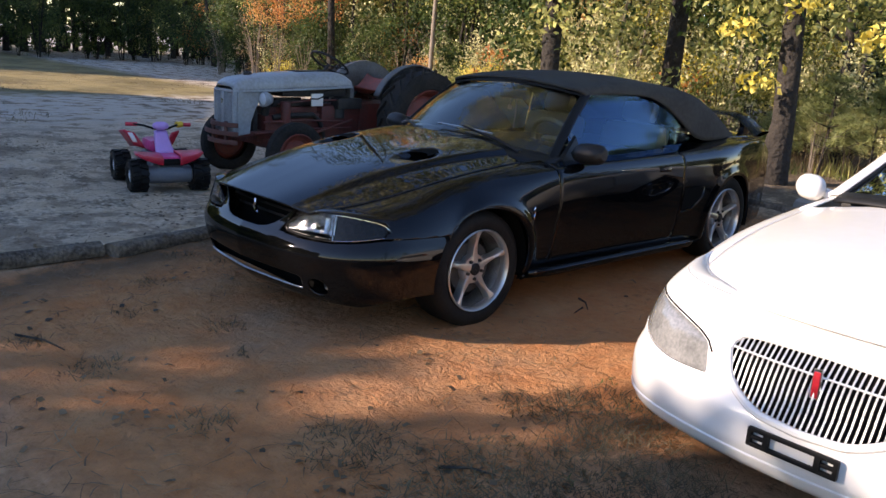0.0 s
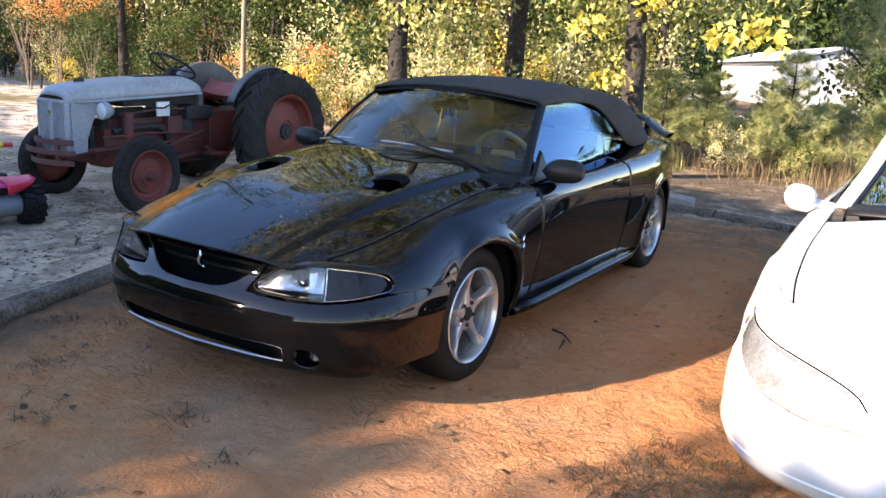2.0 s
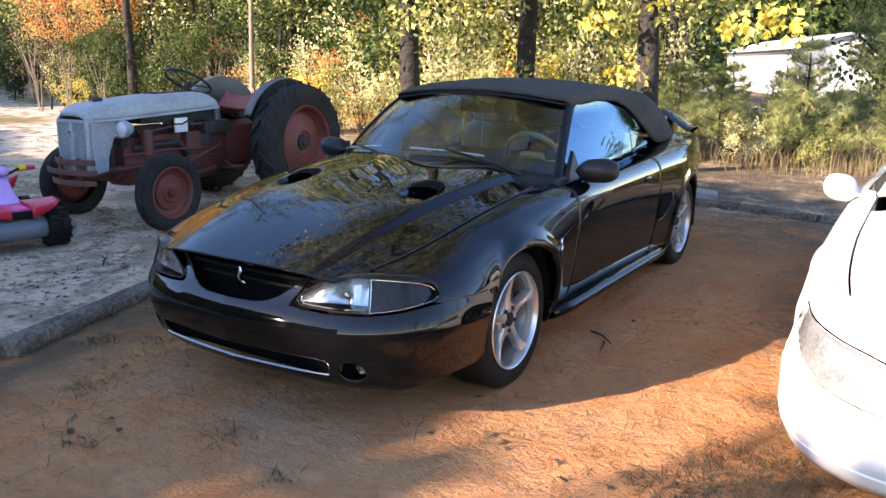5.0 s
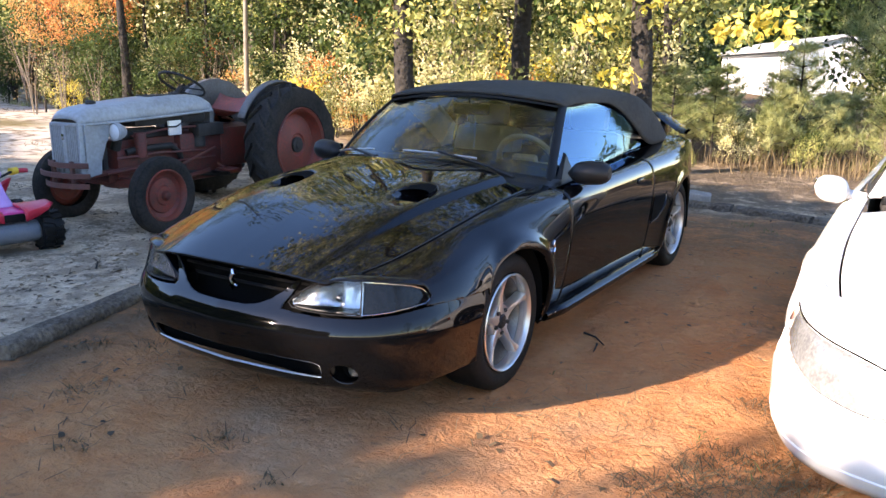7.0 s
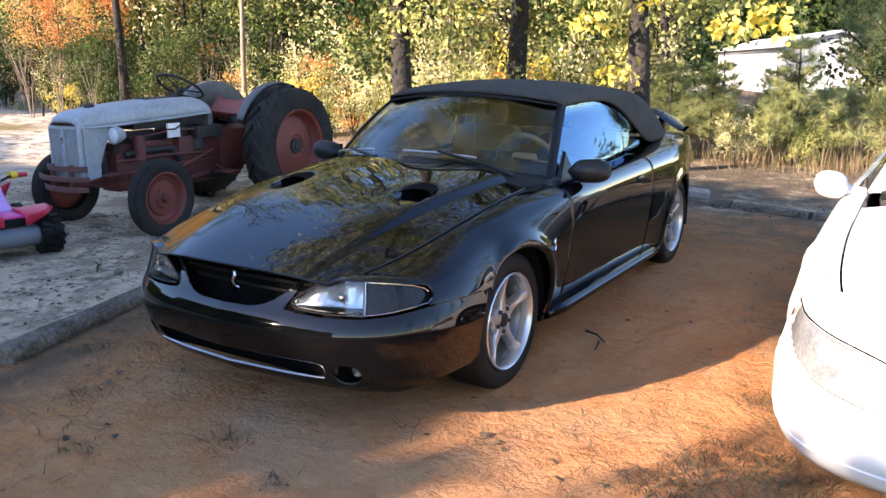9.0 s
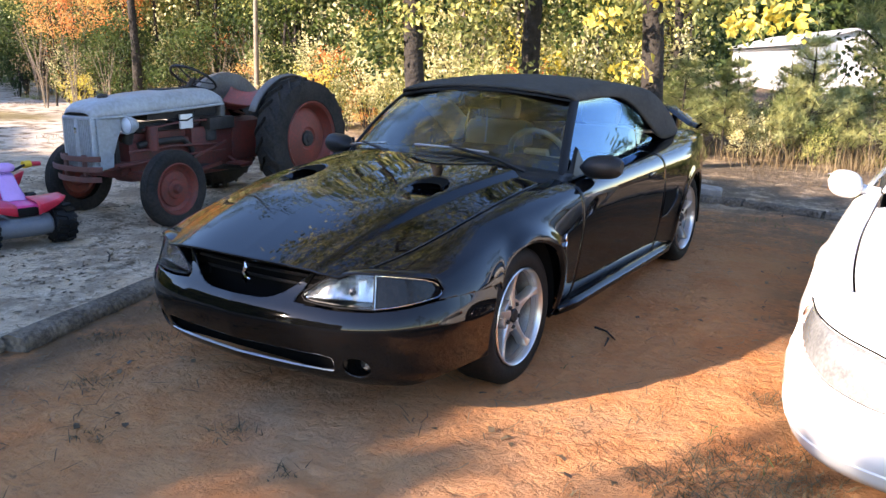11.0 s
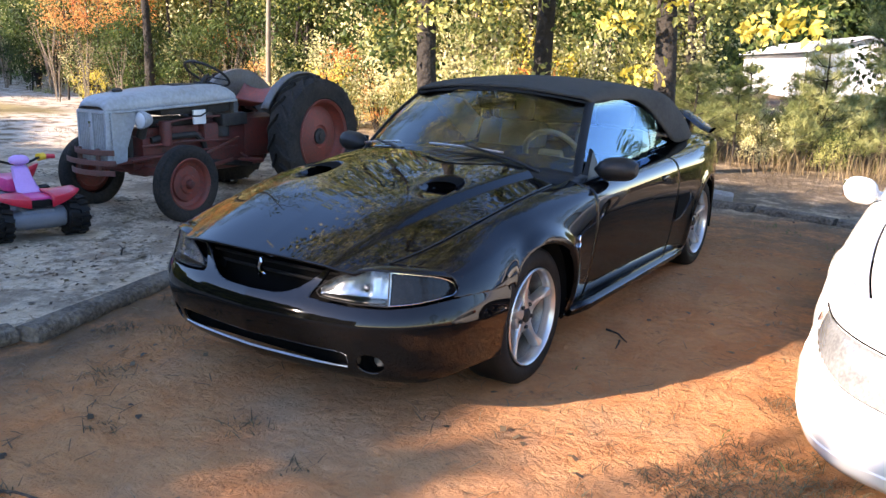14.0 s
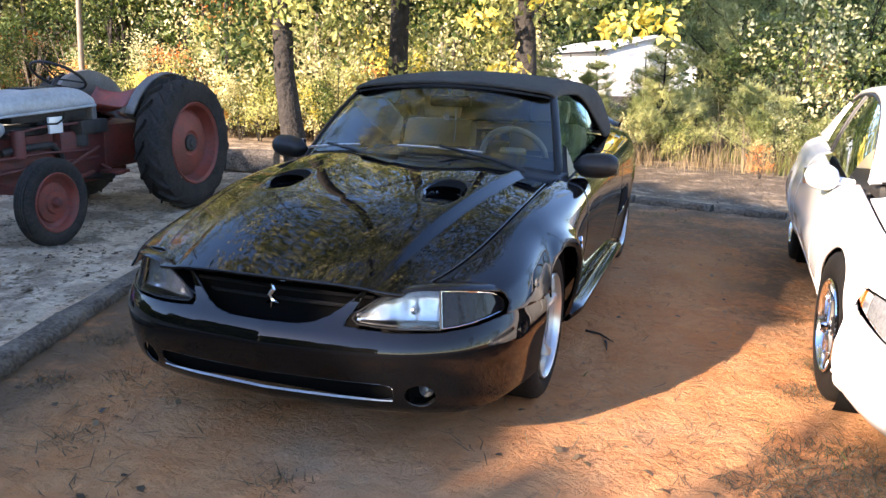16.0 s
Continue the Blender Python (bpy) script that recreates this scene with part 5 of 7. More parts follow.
# driver's place
col = Vector((0, 0.76, 1.08))
put("steering_column", Geo().tube([col, (0, 0.89, 1.215)], 0.02, 10), iron, tractor)
ring = new("steering_wheel")
ring.parent = tractor
ring.matrix_basis = pose(0, 0.89, 1.215, -32, 0, 0)
put("wheel_ring", Geo().tube([(0.225 * math.cos(a), 0.225 * math.sin(a), 0.02) for a in np.linspace(0, 2 * math.pi, 37)], 0.013, 8), trim, ring)
for k in range(3):
    a = 2 * math.pi * k / 3 + 0.5
    put("wheel_spoke", Geo().tube([(0, 0, -0.01), (0.225 * math.cos(a), 0.225 * math.sin(a), 0.02)], 0.008, 6), trim, ring)
seat_t = new("seat")
seat_t.parent = tractor
rows = []
for q in np.linspace(0, 1, 12):
    y = lerp(1.20, 1.64, q)
    w = 0.10 + 0.12 * math.sin(min(1, q * 1.5) * math.pi / 2)
    z0 = 0.945 - 0.05 * math.sin(q * math.pi * 0.8) + 0.15 * max(0, q - 0.55) ** 1.3 / 0.35
    rows.append([(w * s, y, z0 + 0.05 * s * s) for s in np.linspace(-1, 1, 11)])
put("seat_pan", Geo().grid(np.array(rows)), rim_red, seat_t, "faded red pressed-steel seat pan", thick=0.006)
put("seat_spring", Geo().tube([(0, 1.42, 0.89), (0, 1.58, 0.84), (0, 1.45, 0.80), (0, 1.25, 0.78)], 0.02, 8), rusty, seat_t)
put("gear_lever", Geo().tube([(0.03, 1.18, 0.80), (0.05, 1.26, 0.92), (0.05, 1.27, 0.98)], [0.012, 0.01, 0.018], 8), iron, tractor)
for sx in (1, -1):
    put("lift_arm", Geo().tube([(sx * 0.16, 1.85, 0.85), (sx * 0.28, 2.3, 0.72), (sx * 0.30, 2.35, 0.50)], 0.022, 6).tube([(sx * 0.2, 1.85, 0.38), (sx * 0.33, 2.6, 0.42)], 0.022, 6), rust_red, tractor)

# ---- the ride-on toy: it faces +x ----
toy = thing("toy_quad", "red, pink and lilac plastic ride-on toy quad with chunky wheels", "toy vehicle", pose(-3.93, 0.33, -0.042, 0, 0, -9))
t_red = material("toy_red", (0.62, 0.02, 0.05), 0.35, var=0.2, scale=6, coat=0.2)
t_pink = material("toy_pink", (0.70, 0.05, 0.24), 0.35, var=0.2, scale=6, coat=0.2)
t_lilac = material("toy_lilac", (0.52, 0.30, 0.66), 0.4, var=0.12, scale=6)
t_grey = material("toy_grey", (0.11, 0.135, 0.165), 0.45, tint=(0.15, 0.16, 0.18), scale=6)
t_yellow = material("toy_yellow", (0.75, 0.45, 0.03), 0.4, var=0.1, scale=6)
t_white = material("toy_white", (0.75, 0.75, 0.76), 0.4, var=0.08, scale=6)


def chunky_tyre(r, w):
    g = Geo().lathe([(0.06, -w / 2 + 0.015), (0.09, -w / 2), (r - 0.025, -w / 2 + 0.005), (r - 0.012, -w * 0.3), (r - 0.012, w * 0.3), (r - 0.025, w / 2 - 0.005), (0.09, w / 2), (0.06, w / 2 - 0.015)], n=36)
    return g


for x in (0.33, -0.33):
    for sy in (1, -1):
        wheel = new("toy_wheel")
        wheel.parent = toy
        wheel.matrix_basis = pose(x, sy * 0.285, 0.143, -90 * sy, 0, 0)
        put("tyre", chunky_tyre(0.152, 0.165), plastic, wheel, "chunky black plastic tyre")
        for side in (1, -1):
            knob = put("tread_block", Geo().box((0.144, 0, side * 0.0396), (0.022, 0.034, 0.0726), Matrix.Rotation(side * 0.25, 4, "X")), plastic, wheel)
            knob.matrix_basis = Matrix.Rotation(2 * math.pi * 0.25 * side / 14, 4, "Z")
            repeat_round(knob, [2 * math.pi * (k + 0.25 * side) / 14 for k in range(1, 14)])
        put("hub", Geo().lathe([(0.001, 0.07), (0.03, 0.072), (0.065, 0.062), (0.07, 0.05), (0.065, -0.05)], n=24), t_white, wheel, "white hub")
put("axle_beam", Geo().tube([(0.33, -0.20, 0.150), (0.33, 0.0, 0.152), (0.33, 0.20, 0.150)], [0.082, 0.088, 0.082], 22), t_grey, toy, "grey moulded axle beam")
put("axle_beam", Geo().tube([(-0.33, -0.21, 0.145), (-0.33, 0.21, 0.145)], 0.06, 16), t_grey, toy)
rows = [[(x, sy * w, z) for sy, w, z in ((-1, w0, 0.13), (-1, w0 * 1.05, 0.18), (-1, w0 * 0.8, z1), (1, w0 * 0.8, z1), (1, w0 * 1.05, 0.18), (1, w0, 0.13))] for x, w0, z1 in ((0.40, 0.13, 0.22), (0.33, 0.17, 0.26), (0.20, 0.16, 0.30), (0.0, 0.12, 0.31), (-0.22, 0.13, 0.31), (-0.38, 0.13, 0.27))]
g = Geo().grid(np.array(rows), wrap=True)
g.f += [tuple(range(5, -1, -1)), tuple(range(30, 36))]
put("chassis", g, t_grey, toy, bevel=0.012)
put("front_grille", Geo().box((0.405, 0, 0.285), (0.06, 0.19, 0.08), bev=0.025), plastic, toy)
for sy in (1, -1):
    # a flat wing that droops in front and ends in a point
    rows = []
    for u in np.linspace(0, 1, 9):
        y = lerp(0.075, 0.31, u)
        z = 0.335 + 0.02 * u * u
        rows.append([(0.46 - 0.05 * u, sy * y, z - 0.085 * (1 - u) ** 0.6), (0.455 - 0.06 * u, sy * y, z - 0.02 * (1 - u)), (0.42 - 0.06 * u, sy * y, z), (lerp(0.24, 0.30, u), sy * lerp(0.07, 0.30, u), z + 0.012), (lerp(0.16, 0.27, u), sy * lerp(0.06, 0.30, u), z + 0.006)])
    put("front_fender", Geo().grid(np.array(rows)), t_red, toy, "red front fender", thick=0.014)
    rows = [[(lerp(-0.17, -0.22, u) - 0.05 * v, sy * (lerp(0.085, 0.17, u) + 0.095 * v), lerp(0.325, 0.40, u * 0.25) + 0.15 * v) for v in np.linspace(0, 1, 5)] for u in np.linspace(0, 1, 4)]
    rows += [[(x - 0.13, y + sy * 0.02, z - 0.02) for x, y, z in rows[-1]]]
    put("rear_fender", Geo().grid(np.array(rows)), t_red, toy, "upright red rear fender", thick=0.016)
put("fender_sticker", Geo().add([(-0.185, -0.155, 0.385), (-0.20, -0.195, 0.385), (-0.235, -0.235, 0.475), (-0.215, -0.195, 0.475)], [(0, 1, 2, 3)]), t_white, toy, "white sticker", thick=0.006)
put("bonnet", Geo().box((0.28, 0, 0.335), (0.26, 0.22, 0.045), pose(0, 0, 0, 0, 4, 0), bev=0.02), t_pink, toy, "pink nose cover")
put("seat", Geo().box((-0.12, 0, 0.375), (0.34, 0.20, 0.12), bev=0.045), t_pink, toy, "pink moulded seat")
rows = [[(x, -w, z - 0.012), (x + 0.012, -w * 0.8, z), (x + 0.016, 0, z + 0.006), (x + 0.012, w * 0.8, z), (x, w, z - 0.012)] for x, w, z in ((0.25, 0.095, 0.345), (0.19, 0.085, 0.385), (0.13, 0.075, 0.445), (0.09, 0.068, 0.505), (0.065, 0.062, 0.535))]
put("steering_cover", Geo().grid(np.array(rows)), t_lilac, toy, "lilac sloping steering cover", thick=0.03)
g = Geo().lathe([(0.001, 0.042), (0.035, 0.038), (0.06, 0.022), (0.068, 0.0), (0.06, -0.022), (0.03, -0.036), (0.001, -0.038)], pose(0.075, 0, 0.575) @ Matrix.Diagonal((0.85, 1.15, 1, 1)), 24)
put("bar_pod", g, t_lilac, toy, "lilac handlebar pod")
put("handlebar", Geo().tube([(0.0, -0.24, 0.585), (0.04, -0.15, 0.575), (0.07, -0.07, 0.55), (0.07, 0.07, 0.55), (0.04, 0.15, 0.575), (0.0, 0.24, 0.585)], 0.011, 8), plastic, toy)
put("grip", Geo().tube([(-0.03, -0.30, 0.58), (0.005, -0.20, 0.582)], 0.02, 10), t_red, toy, "red grip")
put("grip", Geo().tube([(-0.03, 0.31, 0.575), (0.0, 0.22, 0.582)], 0.02, 10), t_red, toy, "red grip")
put("throttle_cuff", Geo().tube([(0.003, 0.22, 0.584), (0.02, 0.165, 0.58)], 0.03, 12), t_yellow, toy, "yellow cuff")

# ---- ground ----
def ground_material():
    mat = bpy.data.materials.new("sand_ground")
    mat.use_nodes = True
    nt = mat.node_tree
    N, L = nt.nodes, nt.links
    bs = N["Principled BSDF"]
    geo = N.new("ShaderNodeNewGeometry")
    sep = N.new("ShaderNodeSeparateXYZ")
    L.new(geo.outputs["Position"], sep.inputs[0])

    def noise_of(scale, detail=6, rough=0.6, dist=0.0):
        n = N.new("ShaderNodeTexNoise")
        n.inputs["Scale"].default_value, n.inputs["Detail"].default_value = scale, detail
        n.inputs["Roughness"].default_value, n.inputs["Distortion"].default_value = rough, dist
        L.new(geo.outputs["Position"], n.inputs["Vector"])
        return n.outputs["Fac"]

    def calc(op, a, b=None, c=None):
        m = N.new("ShaderNodeMath")
        m.operation = op
        for i, q in enumerate((a, b, c)):
            if q is None:
                continue
            if isinstance(q, (int, float)):
                m.inputs[i].default_value = q
            else:
                L.new(q, m.inputs[i])
        return m.outputs[0]

    def step_of(value, lo, hi):
        m = N.new("ShaderNodeMapRange")
        m.interpolation_type = "SMOOTHSTEP"
        m.inputs["From Min"].default_value, m.inputs["From Max"].default_value = lo, hi
        L.new(value, m.inputs["Value"])
        return m.outputs[0]

    def mix(f, a, b):
        m = N.new("ShaderNodeMix")
        m.data_type = "RGBA"
        for key, q in (("A", a), ("B", b)):
            s = [i for i in m.inputs if i.name == key and i.type == "RGBA"][0]
            if isinstance(q, tuple):
                s.default_value = (*q, 1)
            else:
                L.new(q, s)
        if isinstance(f, float):
            m.inputs[0].default_value = f
        else:
            L.new(f, m.inputs[0])
        return [o for o in m.outputs if o.type == "RGBA"][0]

    x, y = sep.outputs[0], sep.outputs[1]
    big, mid, fine, wob = noise_of(0.55, 5), noise_of(2.6, 6, 0.65), noise_of(22, 6, 0.7), noise_of(1.3, 4)
    # distance from the timber edge, wobbling
    shift = calc("MULTIPLY", calc("SUBTRACT", wob, 0.5), 1.1)
    edge = calc("ADD", calc("ADD", x, calc("MULTIPLY", y, 0.29)), calc("MULTIPLY", shift, 0.3))
    drive = calc("MULTIPLY", step_of(edge, -1.95, -1.65), calc("MULTIPLY", step_of(calc("ADD", y, shift), -3.1, -2.0), step_of(calc("ADD", y, shift), 5.4, 4.6)))
    pale = mix(step_of(mid, 0.35, 0.65), (0.62, 0.475, 0.33), (0.77, 0.62, 0.46))
    pale = mix(step_of(calc("MULTIPLY", mid, calc("ADD", fine, 0.5)), 0.48, 0.68), pale, (0.22, 0.175, 0.125))
    pale = mix(calc("MULTIPLY", step_of(noise_of(1.7, 8, 0.72), 0.46, 0.58), 0.72), pale, (0.26, 0.195, 0.14))
    orange = mix(step_of(mid, 0.3, 0.7), (0.56, 0.22, 0.083), (0.60, 0.295, 0.135))
    orange = mix(step_of(big, 0.52, 0.72), orange, (0.50, 0.30, 0.175))
    soil = calc("MULTIPLY", calc("MULTIPLY", step_of(edge, -1.80, -1.68), step_of(calc("ADD", edge, calc("MULTIPLY", wob, 0.5)), -0.75, -1.25)), step_of(mid, 0.30, 0.52))
    litter = step_of(calc("ADD", calc("MULTIPLY", noise_of(3.3, 8, 0.75), 0.65), calc("MULTIPLY", fine, 0.35)), 0.56, 0.66)
    col = mix(drive, pale, orange)
    col = mix(calc("MULTIPLY", soil, 0.85), col, (0.12, 0.085, 0.055))
    col = mix(calc("MULTIPLY", litter, 0.75), col, (0.10, 0.075, 0.05))
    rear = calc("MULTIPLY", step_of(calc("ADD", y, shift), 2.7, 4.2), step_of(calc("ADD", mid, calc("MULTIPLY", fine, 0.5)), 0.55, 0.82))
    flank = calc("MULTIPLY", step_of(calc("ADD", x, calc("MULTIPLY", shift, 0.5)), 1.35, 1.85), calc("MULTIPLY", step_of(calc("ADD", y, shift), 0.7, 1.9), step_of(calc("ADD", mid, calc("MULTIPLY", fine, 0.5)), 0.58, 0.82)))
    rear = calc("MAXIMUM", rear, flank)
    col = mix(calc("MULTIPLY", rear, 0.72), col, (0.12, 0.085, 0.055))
    back = calc("SUBTRACT", calc("ADD", y, shift), calc("MULTIPLY", calc("MAXIMUM", calc("SUBTRACT", calc("MULTIPLY", x, -1), 9), 0), 0.16))
    col = mix(step_of(back, 9.6, 10.2), col, (0.13, 0.085, 0.05))
    col = mix(calc("MULTIPLY", step_of(fine, 0.35, 0.75), 0.25), col, (0.2, 0.13, 0.08))
    col = mix(calc("MULTIPLY", step_of(calc("MULTIPLY", x, -1), 7.0, 11.0), step_of(mid, 0.62, 0.45)), col, (0.60, 0.53, 0.44))
    # dry olive grass; the darker noise tone paints shadow patches on it
    field = calc("MULTIPLY", step_of(calc("ADD", calc("MULTIPLY", x, -1), calc("MULTIPLY", shift, 2)), 13.5, 15.5), step_of(calc("ADD", y, shift), 8.6, 7.4))
    col = mix(calc("MULTIPLY", field, 0.9), col, mix(step_of(big, 0.4, 0.62), (0.30, 0.235, 0.10), (0.17, 0.135, 0.055)))
    # dark litter beyond the end timbers, with the shade there painted in as well
    shaded_litter = calc("MULTIPLY", calc("MULTIPLY", step_of(calc("ADD", y, shift), 5.6, 6.3), step_of(y, 9.3, 8.9)), calc("MULTIPLY", step_of(calc("ADD", x, shift), -2.8, -1.6), step_of(calc("ADD", mid, calc("MULTIPLY", fine, 0.5)), 0.45, 0.80)))
    col = mix(calc("MULTIPLY", shaded_litter, 0.8), col, (0.13, 0.10, 0.072))
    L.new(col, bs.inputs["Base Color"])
    bs.inputs["Roughness"].default_value = 0.95
    bs.inputs["Specular IOR Level"].default_value = 0.15
    bp = N.new("ShaderNodeBump")
    bp.inputs["Strength"].default_value, bp.inputs["Distance"].default_value = 1.0, 0.06
    L.new(calc("ADD", calc("MULTIPLY", noise_of(12, 8, 0.68, 0.6), 1.0), calc("MULTIPLY", noise_of(70, 4), 0.25)), bp.inputs["Height"])
    L.new(bp.outputs[0], bs.inputs["Normal"])
    return mat


def axis_lines(a, b, fine, far):
    mid = np.arange(a, b + fine / 2, fine)
    out = [fine]
    while sum(out) < far:
        out.append(out[-1] * 1.22)
    out = np.cumsum(out)
    return np.concatenate([a - out[::-1], mid, b + out])


gx, gy = axis_lines(-6.5, 4.5, 0.045, 600), axis_lines(-3.6, 7.5, 0.045, 600)
GX, GY = np.meshgrid(gx, gy, indexing="ij")


def ground_height(x, y):
    near = math.exp(-max(0.0, abs(x + 1) - 6) / 6 - max(0.0, abs(y - 2) - 6) / 6)
    q = min(1.0, max(0.0, (-1.9 - x) / 1.2))
    h = min(1.0, max(0.0, (y - 0.4) / 2.0)) * min(1.0, max(0.0, (4.9 - y) / 1.6)) * math.exp(-max(0.0, abs(x) - 1.2) ** 2 / 0.2)
    return -0.05 * q * q * (3 - 2 * q) + 0.036 * h * h * (3 - 2 * h) + near * (0.016 * noise.noise((x * 1.1, y * 1.1, 0.3)) + 0.012 * noise.noise((x * 4.7, y * 4.7, 2.0)) + 0.010 * noise.noise((x * 10, y * 10, 5.0)))


GZ = np.vectorize(ground_height)(GX, GY)
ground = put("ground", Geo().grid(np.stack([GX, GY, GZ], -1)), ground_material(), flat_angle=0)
tagged(ground, "orange and pale sandy ground strewn with dry litter", "ground", kind="structure")


# ---- timbers along the drive ----
old_wood = material("weathered_timber", (0.21, 0.172, 0.132), 0.95, tint=(0.045, 0.035, 0.027), scale=5, bump=0.1, bump_scale=30, spec=0.2)
old_wood.node_tree.nodes["Bump"].inputs["Distance"].default_value = 0.03


def timber(name, label, a, b, w, h, round_=False):
    """A weathered beam from a to b on the ground."""
    a, b = Vector(a), Vector(b)
    way = (b - a)
    n = max(6, int(way.length / 0.12))
    side = Vector((-way.y, way.x, 0)).normalized()
    rows = []
    for k in range(n + 1):
        q = k / n
        p = a + way * q + side * 0.02 * noise.noise((q * 3 + a.x, 1.7, a.y))
        ring = []
        for j in range(30):
            an = 2 * math.pi * (j + 0.5) / 30
            c, s_ = math.cos(an), math.sin(an)
            e = 1.0 if round_ else 0.6
            c, s_ = math.copysign(abs(c) ** e, c), math.copysign(abs(s_) ** e, s_)
            crack = noise.noise((q * way.length * 0.8, 7 * c + a.x, 7 * s_ + a.y))
            r = 1 + 0.12 * noise.noise((q * way.length * 2.2, c + a.y, s_ + a.x)) + 0.12 * crack - 0.14 * max(0.0, crack - 0.25)
            ring.append(tuple(p + side * (c * w / 2 * r) + Vector((0, 0, h / 2 + s_ * h / 2 * r - 0.02))))
        rows.append(ring)
    g = Geo().grid(np.array(rows), wrap=True)
    g.f += [tuple(range(29, -1, -1)), tuple(range(n * 30, n * 30 + 30))]
    ob = put(name, g, old_wood)
    return tagged(ob, label, "timber", group="timbers along the drive")


timber("landscape_timber", "weathered grey timber edging the sandy drive", (-1.36, -1.12, -0.05), (-2.25, 1.7, -0.10), 0.16, 0.15)
timber("landscape_timber", "weathered grey timber edging the sandy drive", (-2.3, 1.75, -0.08), (-2.6, 4.6, -0.09), 0.16, 0.14)
timber("landscape_timber", "split grey log lying loose beside the timber edging", (-1.28, -2.6, 0.0), (-1.44, -1.16, 0.0), 0.14, 0.11, True)
for k, (xa, ya, xb, yb) in enumerate(((-0.55, 5.55, 0.62, 5.42), (0.66, 5.42, 1.42, 5.22), (1.45, 5.20, 2.1, 5.08), (2.14, 5.06, 3.4, 4.95))):
    timber("landscape_timber", "grey squared timber closing the drive's far end", (xa, ya, -0.055), (xb, yb, -0.055), 0.16, 0.14)
timber("landscape_timber", "short grey timber block behind the tractor", (-4.75, 5.75, -0.04), (-3.95, 5.85, -0.04), 0.22, 0.30)
blk = Geo().box((0, 0, 0), (0.32, 0.24, 0.15), pose(0.17, 5.72, 0.045, 3, 5, 12), bev=0.035)
tagged(put("concrete_block", blk, material("pale_concrete", (0.30, 0.275, 0.245), 0.95, var=0.45, scale=10, bump=0.08)), "pale concrete block lying behind the convertible", "block")

# ---- woods ----
def leaf_material(name, a, b):
    mat = material(name, a, 0.5, spec=0.3)
    nt = mat.node_tree
    bs = nt.nodes["Principled BSDF"]
    info = nt.nodes.new("ShaderNodeNewGeometry")
    ramp = nt.nodes.new("ShaderNodeValToRGB")
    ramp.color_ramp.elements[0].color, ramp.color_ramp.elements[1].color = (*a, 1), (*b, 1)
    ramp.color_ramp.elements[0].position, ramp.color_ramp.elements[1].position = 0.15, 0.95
    # position noise tones whole boughs, painting lit clumps and shaded gaps into the colour
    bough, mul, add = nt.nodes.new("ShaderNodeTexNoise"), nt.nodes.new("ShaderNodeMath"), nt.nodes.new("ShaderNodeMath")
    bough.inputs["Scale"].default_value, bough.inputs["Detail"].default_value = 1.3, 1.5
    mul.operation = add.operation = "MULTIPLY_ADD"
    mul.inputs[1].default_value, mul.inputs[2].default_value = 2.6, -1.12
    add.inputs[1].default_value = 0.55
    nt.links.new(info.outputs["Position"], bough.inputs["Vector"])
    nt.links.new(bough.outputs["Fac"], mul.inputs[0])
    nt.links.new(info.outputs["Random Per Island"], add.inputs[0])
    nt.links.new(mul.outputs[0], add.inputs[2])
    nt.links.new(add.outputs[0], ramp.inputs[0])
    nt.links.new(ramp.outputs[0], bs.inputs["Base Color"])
    tr, mix = nt.nodes.new("ShaderNodeBsdfTranslucent"), nt.nodes.new("ShaderNodeMixShader")
    nt.links.new(ramp.outputs[0], tr.inputs["Color"])
    mix.inputs[0].default_value = 0.4
    nt.links.new(bs.outputs[0], mix.inputs[1])
    nt.links.new(tr.outputs[0], mix.inputs[2])
    nt.links.new(mix.outputs[0], nt.nodes["Material Output"].inputs["Surface"])
    return mat


# lime is paled for sunlight and deep green darkened for shade, by base colour
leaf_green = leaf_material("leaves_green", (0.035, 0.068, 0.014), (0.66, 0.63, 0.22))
leaf_deep_shaded = leaf_material("leaves_deep_green_shaded", (0.022, 0.045, 0.014), (0.12, 0.165, 0.045))
leaf_lime_sunlit = leaf_material("leaves_lime_sunlit", (0.12, 0.15, 0.03), (0.95, 0.86, 0.50))
leaf_gold = leaf_material("leaves_gold", (0.58, 0.48, 0.08), (0.88, 0.73, 0.20))
leaf_rust = leaf_material("leaves_rust", (0.58, 0.17, 0.05), (0.80, 0.50, 0.18))
leaf_pine = leaf_material("needles", (0.17, 0.21, 0.075), (0.50, 0.50, 0.22))
leaf_straw = leaf_material("dry_straw", (0.16, 0.11, 0.06), (0.42, 0.32, 0.18))
bark = material("bark", (0.014, 0.011, 0.009), 0.95, tint=(0.045, 0.037, 0.03), scale=9, bump=0.1, bump_scale=16)
bark.node_tree.nodes["Bump"].inputs["Distance"].default_value = 0.05
pale_bark = material("pale_bark", (0.27, 0.22, 0.17), 0.9, tint=(0.15, 0.12, 0.09), scale=5, bump=0.05, bump_scale=25)


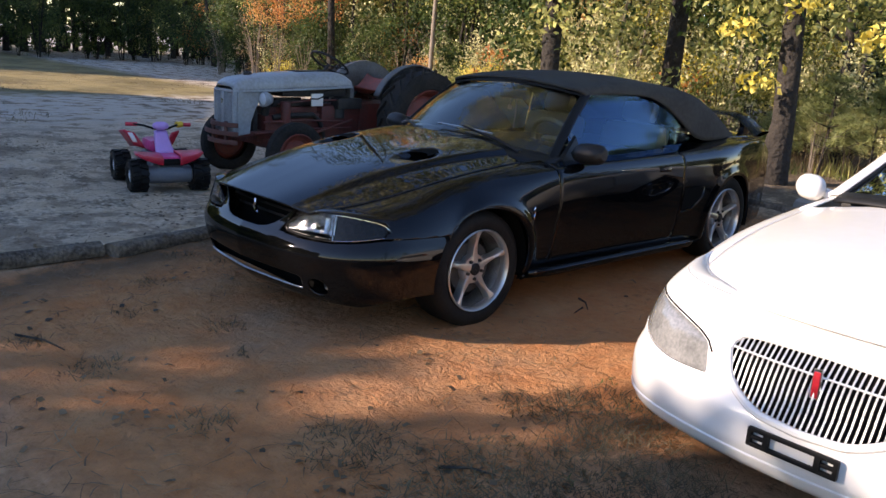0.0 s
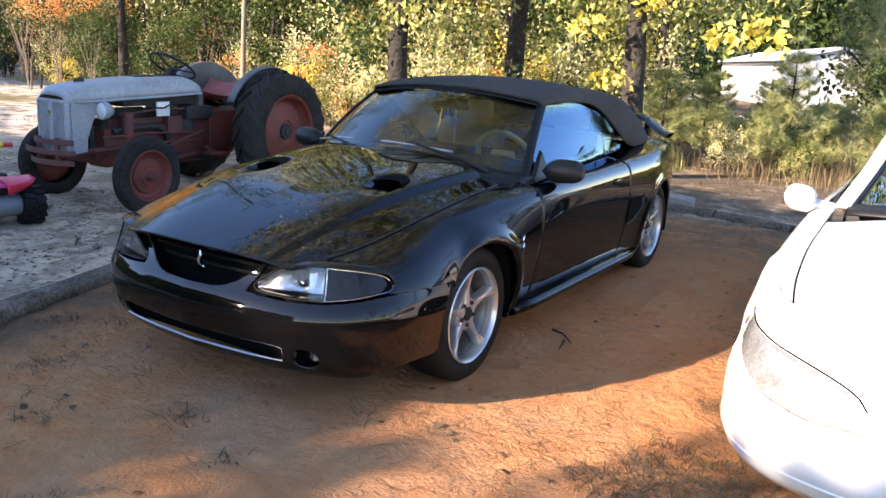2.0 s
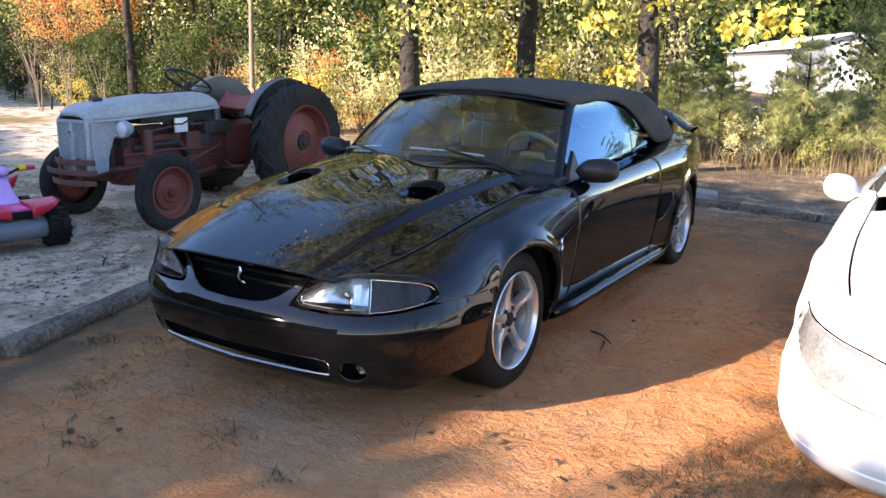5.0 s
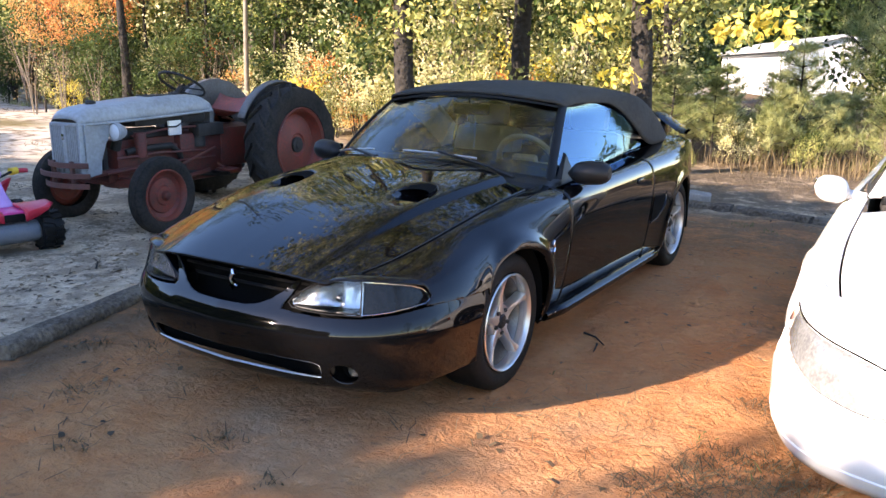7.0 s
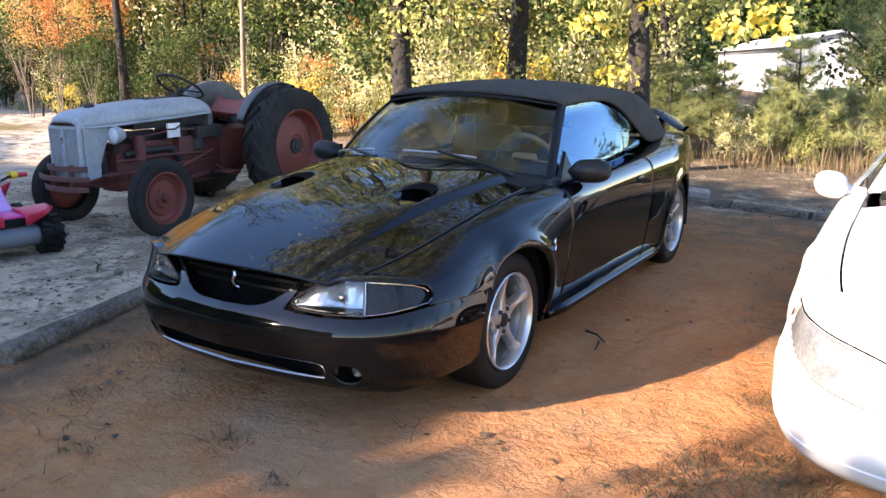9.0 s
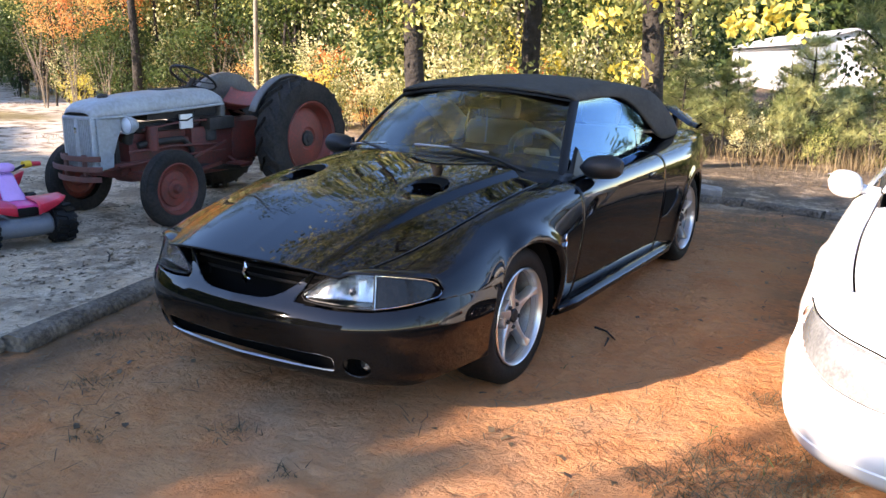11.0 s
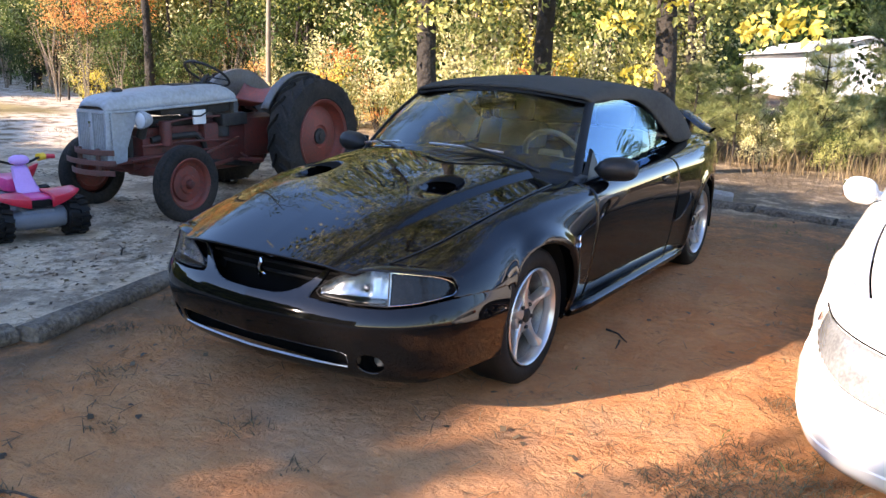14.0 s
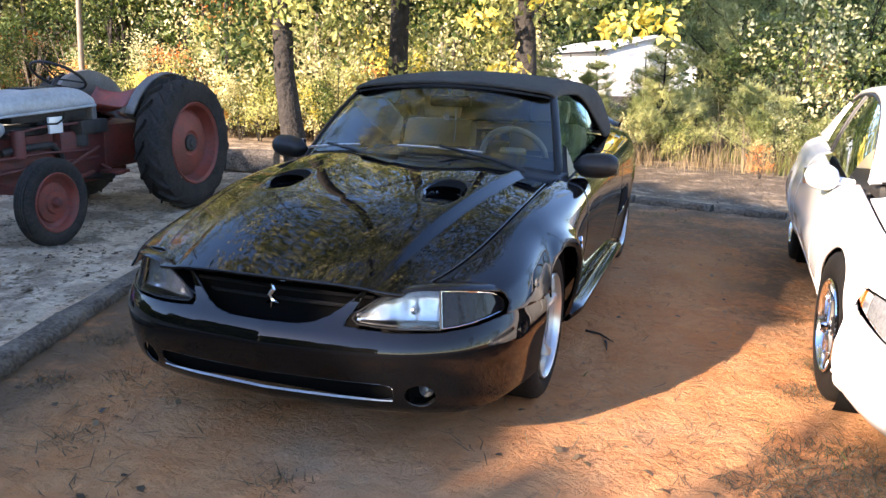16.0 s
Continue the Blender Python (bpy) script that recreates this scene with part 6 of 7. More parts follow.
def leaves(centres, size):
    """Loose leaf blades, each a folded diamond, one for each centre."""
    n = len(centres)
    C = np.asarray(centres)
    d = rng.normal(size=(n, 3))
    d[:, 2] -= 0.35
    d /= np.linalg.norm(d, axis=1)[:, None]
    w = np.cross(d, rng.normal(size=(n, 3)))
    w /= np.linalg.norm(w, axis=1)[:, None] + 1e-9
    s = size * rng.uniform(0.6, 1.25, (n, 1))
    up = np.cross(d, w) * s * 0.12
    P = np.stack([C, C + d * s * 0.45 + w * s * 0.3 + up, C + d * s, C + d * s * 0.45 - w * s * 0.3 + up], 1)
    g = Geo()
    g.v = [tuple(p) for p in P.reshape(-1, 3).tolist()]
    g.f = [q for i in range(n) for q in ((4 * i, 4 * i + 1, 4 * i + 2), (4 * i, 4 * i + 2, 4 * i + 3))]
    return g


def clumps(n_clump, n_leaf, centre, radii, clump_r):
    c = rng.normal(size=(n_clump, 3))
    c /= np.linalg.norm(c, axis=1)[:, None]
    c *= rng.uniform(0.25, 1.0, (n_clump, 1)) ** 0.6
    c = c * np.array(radii) + np.array(centre)
    return np.concatenate([p + rng.normal(size=(n_leaf, 3)) * clump_r for p in c])


def shrub(label, leaf, height, width, n_clump, n_leaf, size, clump_r=0.13, stems=7, low=0.55, wood=None, bare=0.0):
    ob = thing("shrub", label, "shrub", group="undergrowth of the wood")
    g = Geo()
    for k in range(stems):
        a, l = rng.uniform(0, 6.28), rng.uniform(0.2, 0.5) * width
        g.tube([(0.05 * math.cos(a), 0.05 * math.sin(a), -0.05), (l * 0.3 * math.cos(a), l * 0.3 * math.sin(a), height * 0.4), (l * math.cos(a), l * math.sin(a), height * rng.uniform(0.7, 0.95))], [0.016, 0.011, 0.004], 5)
    put("stem", g, wood or bark, ob)
    pts = clumps(n_clump, n_leaf, (0, 0, height * low), (width / 2, width / 2, height * (1 - low)), clump_r)
    pts = pts[pts[:, 2] > 0.03 + bare]
    put("foliage", leaves(pts, size), leaf, ob, smooth=False)
    return ob


def needles(centres, n, size):
    """Tufts of thin needles round each centre."""
    C = np.repeat(np.asarray(centres), n, 0)
    d = rng.normal(size=C.shape) + np.array([0, 0, 0.35])
    d /= np.linalg.norm(d, axis=1)[:, None]
    w = np.cross(d, rng.normal(size=C.shape))
    w /= np.linalg.norm(w, axis=1)[:, None] + 1e-9
    s_ = size * rng.uniform(0.6, 1.2, (len(C), 1))
    P = np.stack([C - w * 0.004, C + w * 0.004, C + d * s_], 1)
    g = Geo()
    g.v = [tuple(p) for p in P.reshape(-1, 3).tolist()]
    g.f = [(3 * i, 3 * i + 1, 3 * i + 2) for i in range(len(C))]
    return g


def pine_sapling(label, height, width, tiers):
    ob = thing("pine_sapling", label, "sapling", group="young pines at the wood's edge")
    g = Geo().tube([(0, 0, -0.05), (0.02, 0.01, height * 0.5), (0, 0, height)], [0.03, 0.02, 0.006], 6)
    cs = [(0, 0, height)]
    for k in range(tiers):
        z = lerp(0.25, 0.93, k / tiers) * height
        for j in range(6):
            a, l = rng.uniform(0, 6.28), width / 2 * (1.1 - z / height) * rng.uniform(0.7, 1.2)
            tip = (l * math.cos(a), l * math.sin(a), z + l * 0.45)
            g.tube([(0, 0, z), (tip[0] * 0.5, tip[1] * 0.5, z + l * 0.12), tip], [0.01, 0.007, 0.003], 4)
            cs += [tuple(lerp(np.array((0, 0, z)), np.array(tip), q) + rng.normal(size=3) * 0.02) for q in (0.4, 0.55, 0.7, 0.85, 1.0)]
    put("stem", g, bark, ob)
    put("needles", needles(cs, 26, 0.17), leaf_pine, ob, smooth=False)
    return ob


def dry_clump(label, leaf, height, n, spread, width=0.006):
    """A tuft of blades that start at the ground."""
    ob = thing("grass_clump", label, "grass", group="dry grass at the wood's edge")
    r = rng.normal(size=(n, 2)) * spread
    d = rng.normal(size=(n, 2)) * 0.3
    h = height * rng.uniform(0.45, 1.1, n)
    g = Geo()
    for i in range(n):
        a = rng.uniform(0, 6.28)
        w = (width * math.cos(a), width * math.sin(a))
        b, m, t = (r[i][0], r[i][1], -0.01), (r[i][0] + d[i][0] * h[i] * 0.4, r[i][1] + d[i][1] * h[i] * 0.4, h[i] * 0.6), (r[i][0] + d[i][0] * h[i], r[i][1] + d[i][1] * h[i], h[i])
        g.add([(b[0] - w[0], b[1] - w[1], b[2]), (b[0] + w[0], b[1] + w[1], b[2]), (m[0] + w[0] * 0.7, m[1] + w[1] * 0.7, m[2]), (m[0] - w[0] * 0.7, m[1] - w[1] * 0.7, m[2]), t], [(0, 1, 2, 3), (3, 2, 4)])
    put("tuft", g, leaf, ob, smooth=False)
    return ob


def tree(label, leaf, height, radius, crown_low, crown_r, n_clump, n_leaf, size, group="trees of the wood", wood=None, clump_r=0.4, lean=None, reach=(0, 0)):
    ob = thing("tree", label, "tree", group=group)
    lean = rng.uniform(-0.3, 0.3, 2) if lean is None else lean
    g = Geo()
    zs = np.linspace(0, 1, 11)
    w = rng.uniform(0, 6.28, 4)
    pts = [(lean[0] * q * q + radius * (0.9 * math.sin(5 * q + w[0]) + 0.5 * math.sin(13 * q + w[1])), lean[1] * q * q + radius * (0.9 * math.sin(4 * q + w[2]) + 0.5 * math.sin(11 * q + w[3])), height * q - 0.1) for q in zs]
    g.tube(pts, [radius * (1.3 if q == 0 else 1 - 0.85 * q) * rng.uniform(0.9, 1.1) for q in zs], 12)
    for k in range(16):
        q = rng.uniform(crown_low / height, 0.95)
        a, l = rng.uniform(0, 6.28), crown_r * rng.uniform(0.5, 1.0) * (1.1 - q * 0.5)
        b = Vector((lean[0] * q * q, lean[1] * q * q, height * q - 0.1))
        g.tube([b, b + Vector((l * 0.5 * math.cos(a), l * 0.5 * math.sin(a), l * 0.25)), b + Vector((l * math.cos(a), l * math.sin(a), l * 0.4))], [radius * 0.25, radius * 0.15, 0.01], 5)
    put("trunk", g, wood or bark, ob)
    mid = (crown_low + height) / 2
    put("crown", leaves(clumps(n_clump, n_leaf, (lean[0] + reach[0], lean[1] + reach[1], mid), (crown_r, crown_r, (height - crown_low) / 2), clump_r), size), leaf, ob, smooth=False)
    return ob


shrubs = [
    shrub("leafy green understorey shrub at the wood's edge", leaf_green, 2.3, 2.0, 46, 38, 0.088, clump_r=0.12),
    shrub("yellow-green understorey shrub with sunlight put into its leaf colour", leaf_lime_sunlit, 2.5, 2.1, 46, 38, 0.086, clump_r=0.12),
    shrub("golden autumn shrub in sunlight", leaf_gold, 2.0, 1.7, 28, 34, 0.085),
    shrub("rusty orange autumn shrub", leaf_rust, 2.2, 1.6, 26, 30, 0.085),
    shrub("dark green shrub with the wood's shade put into its leaf colour", leaf_deep_shaded, 3.0, 2.3, 56, 44, 0.10),
    shrub("slender bare-stemmed sapling clump with dry leaves", leaf_straw, 2.4, 1.3, 18, 14, 0.07, stems=12, wood=pale_bark)]
pines = [pine_sapling("young pine sapling with soft green needles", 2.0, 1.5, 7), pine_sapling("low young pine with soft green needles", 1.3, 1.2, 6)]
tufts = [dry_clump("tall tuft of dry straw-coloured grass", leaf_straw, 0.5, 80, 0.24, 0.004), dry_clump("tuft of green weeds", leaf_green, 0.4, 70, 0.15, 0.008)]
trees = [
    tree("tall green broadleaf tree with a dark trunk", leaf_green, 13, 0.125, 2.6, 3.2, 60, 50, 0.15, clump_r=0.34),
    tree("tall yellow-green autumn tree with a dark trunk", leaf_lime_sunlit, 11.5, 0.12, 2.3, 2.8, 54, 50, 0.14, clump_r=0.32),
    tree("tall dark pine with a bare lower trunk", leaf_deep_shaded, 17, 0.15, 6.0, 2.6, 56, 44, 0.18, clump_r=0.33),
    tree("slender pale-trunked tree with thin crown", leaf_lime_sunlit, 12, 0.075, 5.0, 1.6, 50, 36, 0.13, wood=pale_bark)]
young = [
    tree("young dark green broadleaf tree with the wood's shade put into its leaves", leaf_deep_shaded, 7.0, 0.055, 0.7, 1.6, 66, 44, 0.11, clump_r=0.22),
    tree("young yellow-green broadleaf tree leafed to the ground", leaf_lime_sunlit, 6.5, 0.05, 0.9, 1.5, 60, 44, 0.10, clump_r=0.19),
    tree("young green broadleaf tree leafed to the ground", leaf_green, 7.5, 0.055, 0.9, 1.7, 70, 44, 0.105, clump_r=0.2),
    tree("young orange autumn tree with a thin crown", leaf_rust, 6.4, 0.05, 3.3, 1.6, 44, 40, 0.105, clump_r=0.22),
    tree("young golden autumn tree", leaf_gold, 5.5, 0.045, 1.0, 1.1, 40, 38, 0.10, clump_r=0.2)]
pick = random.Random(3)


def edge_y(x):
    """Where the wood begins."""
    return 9.6 + max(0.0, -x - 9) * 0.13 + 0.5 * math.sin(x * 0.9)


def open_lane(x, y):
    """The lane towards the white house, kept clear, and the clearing beyond the coupe, with no tall trees."""
    return -0.275 < (x - 2.4) / (y + 3.1) < -0.075 and y > 9.5


def clearing(x, y):
    return x > -0.6 + 0.22 * (y - 8)


def plant(proto, x, y, size=1.0, z=0.0):
    if y > 7 and x > 0.33 * y - 0.6 and y < 40 and proto not in tufts:
        return None
    if open_lane(x, y) and proto not in pines and proto not in tufts and y < 60 and y > 0:
        return None
    if proto in trees and clearing(x, y) and 0 < y < 40:
        return None
    if proto in trees and y > 12 and -40 < 0.853 * x - 0.522 * y < -22.5:
        if y > 22:
            return None
        size *= 0.62
    return copy_thing(proto, pose(x, y, z, pick.uniform(-4, 4), pick.uniform(-4, 4), pick.uniform(0, 360)) @ Matrix.Diagonal((size, size, size * pick.uniform(0.9, 1.1), 1)))


def rest(proto, x, y):
    proto.matrix_basis = pose(x, y, 0)


# undergrowth in three depths: sunlit edge, middle, dark back
for k in range(46):
    x = -27 + 33 * (k + pick.random()) / 46
    y = edge_y(x) + pick.random() * 1.4
    if -2.6 < x < 1.8:
        continue
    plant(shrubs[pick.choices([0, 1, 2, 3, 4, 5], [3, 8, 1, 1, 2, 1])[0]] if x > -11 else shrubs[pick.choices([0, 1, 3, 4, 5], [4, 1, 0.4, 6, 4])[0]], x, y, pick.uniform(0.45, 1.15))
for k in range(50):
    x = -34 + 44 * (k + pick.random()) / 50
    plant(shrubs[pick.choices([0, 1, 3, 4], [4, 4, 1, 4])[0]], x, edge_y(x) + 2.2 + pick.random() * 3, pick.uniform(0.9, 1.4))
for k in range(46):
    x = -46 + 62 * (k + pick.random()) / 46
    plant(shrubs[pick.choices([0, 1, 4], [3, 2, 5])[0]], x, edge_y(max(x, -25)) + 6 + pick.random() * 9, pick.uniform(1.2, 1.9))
for k in range(26):
    x, y = pick.uniform(-3.0, 6), pick.uniform(8.9, 12.5)
    plant(pines[k % 2], x, y, pick.uniform(0.55, 0.9))
for k in range(34):
    x = pick.uniform(-22, 3)
    plant(tufts[pick.choices([0, 1], [2, 1])[0]], x, edge_y(x) - 0.7 + pick.random() * 1.2, pick.uniform(0.3, 0.6))
for k in range(40):
    y = -8 + 24 * (k + pick.random()) / 40
    plant(shrubs[pick.choices([0, 3, 4, 5], [3, 1, 6, 1])[0]], -35.5 - pick.random() * 5 + max(0, y - 4) * 0.35, y, pick.uniform(0.9, 1.6))
for k in range(26):
    y = 7 + 16 * (k + pick.random()) / 26
    plant(trees[pick.choices([0, 1, 2], [4, 2, 4])[0]], -37 - pick.random() * 8, y, pick.uniform(0.9, 1.2))
# trees: those that can be told apart, then the rest of the wood
for x, y, kind, size in ((-1.9, 11.5, 1, 0.8), (-19.3, 13.3, 2, 1.3), (-22.3, 21.0, 3, 1.6), (-7.9, 13.2, 3, 1.0), (-12.9, 12.0, 3, 0.9), (4.3, 20, 3, 1.2), (4.9, 21, 3, 1.1), (-2.6, 24, 3, 1.2), (-9.6, 11.4, 0, 0.9), (-1.6, 14.5, 2, 0.9)):
    plant(trees[kind], x, y, size)
for k in range(46):
    x = -44 + 64 * (k + pick.random()) / 46
    y = 13 + pick.random() * 15
    if -11 < x < 2 and pick.random() < 0.35:
        continue
    plant(trees[pick.choices([0, 1, 2, 3], [4, 5, 3, 1])[0]], x, y, pick.uniform(0.85, 1.25))
for x, y, kind, size in ((-10.6, 9.75, 3, 0.8), (-5.5, 9.9, 3, 0.45), (-5.15, 10.1, 3, 0.4), (-14.7, 9.75, 2, 0.75), (-3.3, 10.3, 3, 0.5), (-7.3, 9.9, 2, 0.4)):
    copy_thing(trees[kind], pose(x, y, 0, 0, 0, 41 * x) @ Matrix.Scale(size, 4))
# big trees whose boughs reach out over the drive
over = tree("tall broadleaf tree with wide boughs reaching over the drive", leaf_lime_sunlit, 13.5, 0.15, 5.4, 4.4, 190, 100, 0.15, clump_r=0.30, lean=(0.2, -0.4), reach=(0.4, -2.6))
over.matrix_basis = pose(-3.86, 6.35, 0)
over2 = tree("tall broadleaf tree with wide boughs reaching over the drive", leaf_green, 12, 0.15, 4.2, 3.8, 130, 140, 0.115, clump_r=0.36, lean=(0.8, -1.3))
over2.matrix_basis = pose(-3.1, 8.0, 0)
for ob, leaf in ((over, leaf_green), (over2, leaf_green)):
    put("low_foliage", leaves(clumps(30, 40, (0.1, -0.1, 2.6), (1.3, 0.6, 1.7), 0.15), 0.11), leaf, ob, smooth=False)
put("bough", Geo().tube([(0.05, -0.2, 7.0), (1.6, -2.4, 8.1), (3.6, -4.6, 8.5), (5.4, -6.2, 8.7)], [0.075, 0.055, 0.035, 0.012], 8).tube([(2.6, -3.5, 8.3), (4.2, -3.6, 8.7), (5.8, -4.2, 8.8)], [0.035, 0.02, 0.008], 6), bark, over)
put("bough_foliage", leaves(clumps(120, 85, (4.1, -5.2, 8.6), (3.4, 3.0, 1.2), 0.30), 0.14), leaf_lime_sunlit, over, smooth=False)
# dark low growth along the far end of the drive
for k in range(22):
    x = -2.4 + 6.2 * (k + pick.random()) / 22
    copy_thing(shrubs[(0, 5, 1)[k // 3 % 3]] if k % 3 else pines[1], pose(x, 8.95 + pick.random() * 1.0, 0, 0, 0, 47 * k) @ Matrix.Scale(pick.uniform(0.28, 0.42) if k % 3 else pick.uniform(0.6, 0.9), 4))
for k in range(16):
    copy_thing(shrubs[(1, 0, 1, 2)[k % 4]], pose(-9.5 + 0.36 * k, 9.0 + pick.random() * 0.9, 0, 0, 0, 61 * k) @ Matrix.Scale(pick.uniform(0.4, 0.75), 4))
for k in range(30):
    x = -1.8 + 5.4 * (k + pick.random()) / 30
    copy_thing(tufts[0 if k % 5 < 3 else 1], pose(x, 8.6 + pick.random() * 1.9, 0, 0, 0, 83 * k) @ Matrix.Scale(pick.uniform(0.5, 1.0), 4))
copy_thing(shrubs[3], pose(1.95, 8.1, 0, 0, 0, 20) @ Matrix.Scale(0.22, 4))
# the autumn thicket at the wood's corner beyond the tractor
for k, (proto, x, y, size) in enumerate(((shrubs[2], -16.6, 9.5, 0.5), (shrubs[1], -17.4, 9.8, 0.6), (young[3], -17.0, 9.7, 0.52), (young[3], -15.7, 10.1, 0.55), (shrubs[5], -17.6, 9.2, 0.7), (shrubs[5], -16.2, 9.1, 0.75), (shrubs[5], -15.3, 9.4, 0.7), (shrubs[4], -15.0, 10.0, 0.8), (young[3], -18.4, 10.0, 0.56), (shrubs[4], -13.6, 10.3, 0.8))):
    copy_thing(proto, pose(x, y, 0, 0, 0, 71 * k) @ Matrix.Scale(size, 4))
for x, y, size in ((-8.5, 9.7, 0.75), (-7.3, 9.35, 0.42), (-4.5, 9.6, 0.5), (-4.1, 9.8, 0.65), (-8.9, 9.5, 0.5), (-10.9, 9.9, 0.6)):
    copy_thing(shrubs[3], pose(x, y, 0, 0, 0, 90 * x) @ Matrix.Scale(size, 4))
# pines beyond the coupe
for x, y, size in ((1.6, 12.5, 1.5), (2.3, 13.0, 1.3), (1.5, 14.5, 2.2), (2.6, 15.0, 1.9), (1.4, 17.0, 2.6), (2.8, 18.0, 2.7), (2.0, 20.0, 3.2), (3.6, 20.5, 3.0), (1.4, 23.0, 3.6), (3.8, 24.0, 3.8), (2.4, 27.0, 4.4), (4.6, 29.0, 4.6)):
    copy_thing(pines[0], pose(x, y, 0, 0, 0, 37 * x) @ Matrix.Diagonal((size * 0.75, size * 0.75, size, 1)))
# the yellow tree just behind the convertible, with low boughs
maple = tree("yellow-green autumn tree with broad low boughs behind the convertible", leaf_green, 9, 0.17, 1.9, 2.5, 120, 44, 0.125, clump_r=0.24, lean=(0.2, 0.1))
maple.matrix_basis = pose(-1.3, 7.65, 0)
put("low_foliage", leaves(clumps(50, 34, (0.3, 0.1, 2.3), (1.9, 0.9, 0.7), 0.15), 0.12), leaf_green, maple, smooth=False)
put("low_foliage", leaves(clumps(34, 44, (-0.55, -0.05, 2.2), (0.9, 0.5, 1.1), 0.16), 0.11), leaf_deep_shaded, over, smooth=False)
for bough in ((0.09, -0.75, 1.36), (-0.21, -0.75, 1.90), (1.63, -0.75, 1.98), (1.36, -0.75, 1.84), (1.89, -0.75, 1.86), (0.5, -0.6, 2.3)):
    put("low_foliage", leaves(clumps(5, 10, bough, (0.26, 0.15, 0.13), 0.07), 0.125), leaf_gold, maple, "bright yellow leaves at the bough's end", smooth=False)
for k in range(58):
    x = -26 + 24.6 * (k + pick.random()) / 58
    plant(young[pick.choices([0, 1, 2, 3, 4], [4, 7, 5, 0.6, 1.2])[0]] if x > -10 else young[pick.choices([0, 1, 2, 3], [5, 1, 4, 1])[0]], x, edge_y(x) + 0.8 + pick.random() * 4.5, pick.uniform(0.7, 1.25))
for x, y, size in ((-18.0, 10.6, 0.9), (-7.6, 10.6, 0.6)):
    plant(young[3], x, y, size)
for ob, (x, y) in zip(young, ((-8.6, 11.9), (-11.0, 11.6), (-13.8, 12.5), (-19.6, 11.2), (-6.6, 11.6))):
    rest(ob, x, y)
for ob, (x, y) in zip(shrubs + pines + tufts + trees, ((-8, 11), (-6, 10.4), (-4.2, 10.2), (-15, 12.5), (-8, 13), (-17, 12), (0.5, 9.8), (1.8, 9.4), (0.2, 8.9), (2.4, 8.9), (-12, 15), (-9.5, 16), (-16, 17), (-18, 15))):
    rest(ob, x, y)
# a thicket across the far back so that no horizon shows between the trunks
n = 16000
far = np.stack([rng.uniform(-75, 40, n), rng.uniform(29, 38, n), rng.uniform(0, 1, n) ** 0.8 * 7.5], 1)
far = far[~((far[:, 0] - 2.4) / (far[:, 1] + 3.1) > -0.29)]
left_far = np.stack([rng.uniform(-52, -40, 9000), rng.uniform(-14, 30, 9000), rng.uniform(0, 1, 9000) ** 0.8 * 7.5], 1)
back = np.stack([rng.uniform(-32, 16, 52000), rng.uniform(60, 74, 52000), rng.uniform(0, 1, 52000) ** 0.9 * 13], 1)
back[:, 2] *= np.where(back[:, 0] > 15, 0.3, 1.0)
across = 0.853 * far[:, 0] - 0.522 * far[:, 1]
far[:, 2] *= np.where((across > -40) & (across < -22.5), 0.4, 1.0)
far = np.concatenate([far, left_far, back])
thicket = put("far_thicket", leaves(far, 0.75), leaf_deep_shaded, smooth=False)
tagged(thicket, "dense dark green woodland far behind the clearing", "woodland", kind="stuff")

# ---- the row of trees behind the viewer that shades the drive ----
rng = np.random.default_rng(77)


def screen_tree(height, radius, n):
    """A dense, leafy, column-like tree."""
    ob = thing("tree", "dense leafy tree beside the drive", "tree", group="row of trees beside the drive")
    put("trunk", Geo().tube([(0, 0, -0.1), (0.05, 0.03, height * 0.5), (0, 0, height * 0.95)], [0.2, 0.14, 0.03], 10), bark, ob)
    a, r = rng.uniform(0, 6.28, n), radius * np.sqrt(rng.uniform(0, 1, n))
    z = 0.02 + (height - 0.12 - 0.5 * (r / radius) ** 2) * rng.uniform(0, 1, n)
    put("crown", leaves(np.stack([r * np.cos(a), r * np.sin(a), z], 1), 0.26), leaf_green, ob, smooth=False)
    return ob


D, E_ = Vector((0.522, 0.853, 0)), Vector((0.853, -0.522, 0))


def behind(l, m):
    p = D * m + E_ * l
    return p.x, p.y


tall_tree, low_tree = screen_tree(8.2, 1.15, 5200), screen_tree(6.1, 1.15, 3800)
for k in range(17):
    l = -0.32 - k * 0.85
    tall = 1.0 if l > -4 else (0.86 if l > -8.5 else 0.62)
    for row, m in enumerate((-15.0, -16.8)):
        x, y = behind(l - 0.4 * row, m)
        at = pose(x, y, 0, 0, 0, 40 * k + 70 * row) @ Matrix.Scale(tall * (1 + 0.06 * row), 4)
        if k + row == 0:
            tall_tree.matrix_basis = at
        else:
            copy_thing(tall_tree, at)
for k in range(9):
    copy_thing(tall_tree, pose(*behind(-23.5 - 1.8 * k, -23), 0, 0, 0, 33 * k) @ Matrix.Scale(1.15, 4))
for k, (l, size) in enumerate(((3.3, 1.03), (2.85, 1.05), (0.7, 0.945), (4.3, 1.0), (5.3, 1.05), (6.3, 1.0), (7.3, 0.95), (8.3, 1.0), (9.3, 1.05), (10.3, 1.0))):
    at = pose(*behind(l, -15), 0, 0, 0, 50 * k) @ Matrix.Scale(size, 4)
    if k == 0:
        low_tree.matrix_basis = at
    else:
        copy_thing(low_tree, at)
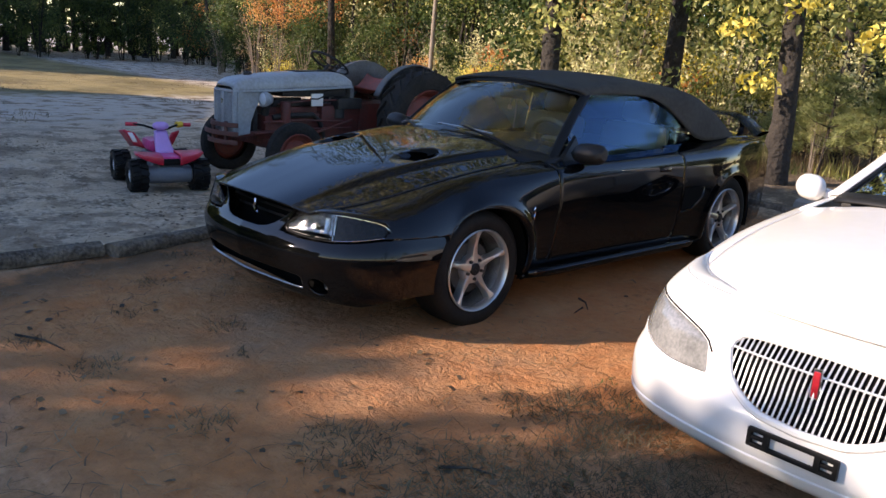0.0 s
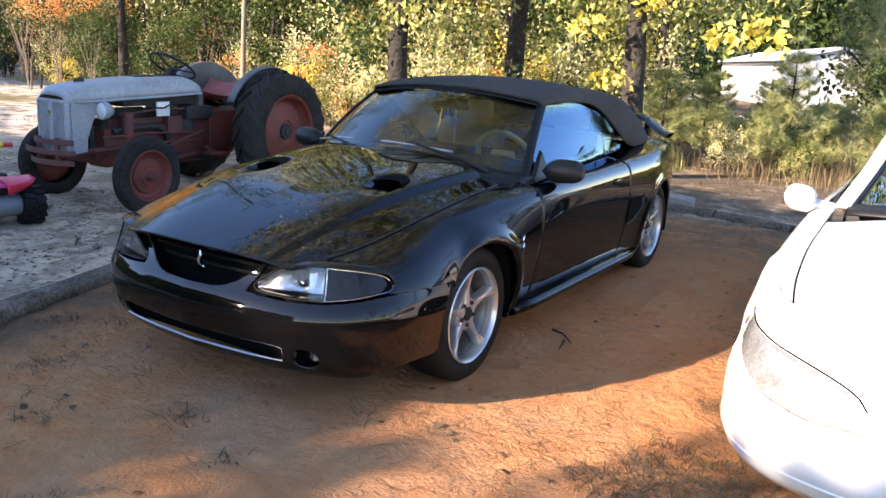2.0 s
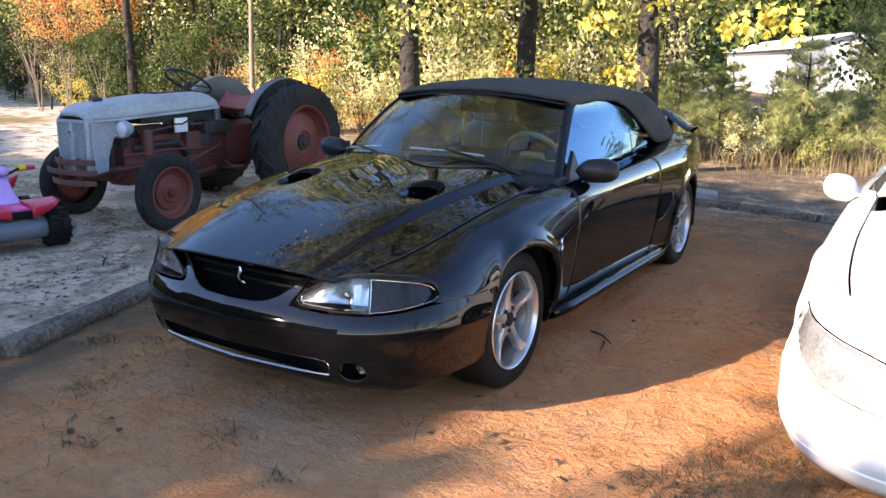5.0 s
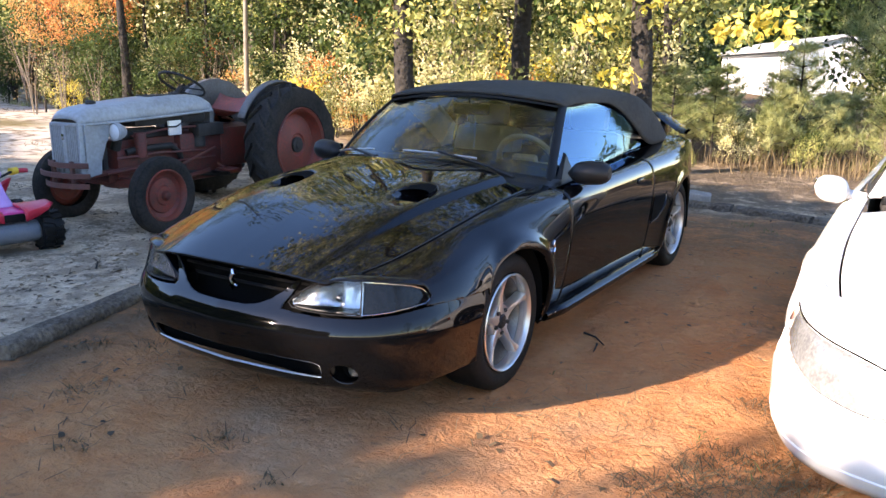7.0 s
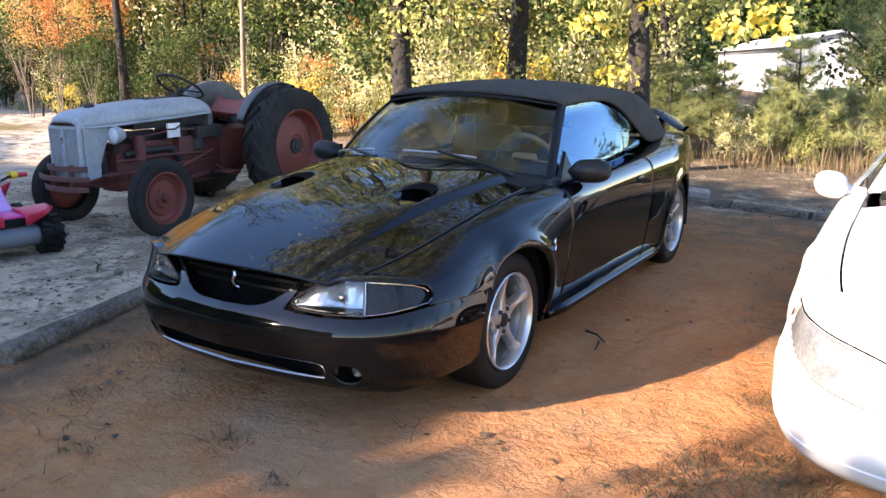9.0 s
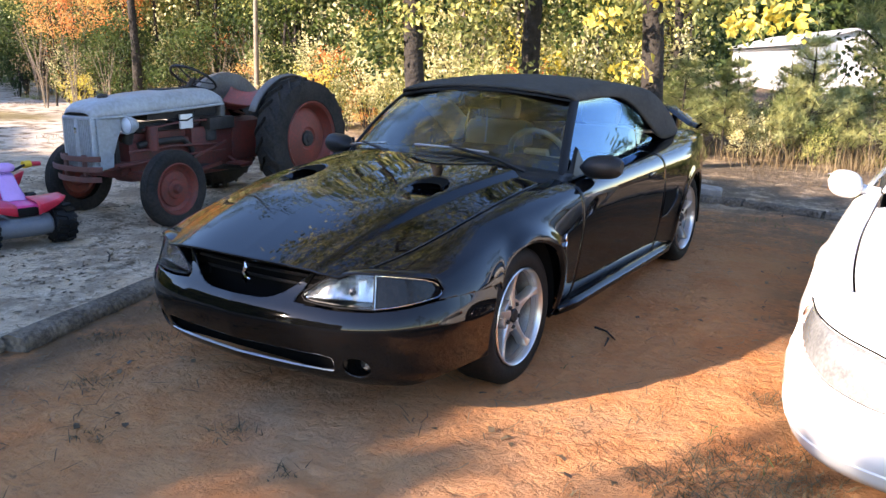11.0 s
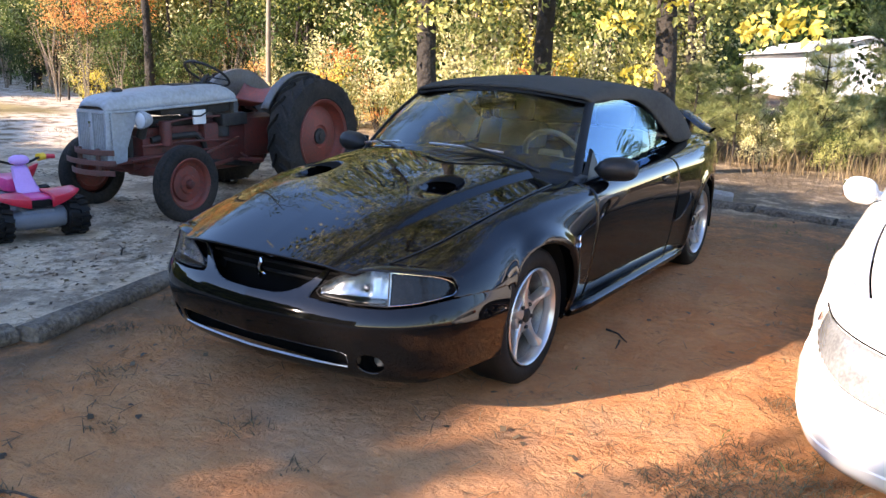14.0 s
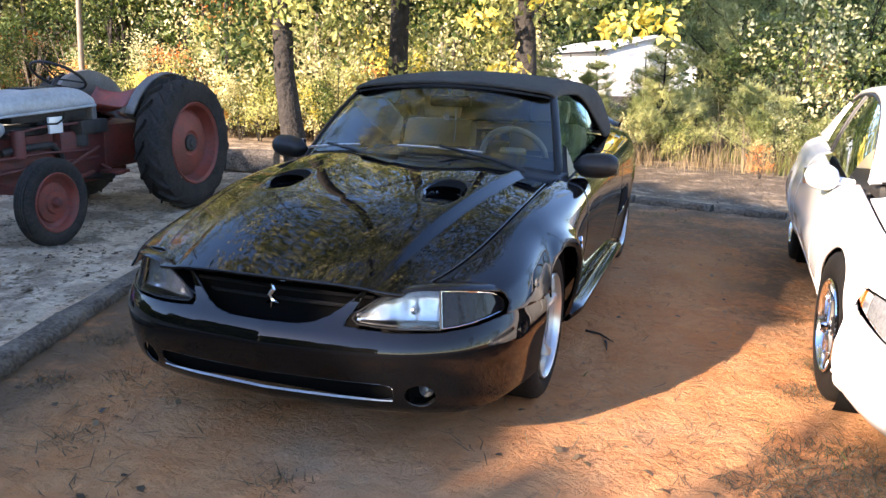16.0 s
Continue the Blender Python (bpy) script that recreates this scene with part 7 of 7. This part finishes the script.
for k in range(44):
    a = -math.pi + math.pi * 1.12 * k / 44
    r = pick.uniform(62, 80)
    x, y = 2 + r * math.cos(a), r * math.sin(a)
    plant(trees[pick.choices([0, 1, 2], [4, 2, 5])[0]], x, y, pick.uniform(0.75, 0.95))

for k in range(16):
    copy_thing(trees[(0, 2, 1, 0)[k % 4]], pose(17 + 8 * pick.random(), -7 + 2.1 * k, 0, 0, 0, 57 * k) @ Matrix.Scale(pick.uniform(0.35, 0.5), 4))
# the wood goes on beyond the coupe
for k in range(26):
    y = 11 + 27 * (k + pick.random()) / 26
    x = 5.0 + 0.30 * y + 5 * pick.random()
    copy_thing((trees[0], trees[2], young[0], young[2])[k % 4], pose(x, y, 0, 0, 0, 77 * k) @ Matrix.Scale(pick.uniform(0.42, 0.56) if k % 4 < 2 else pick.uniform(0.7, 0.9), 4))

# ---- the white house beyond the wood ----
house = thing("house", "white single-storey house with a pale low roof beyond the trees", "house", pose(-4.6, 40, 0, 0, 0, 113))
siding = material("white_siding", (0.78, 0.78, 0.76), 0.6, var=0.08, scale=1.5, bump=0.02, bump_scale=12)
roofing = material("pale_roofing", (0.6, 0.6, 0.6), 0.7, var=0.15, scale=2)
put("wall", Geo().box((9, -2.4, 1.15), (18, 4.8, 2.3)), siding, house)
put("gable", Geo().add([(0, 0, 2.3), (0, -4.8, 2.3), (0, -2.4, 2.95), (18, 0, 2.3), (18, -4.8, 2.3), (18, -2.4, 2.95)], [(0, 1, 2), (3, 5, 4), (0, 2, 5, 3), (1, 4, 5, 2), (0, 3, 4, 1)]), siding, house, smooth=False)
put("roof", Geo().add([(-0.3, 0.3, 2.28), (18.3, 0.3, 2.28), (18.3, -2.4, 3.0), (-0.3, -2.4, 3.0), (-0.3, -5.1, 2.28), (18.3, -5.1, 2.28)], [(0, 1, 2, 3), (3, 2, 5, 4)]), roofing, house, thick=0.12, smooth=False)
put("eave_trim", Geo().box((9, 0.32, 2.24), (18.7, 0.05, 0.12), bev=0.01), trim, house)

# ---- litter and grass on the ground ----
litter_brown = leaf_material("fallen_litter", (0.07, 0.05, 0.032), (0.30, 0.21, 0.12))
litter_straw = leaf_material("pine_straw", (0.12, 0.075, 0.04), (0.36, 0.25, 0.14))
grass_dry = leaf_material("dry_grass", (0.085, 0.065, 0.038), (0.25, 0.19, 0.105))
weed_green = leaf_material("small_weeds", (0.06, 0.10, 0.03), (0.16, 0.20, 0.07))


def flat_bits(pts, length, width, lift=0.004, tilt=0.25):
    """Small flat slivers lying about, with their ends a little raised."""
    g = Geo()
    for x, y in pts:
        a, l, w = rng.uniform(0, 6.28), length * rng.uniform(0.5, 1.3), width * rng.uniform(0.6, 1.3)
        z = ground_height(x, y) + lift
        c, s_ = math.cos(a), math.sin(a)
        k = rng.uniform(-0.3, 0.3) * l
        up = abs(rng.normal()) * tilt * l
        g.add([(x - c * l / 2 - s_ * w / 2, y - s_ * l / 2 + c * w / 2, z), (x - c * l / 2 + s_ * w / 2, y - s_ * l / 2 - c * w / 2, z),
               (x + s_ * w / 2 - s_ * k * 0.5, y - c * w / 2 + c * k * 0.5, z + up * 0.6), (x - s_ * w / 2 - s_ * k * 0.5, y + c * w / 2 + c * k * 0.5, z + up * 0.6),
               (x + c * l / 2, y + s_ * l / 2, z + up * 0.3)], [(0, 1, 2, 3), (3, 2, 4)])
    return g


def scattered(n, x0, x1, y0, y1, scale, bias):
    """Places that gather in patches."""
    out = []
    while len(out) < n:
        x, y = rng.uniform(x0, x1), rng.uniform(y0, y1)
        if noise.noise((x * scale, y * scale, 7.7)) + bias > rng.uniform(-0.3, 0.5):
            out.append((x, y))
    return out


off_drive = lambda p: p[0] < -1.5 - 0.3 * p[1] or p[1] > 4.2 or p[1] < -1.5
pts = [p for p in scattered(9000, -8, 4, -3.2, 8.5, 1.1, -0.05) if (off_drive(p) and (p[1] > -0.9 or rng.random() < 0.3)) or rng.random() < 0.14]
tagged(put("fallen_leaves", flat_bits(pts, 0.042, 0.022), litter_brown, smooth=False), "brown fallen leaves and chips strewn over the sand", "litter", kind="stuff")
pts = scattered(10000, -7, 4, -3.2, 8.5, 0.8, 0.1)
tagged(put("pine_straw", flat_bits(pts, 0.11, 0.0045, 0.003, 0.12), litter_straw, smooth=False), "loose dry pine needles over the sand", "litter", kind="stuff")


def grass_patch(name, label, spots, material_, n, height, spread, width=0.0035):
    g = Geo()
    for cx, cy, r in spots:
        for i in range(int(n * r * r / 0.04)):
            a, q = rng.uniform(0, 6.28), r * math.sqrt(rng.random()) * rng.uniform(0.7, 1.15)
            x, y = cx + q * math.cos(a), cy + q * math.sin(a)
            z, h, b = ground_height(x, y) - 0.004, height * rng.uniform(0.35, 1.1), rng.uniform(0, 6.28)
            lx, ly = rng.normal() * spread * h, rng.normal() * spread * h
            w = (width * math.cos(b), width * math.sin(b))
            g.add([(x - w[0], y - w[1], z), (x + w[0], y + w[1], z), (x + lx * 0.5 + w[0] * 0.6, y + ly * 0.5 + w[1] * 0.6, z + h * 0.55), (x + lx * 0.5 - w[0] * 0.6, y + ly * 0.5 - w[1] * 0.6, z + h * 0.55), (x + lx, y + ly, z + h * 0.8)], [(0, 1, 2, 3), (3, 2, 4)])
    return tagged(put(name, g, material_, smooth=False), label, "grass", kind="stuff")


grass_patch("dry_grass_patch", "matted dry grass in front of the white coupe", [(1.95, -0.35, 0.30), (2.25, -0.62, 0.35), (1.70, -0.55, 0.16), (2.6, -0.95, 0.45), (2.0, -1.05, 0.3), (1.55, -1.35, 0.22), (2.3, -1.5, 0.5), (1.9, 0.35, 0.14), (2.0, 0.75, 0.15), (3.1, -1.2, 0.4), (2.9, -1.9, 0.5)], grass_dry, 380, 0.04, 1.3, 0.003)
grass_patch("grass_tufts", "thin dark grass tufts growing in the sand", [(0.17, -1.12, 0.11), (-0.68, -1.15, 0.10), (0.36, -1.85, 0.14), (1.1, -1.7, 0.12), (-0.25, -1.45, 0.08), (0.55, -1.25, 0.07), (-0.9, -0.6, 0.09), (-1.15, -0.75, 0.12), (-1.3, -0.2, 0.14), (-1.5, 0.3, 0.12), (1.45, -0.84, 0.05), (-0.1, -2.0, 0.10)], grass_dry, 260, 0.045, 1.1, 0.0028)
grass_patch("green_weeds", "small green weeds in the sand", [(1.745, -0.055, 0.07), (0.93, 0.22, 0.04), (1.98, -0.28, 0.06), (1.2, 4.4, 0.1), (1.6, 4.0, 0.09), (2.2, -0.9, 0.08), (0.9, 4.7, 0.12)], weed_green, 60, 0.05, 0.8)
far_spots = [(float(rng.uniform(-22, -7)), float(rng.uniform(-1, 10)), float(rng.uniform(0.2, 0.6))) for _ in range(24)]
grass_patch("thin_lawn", "sparse dry yellowed grass on the open sand", far_spots, grass_dry, 9, 0.09, 0.8, 0.006)
twigs = [((0.86, 0.86), (1.02, 0.74)), ((0.98, 0.74), (1.0, 0.64)), ((1.85, -1.2), (2.02, -1.08)), ((-0.2, -2.0), (0.1, -1.88)), ((-2.6, 0.3), (-2.9, 0.5))]
for (xa, ya), (xb, yb) in twigs:
    za, zb = ground_height(xa, ya), ground_height(xb, yb)
    tw = put("twig", Geo().tube([(xa, ya, za + 0.006), ((xa + xb) / 2, (ya + yb) / 2 + 0.02, (za + zb) / 2 + 0.012), (xb, yb, zb + 0.005)], [0.007, 0.005, 0.003], 6), bark)
    tagged(tw, "thin dry brown twig lying on the sand", "twig", group="fallen twigs")
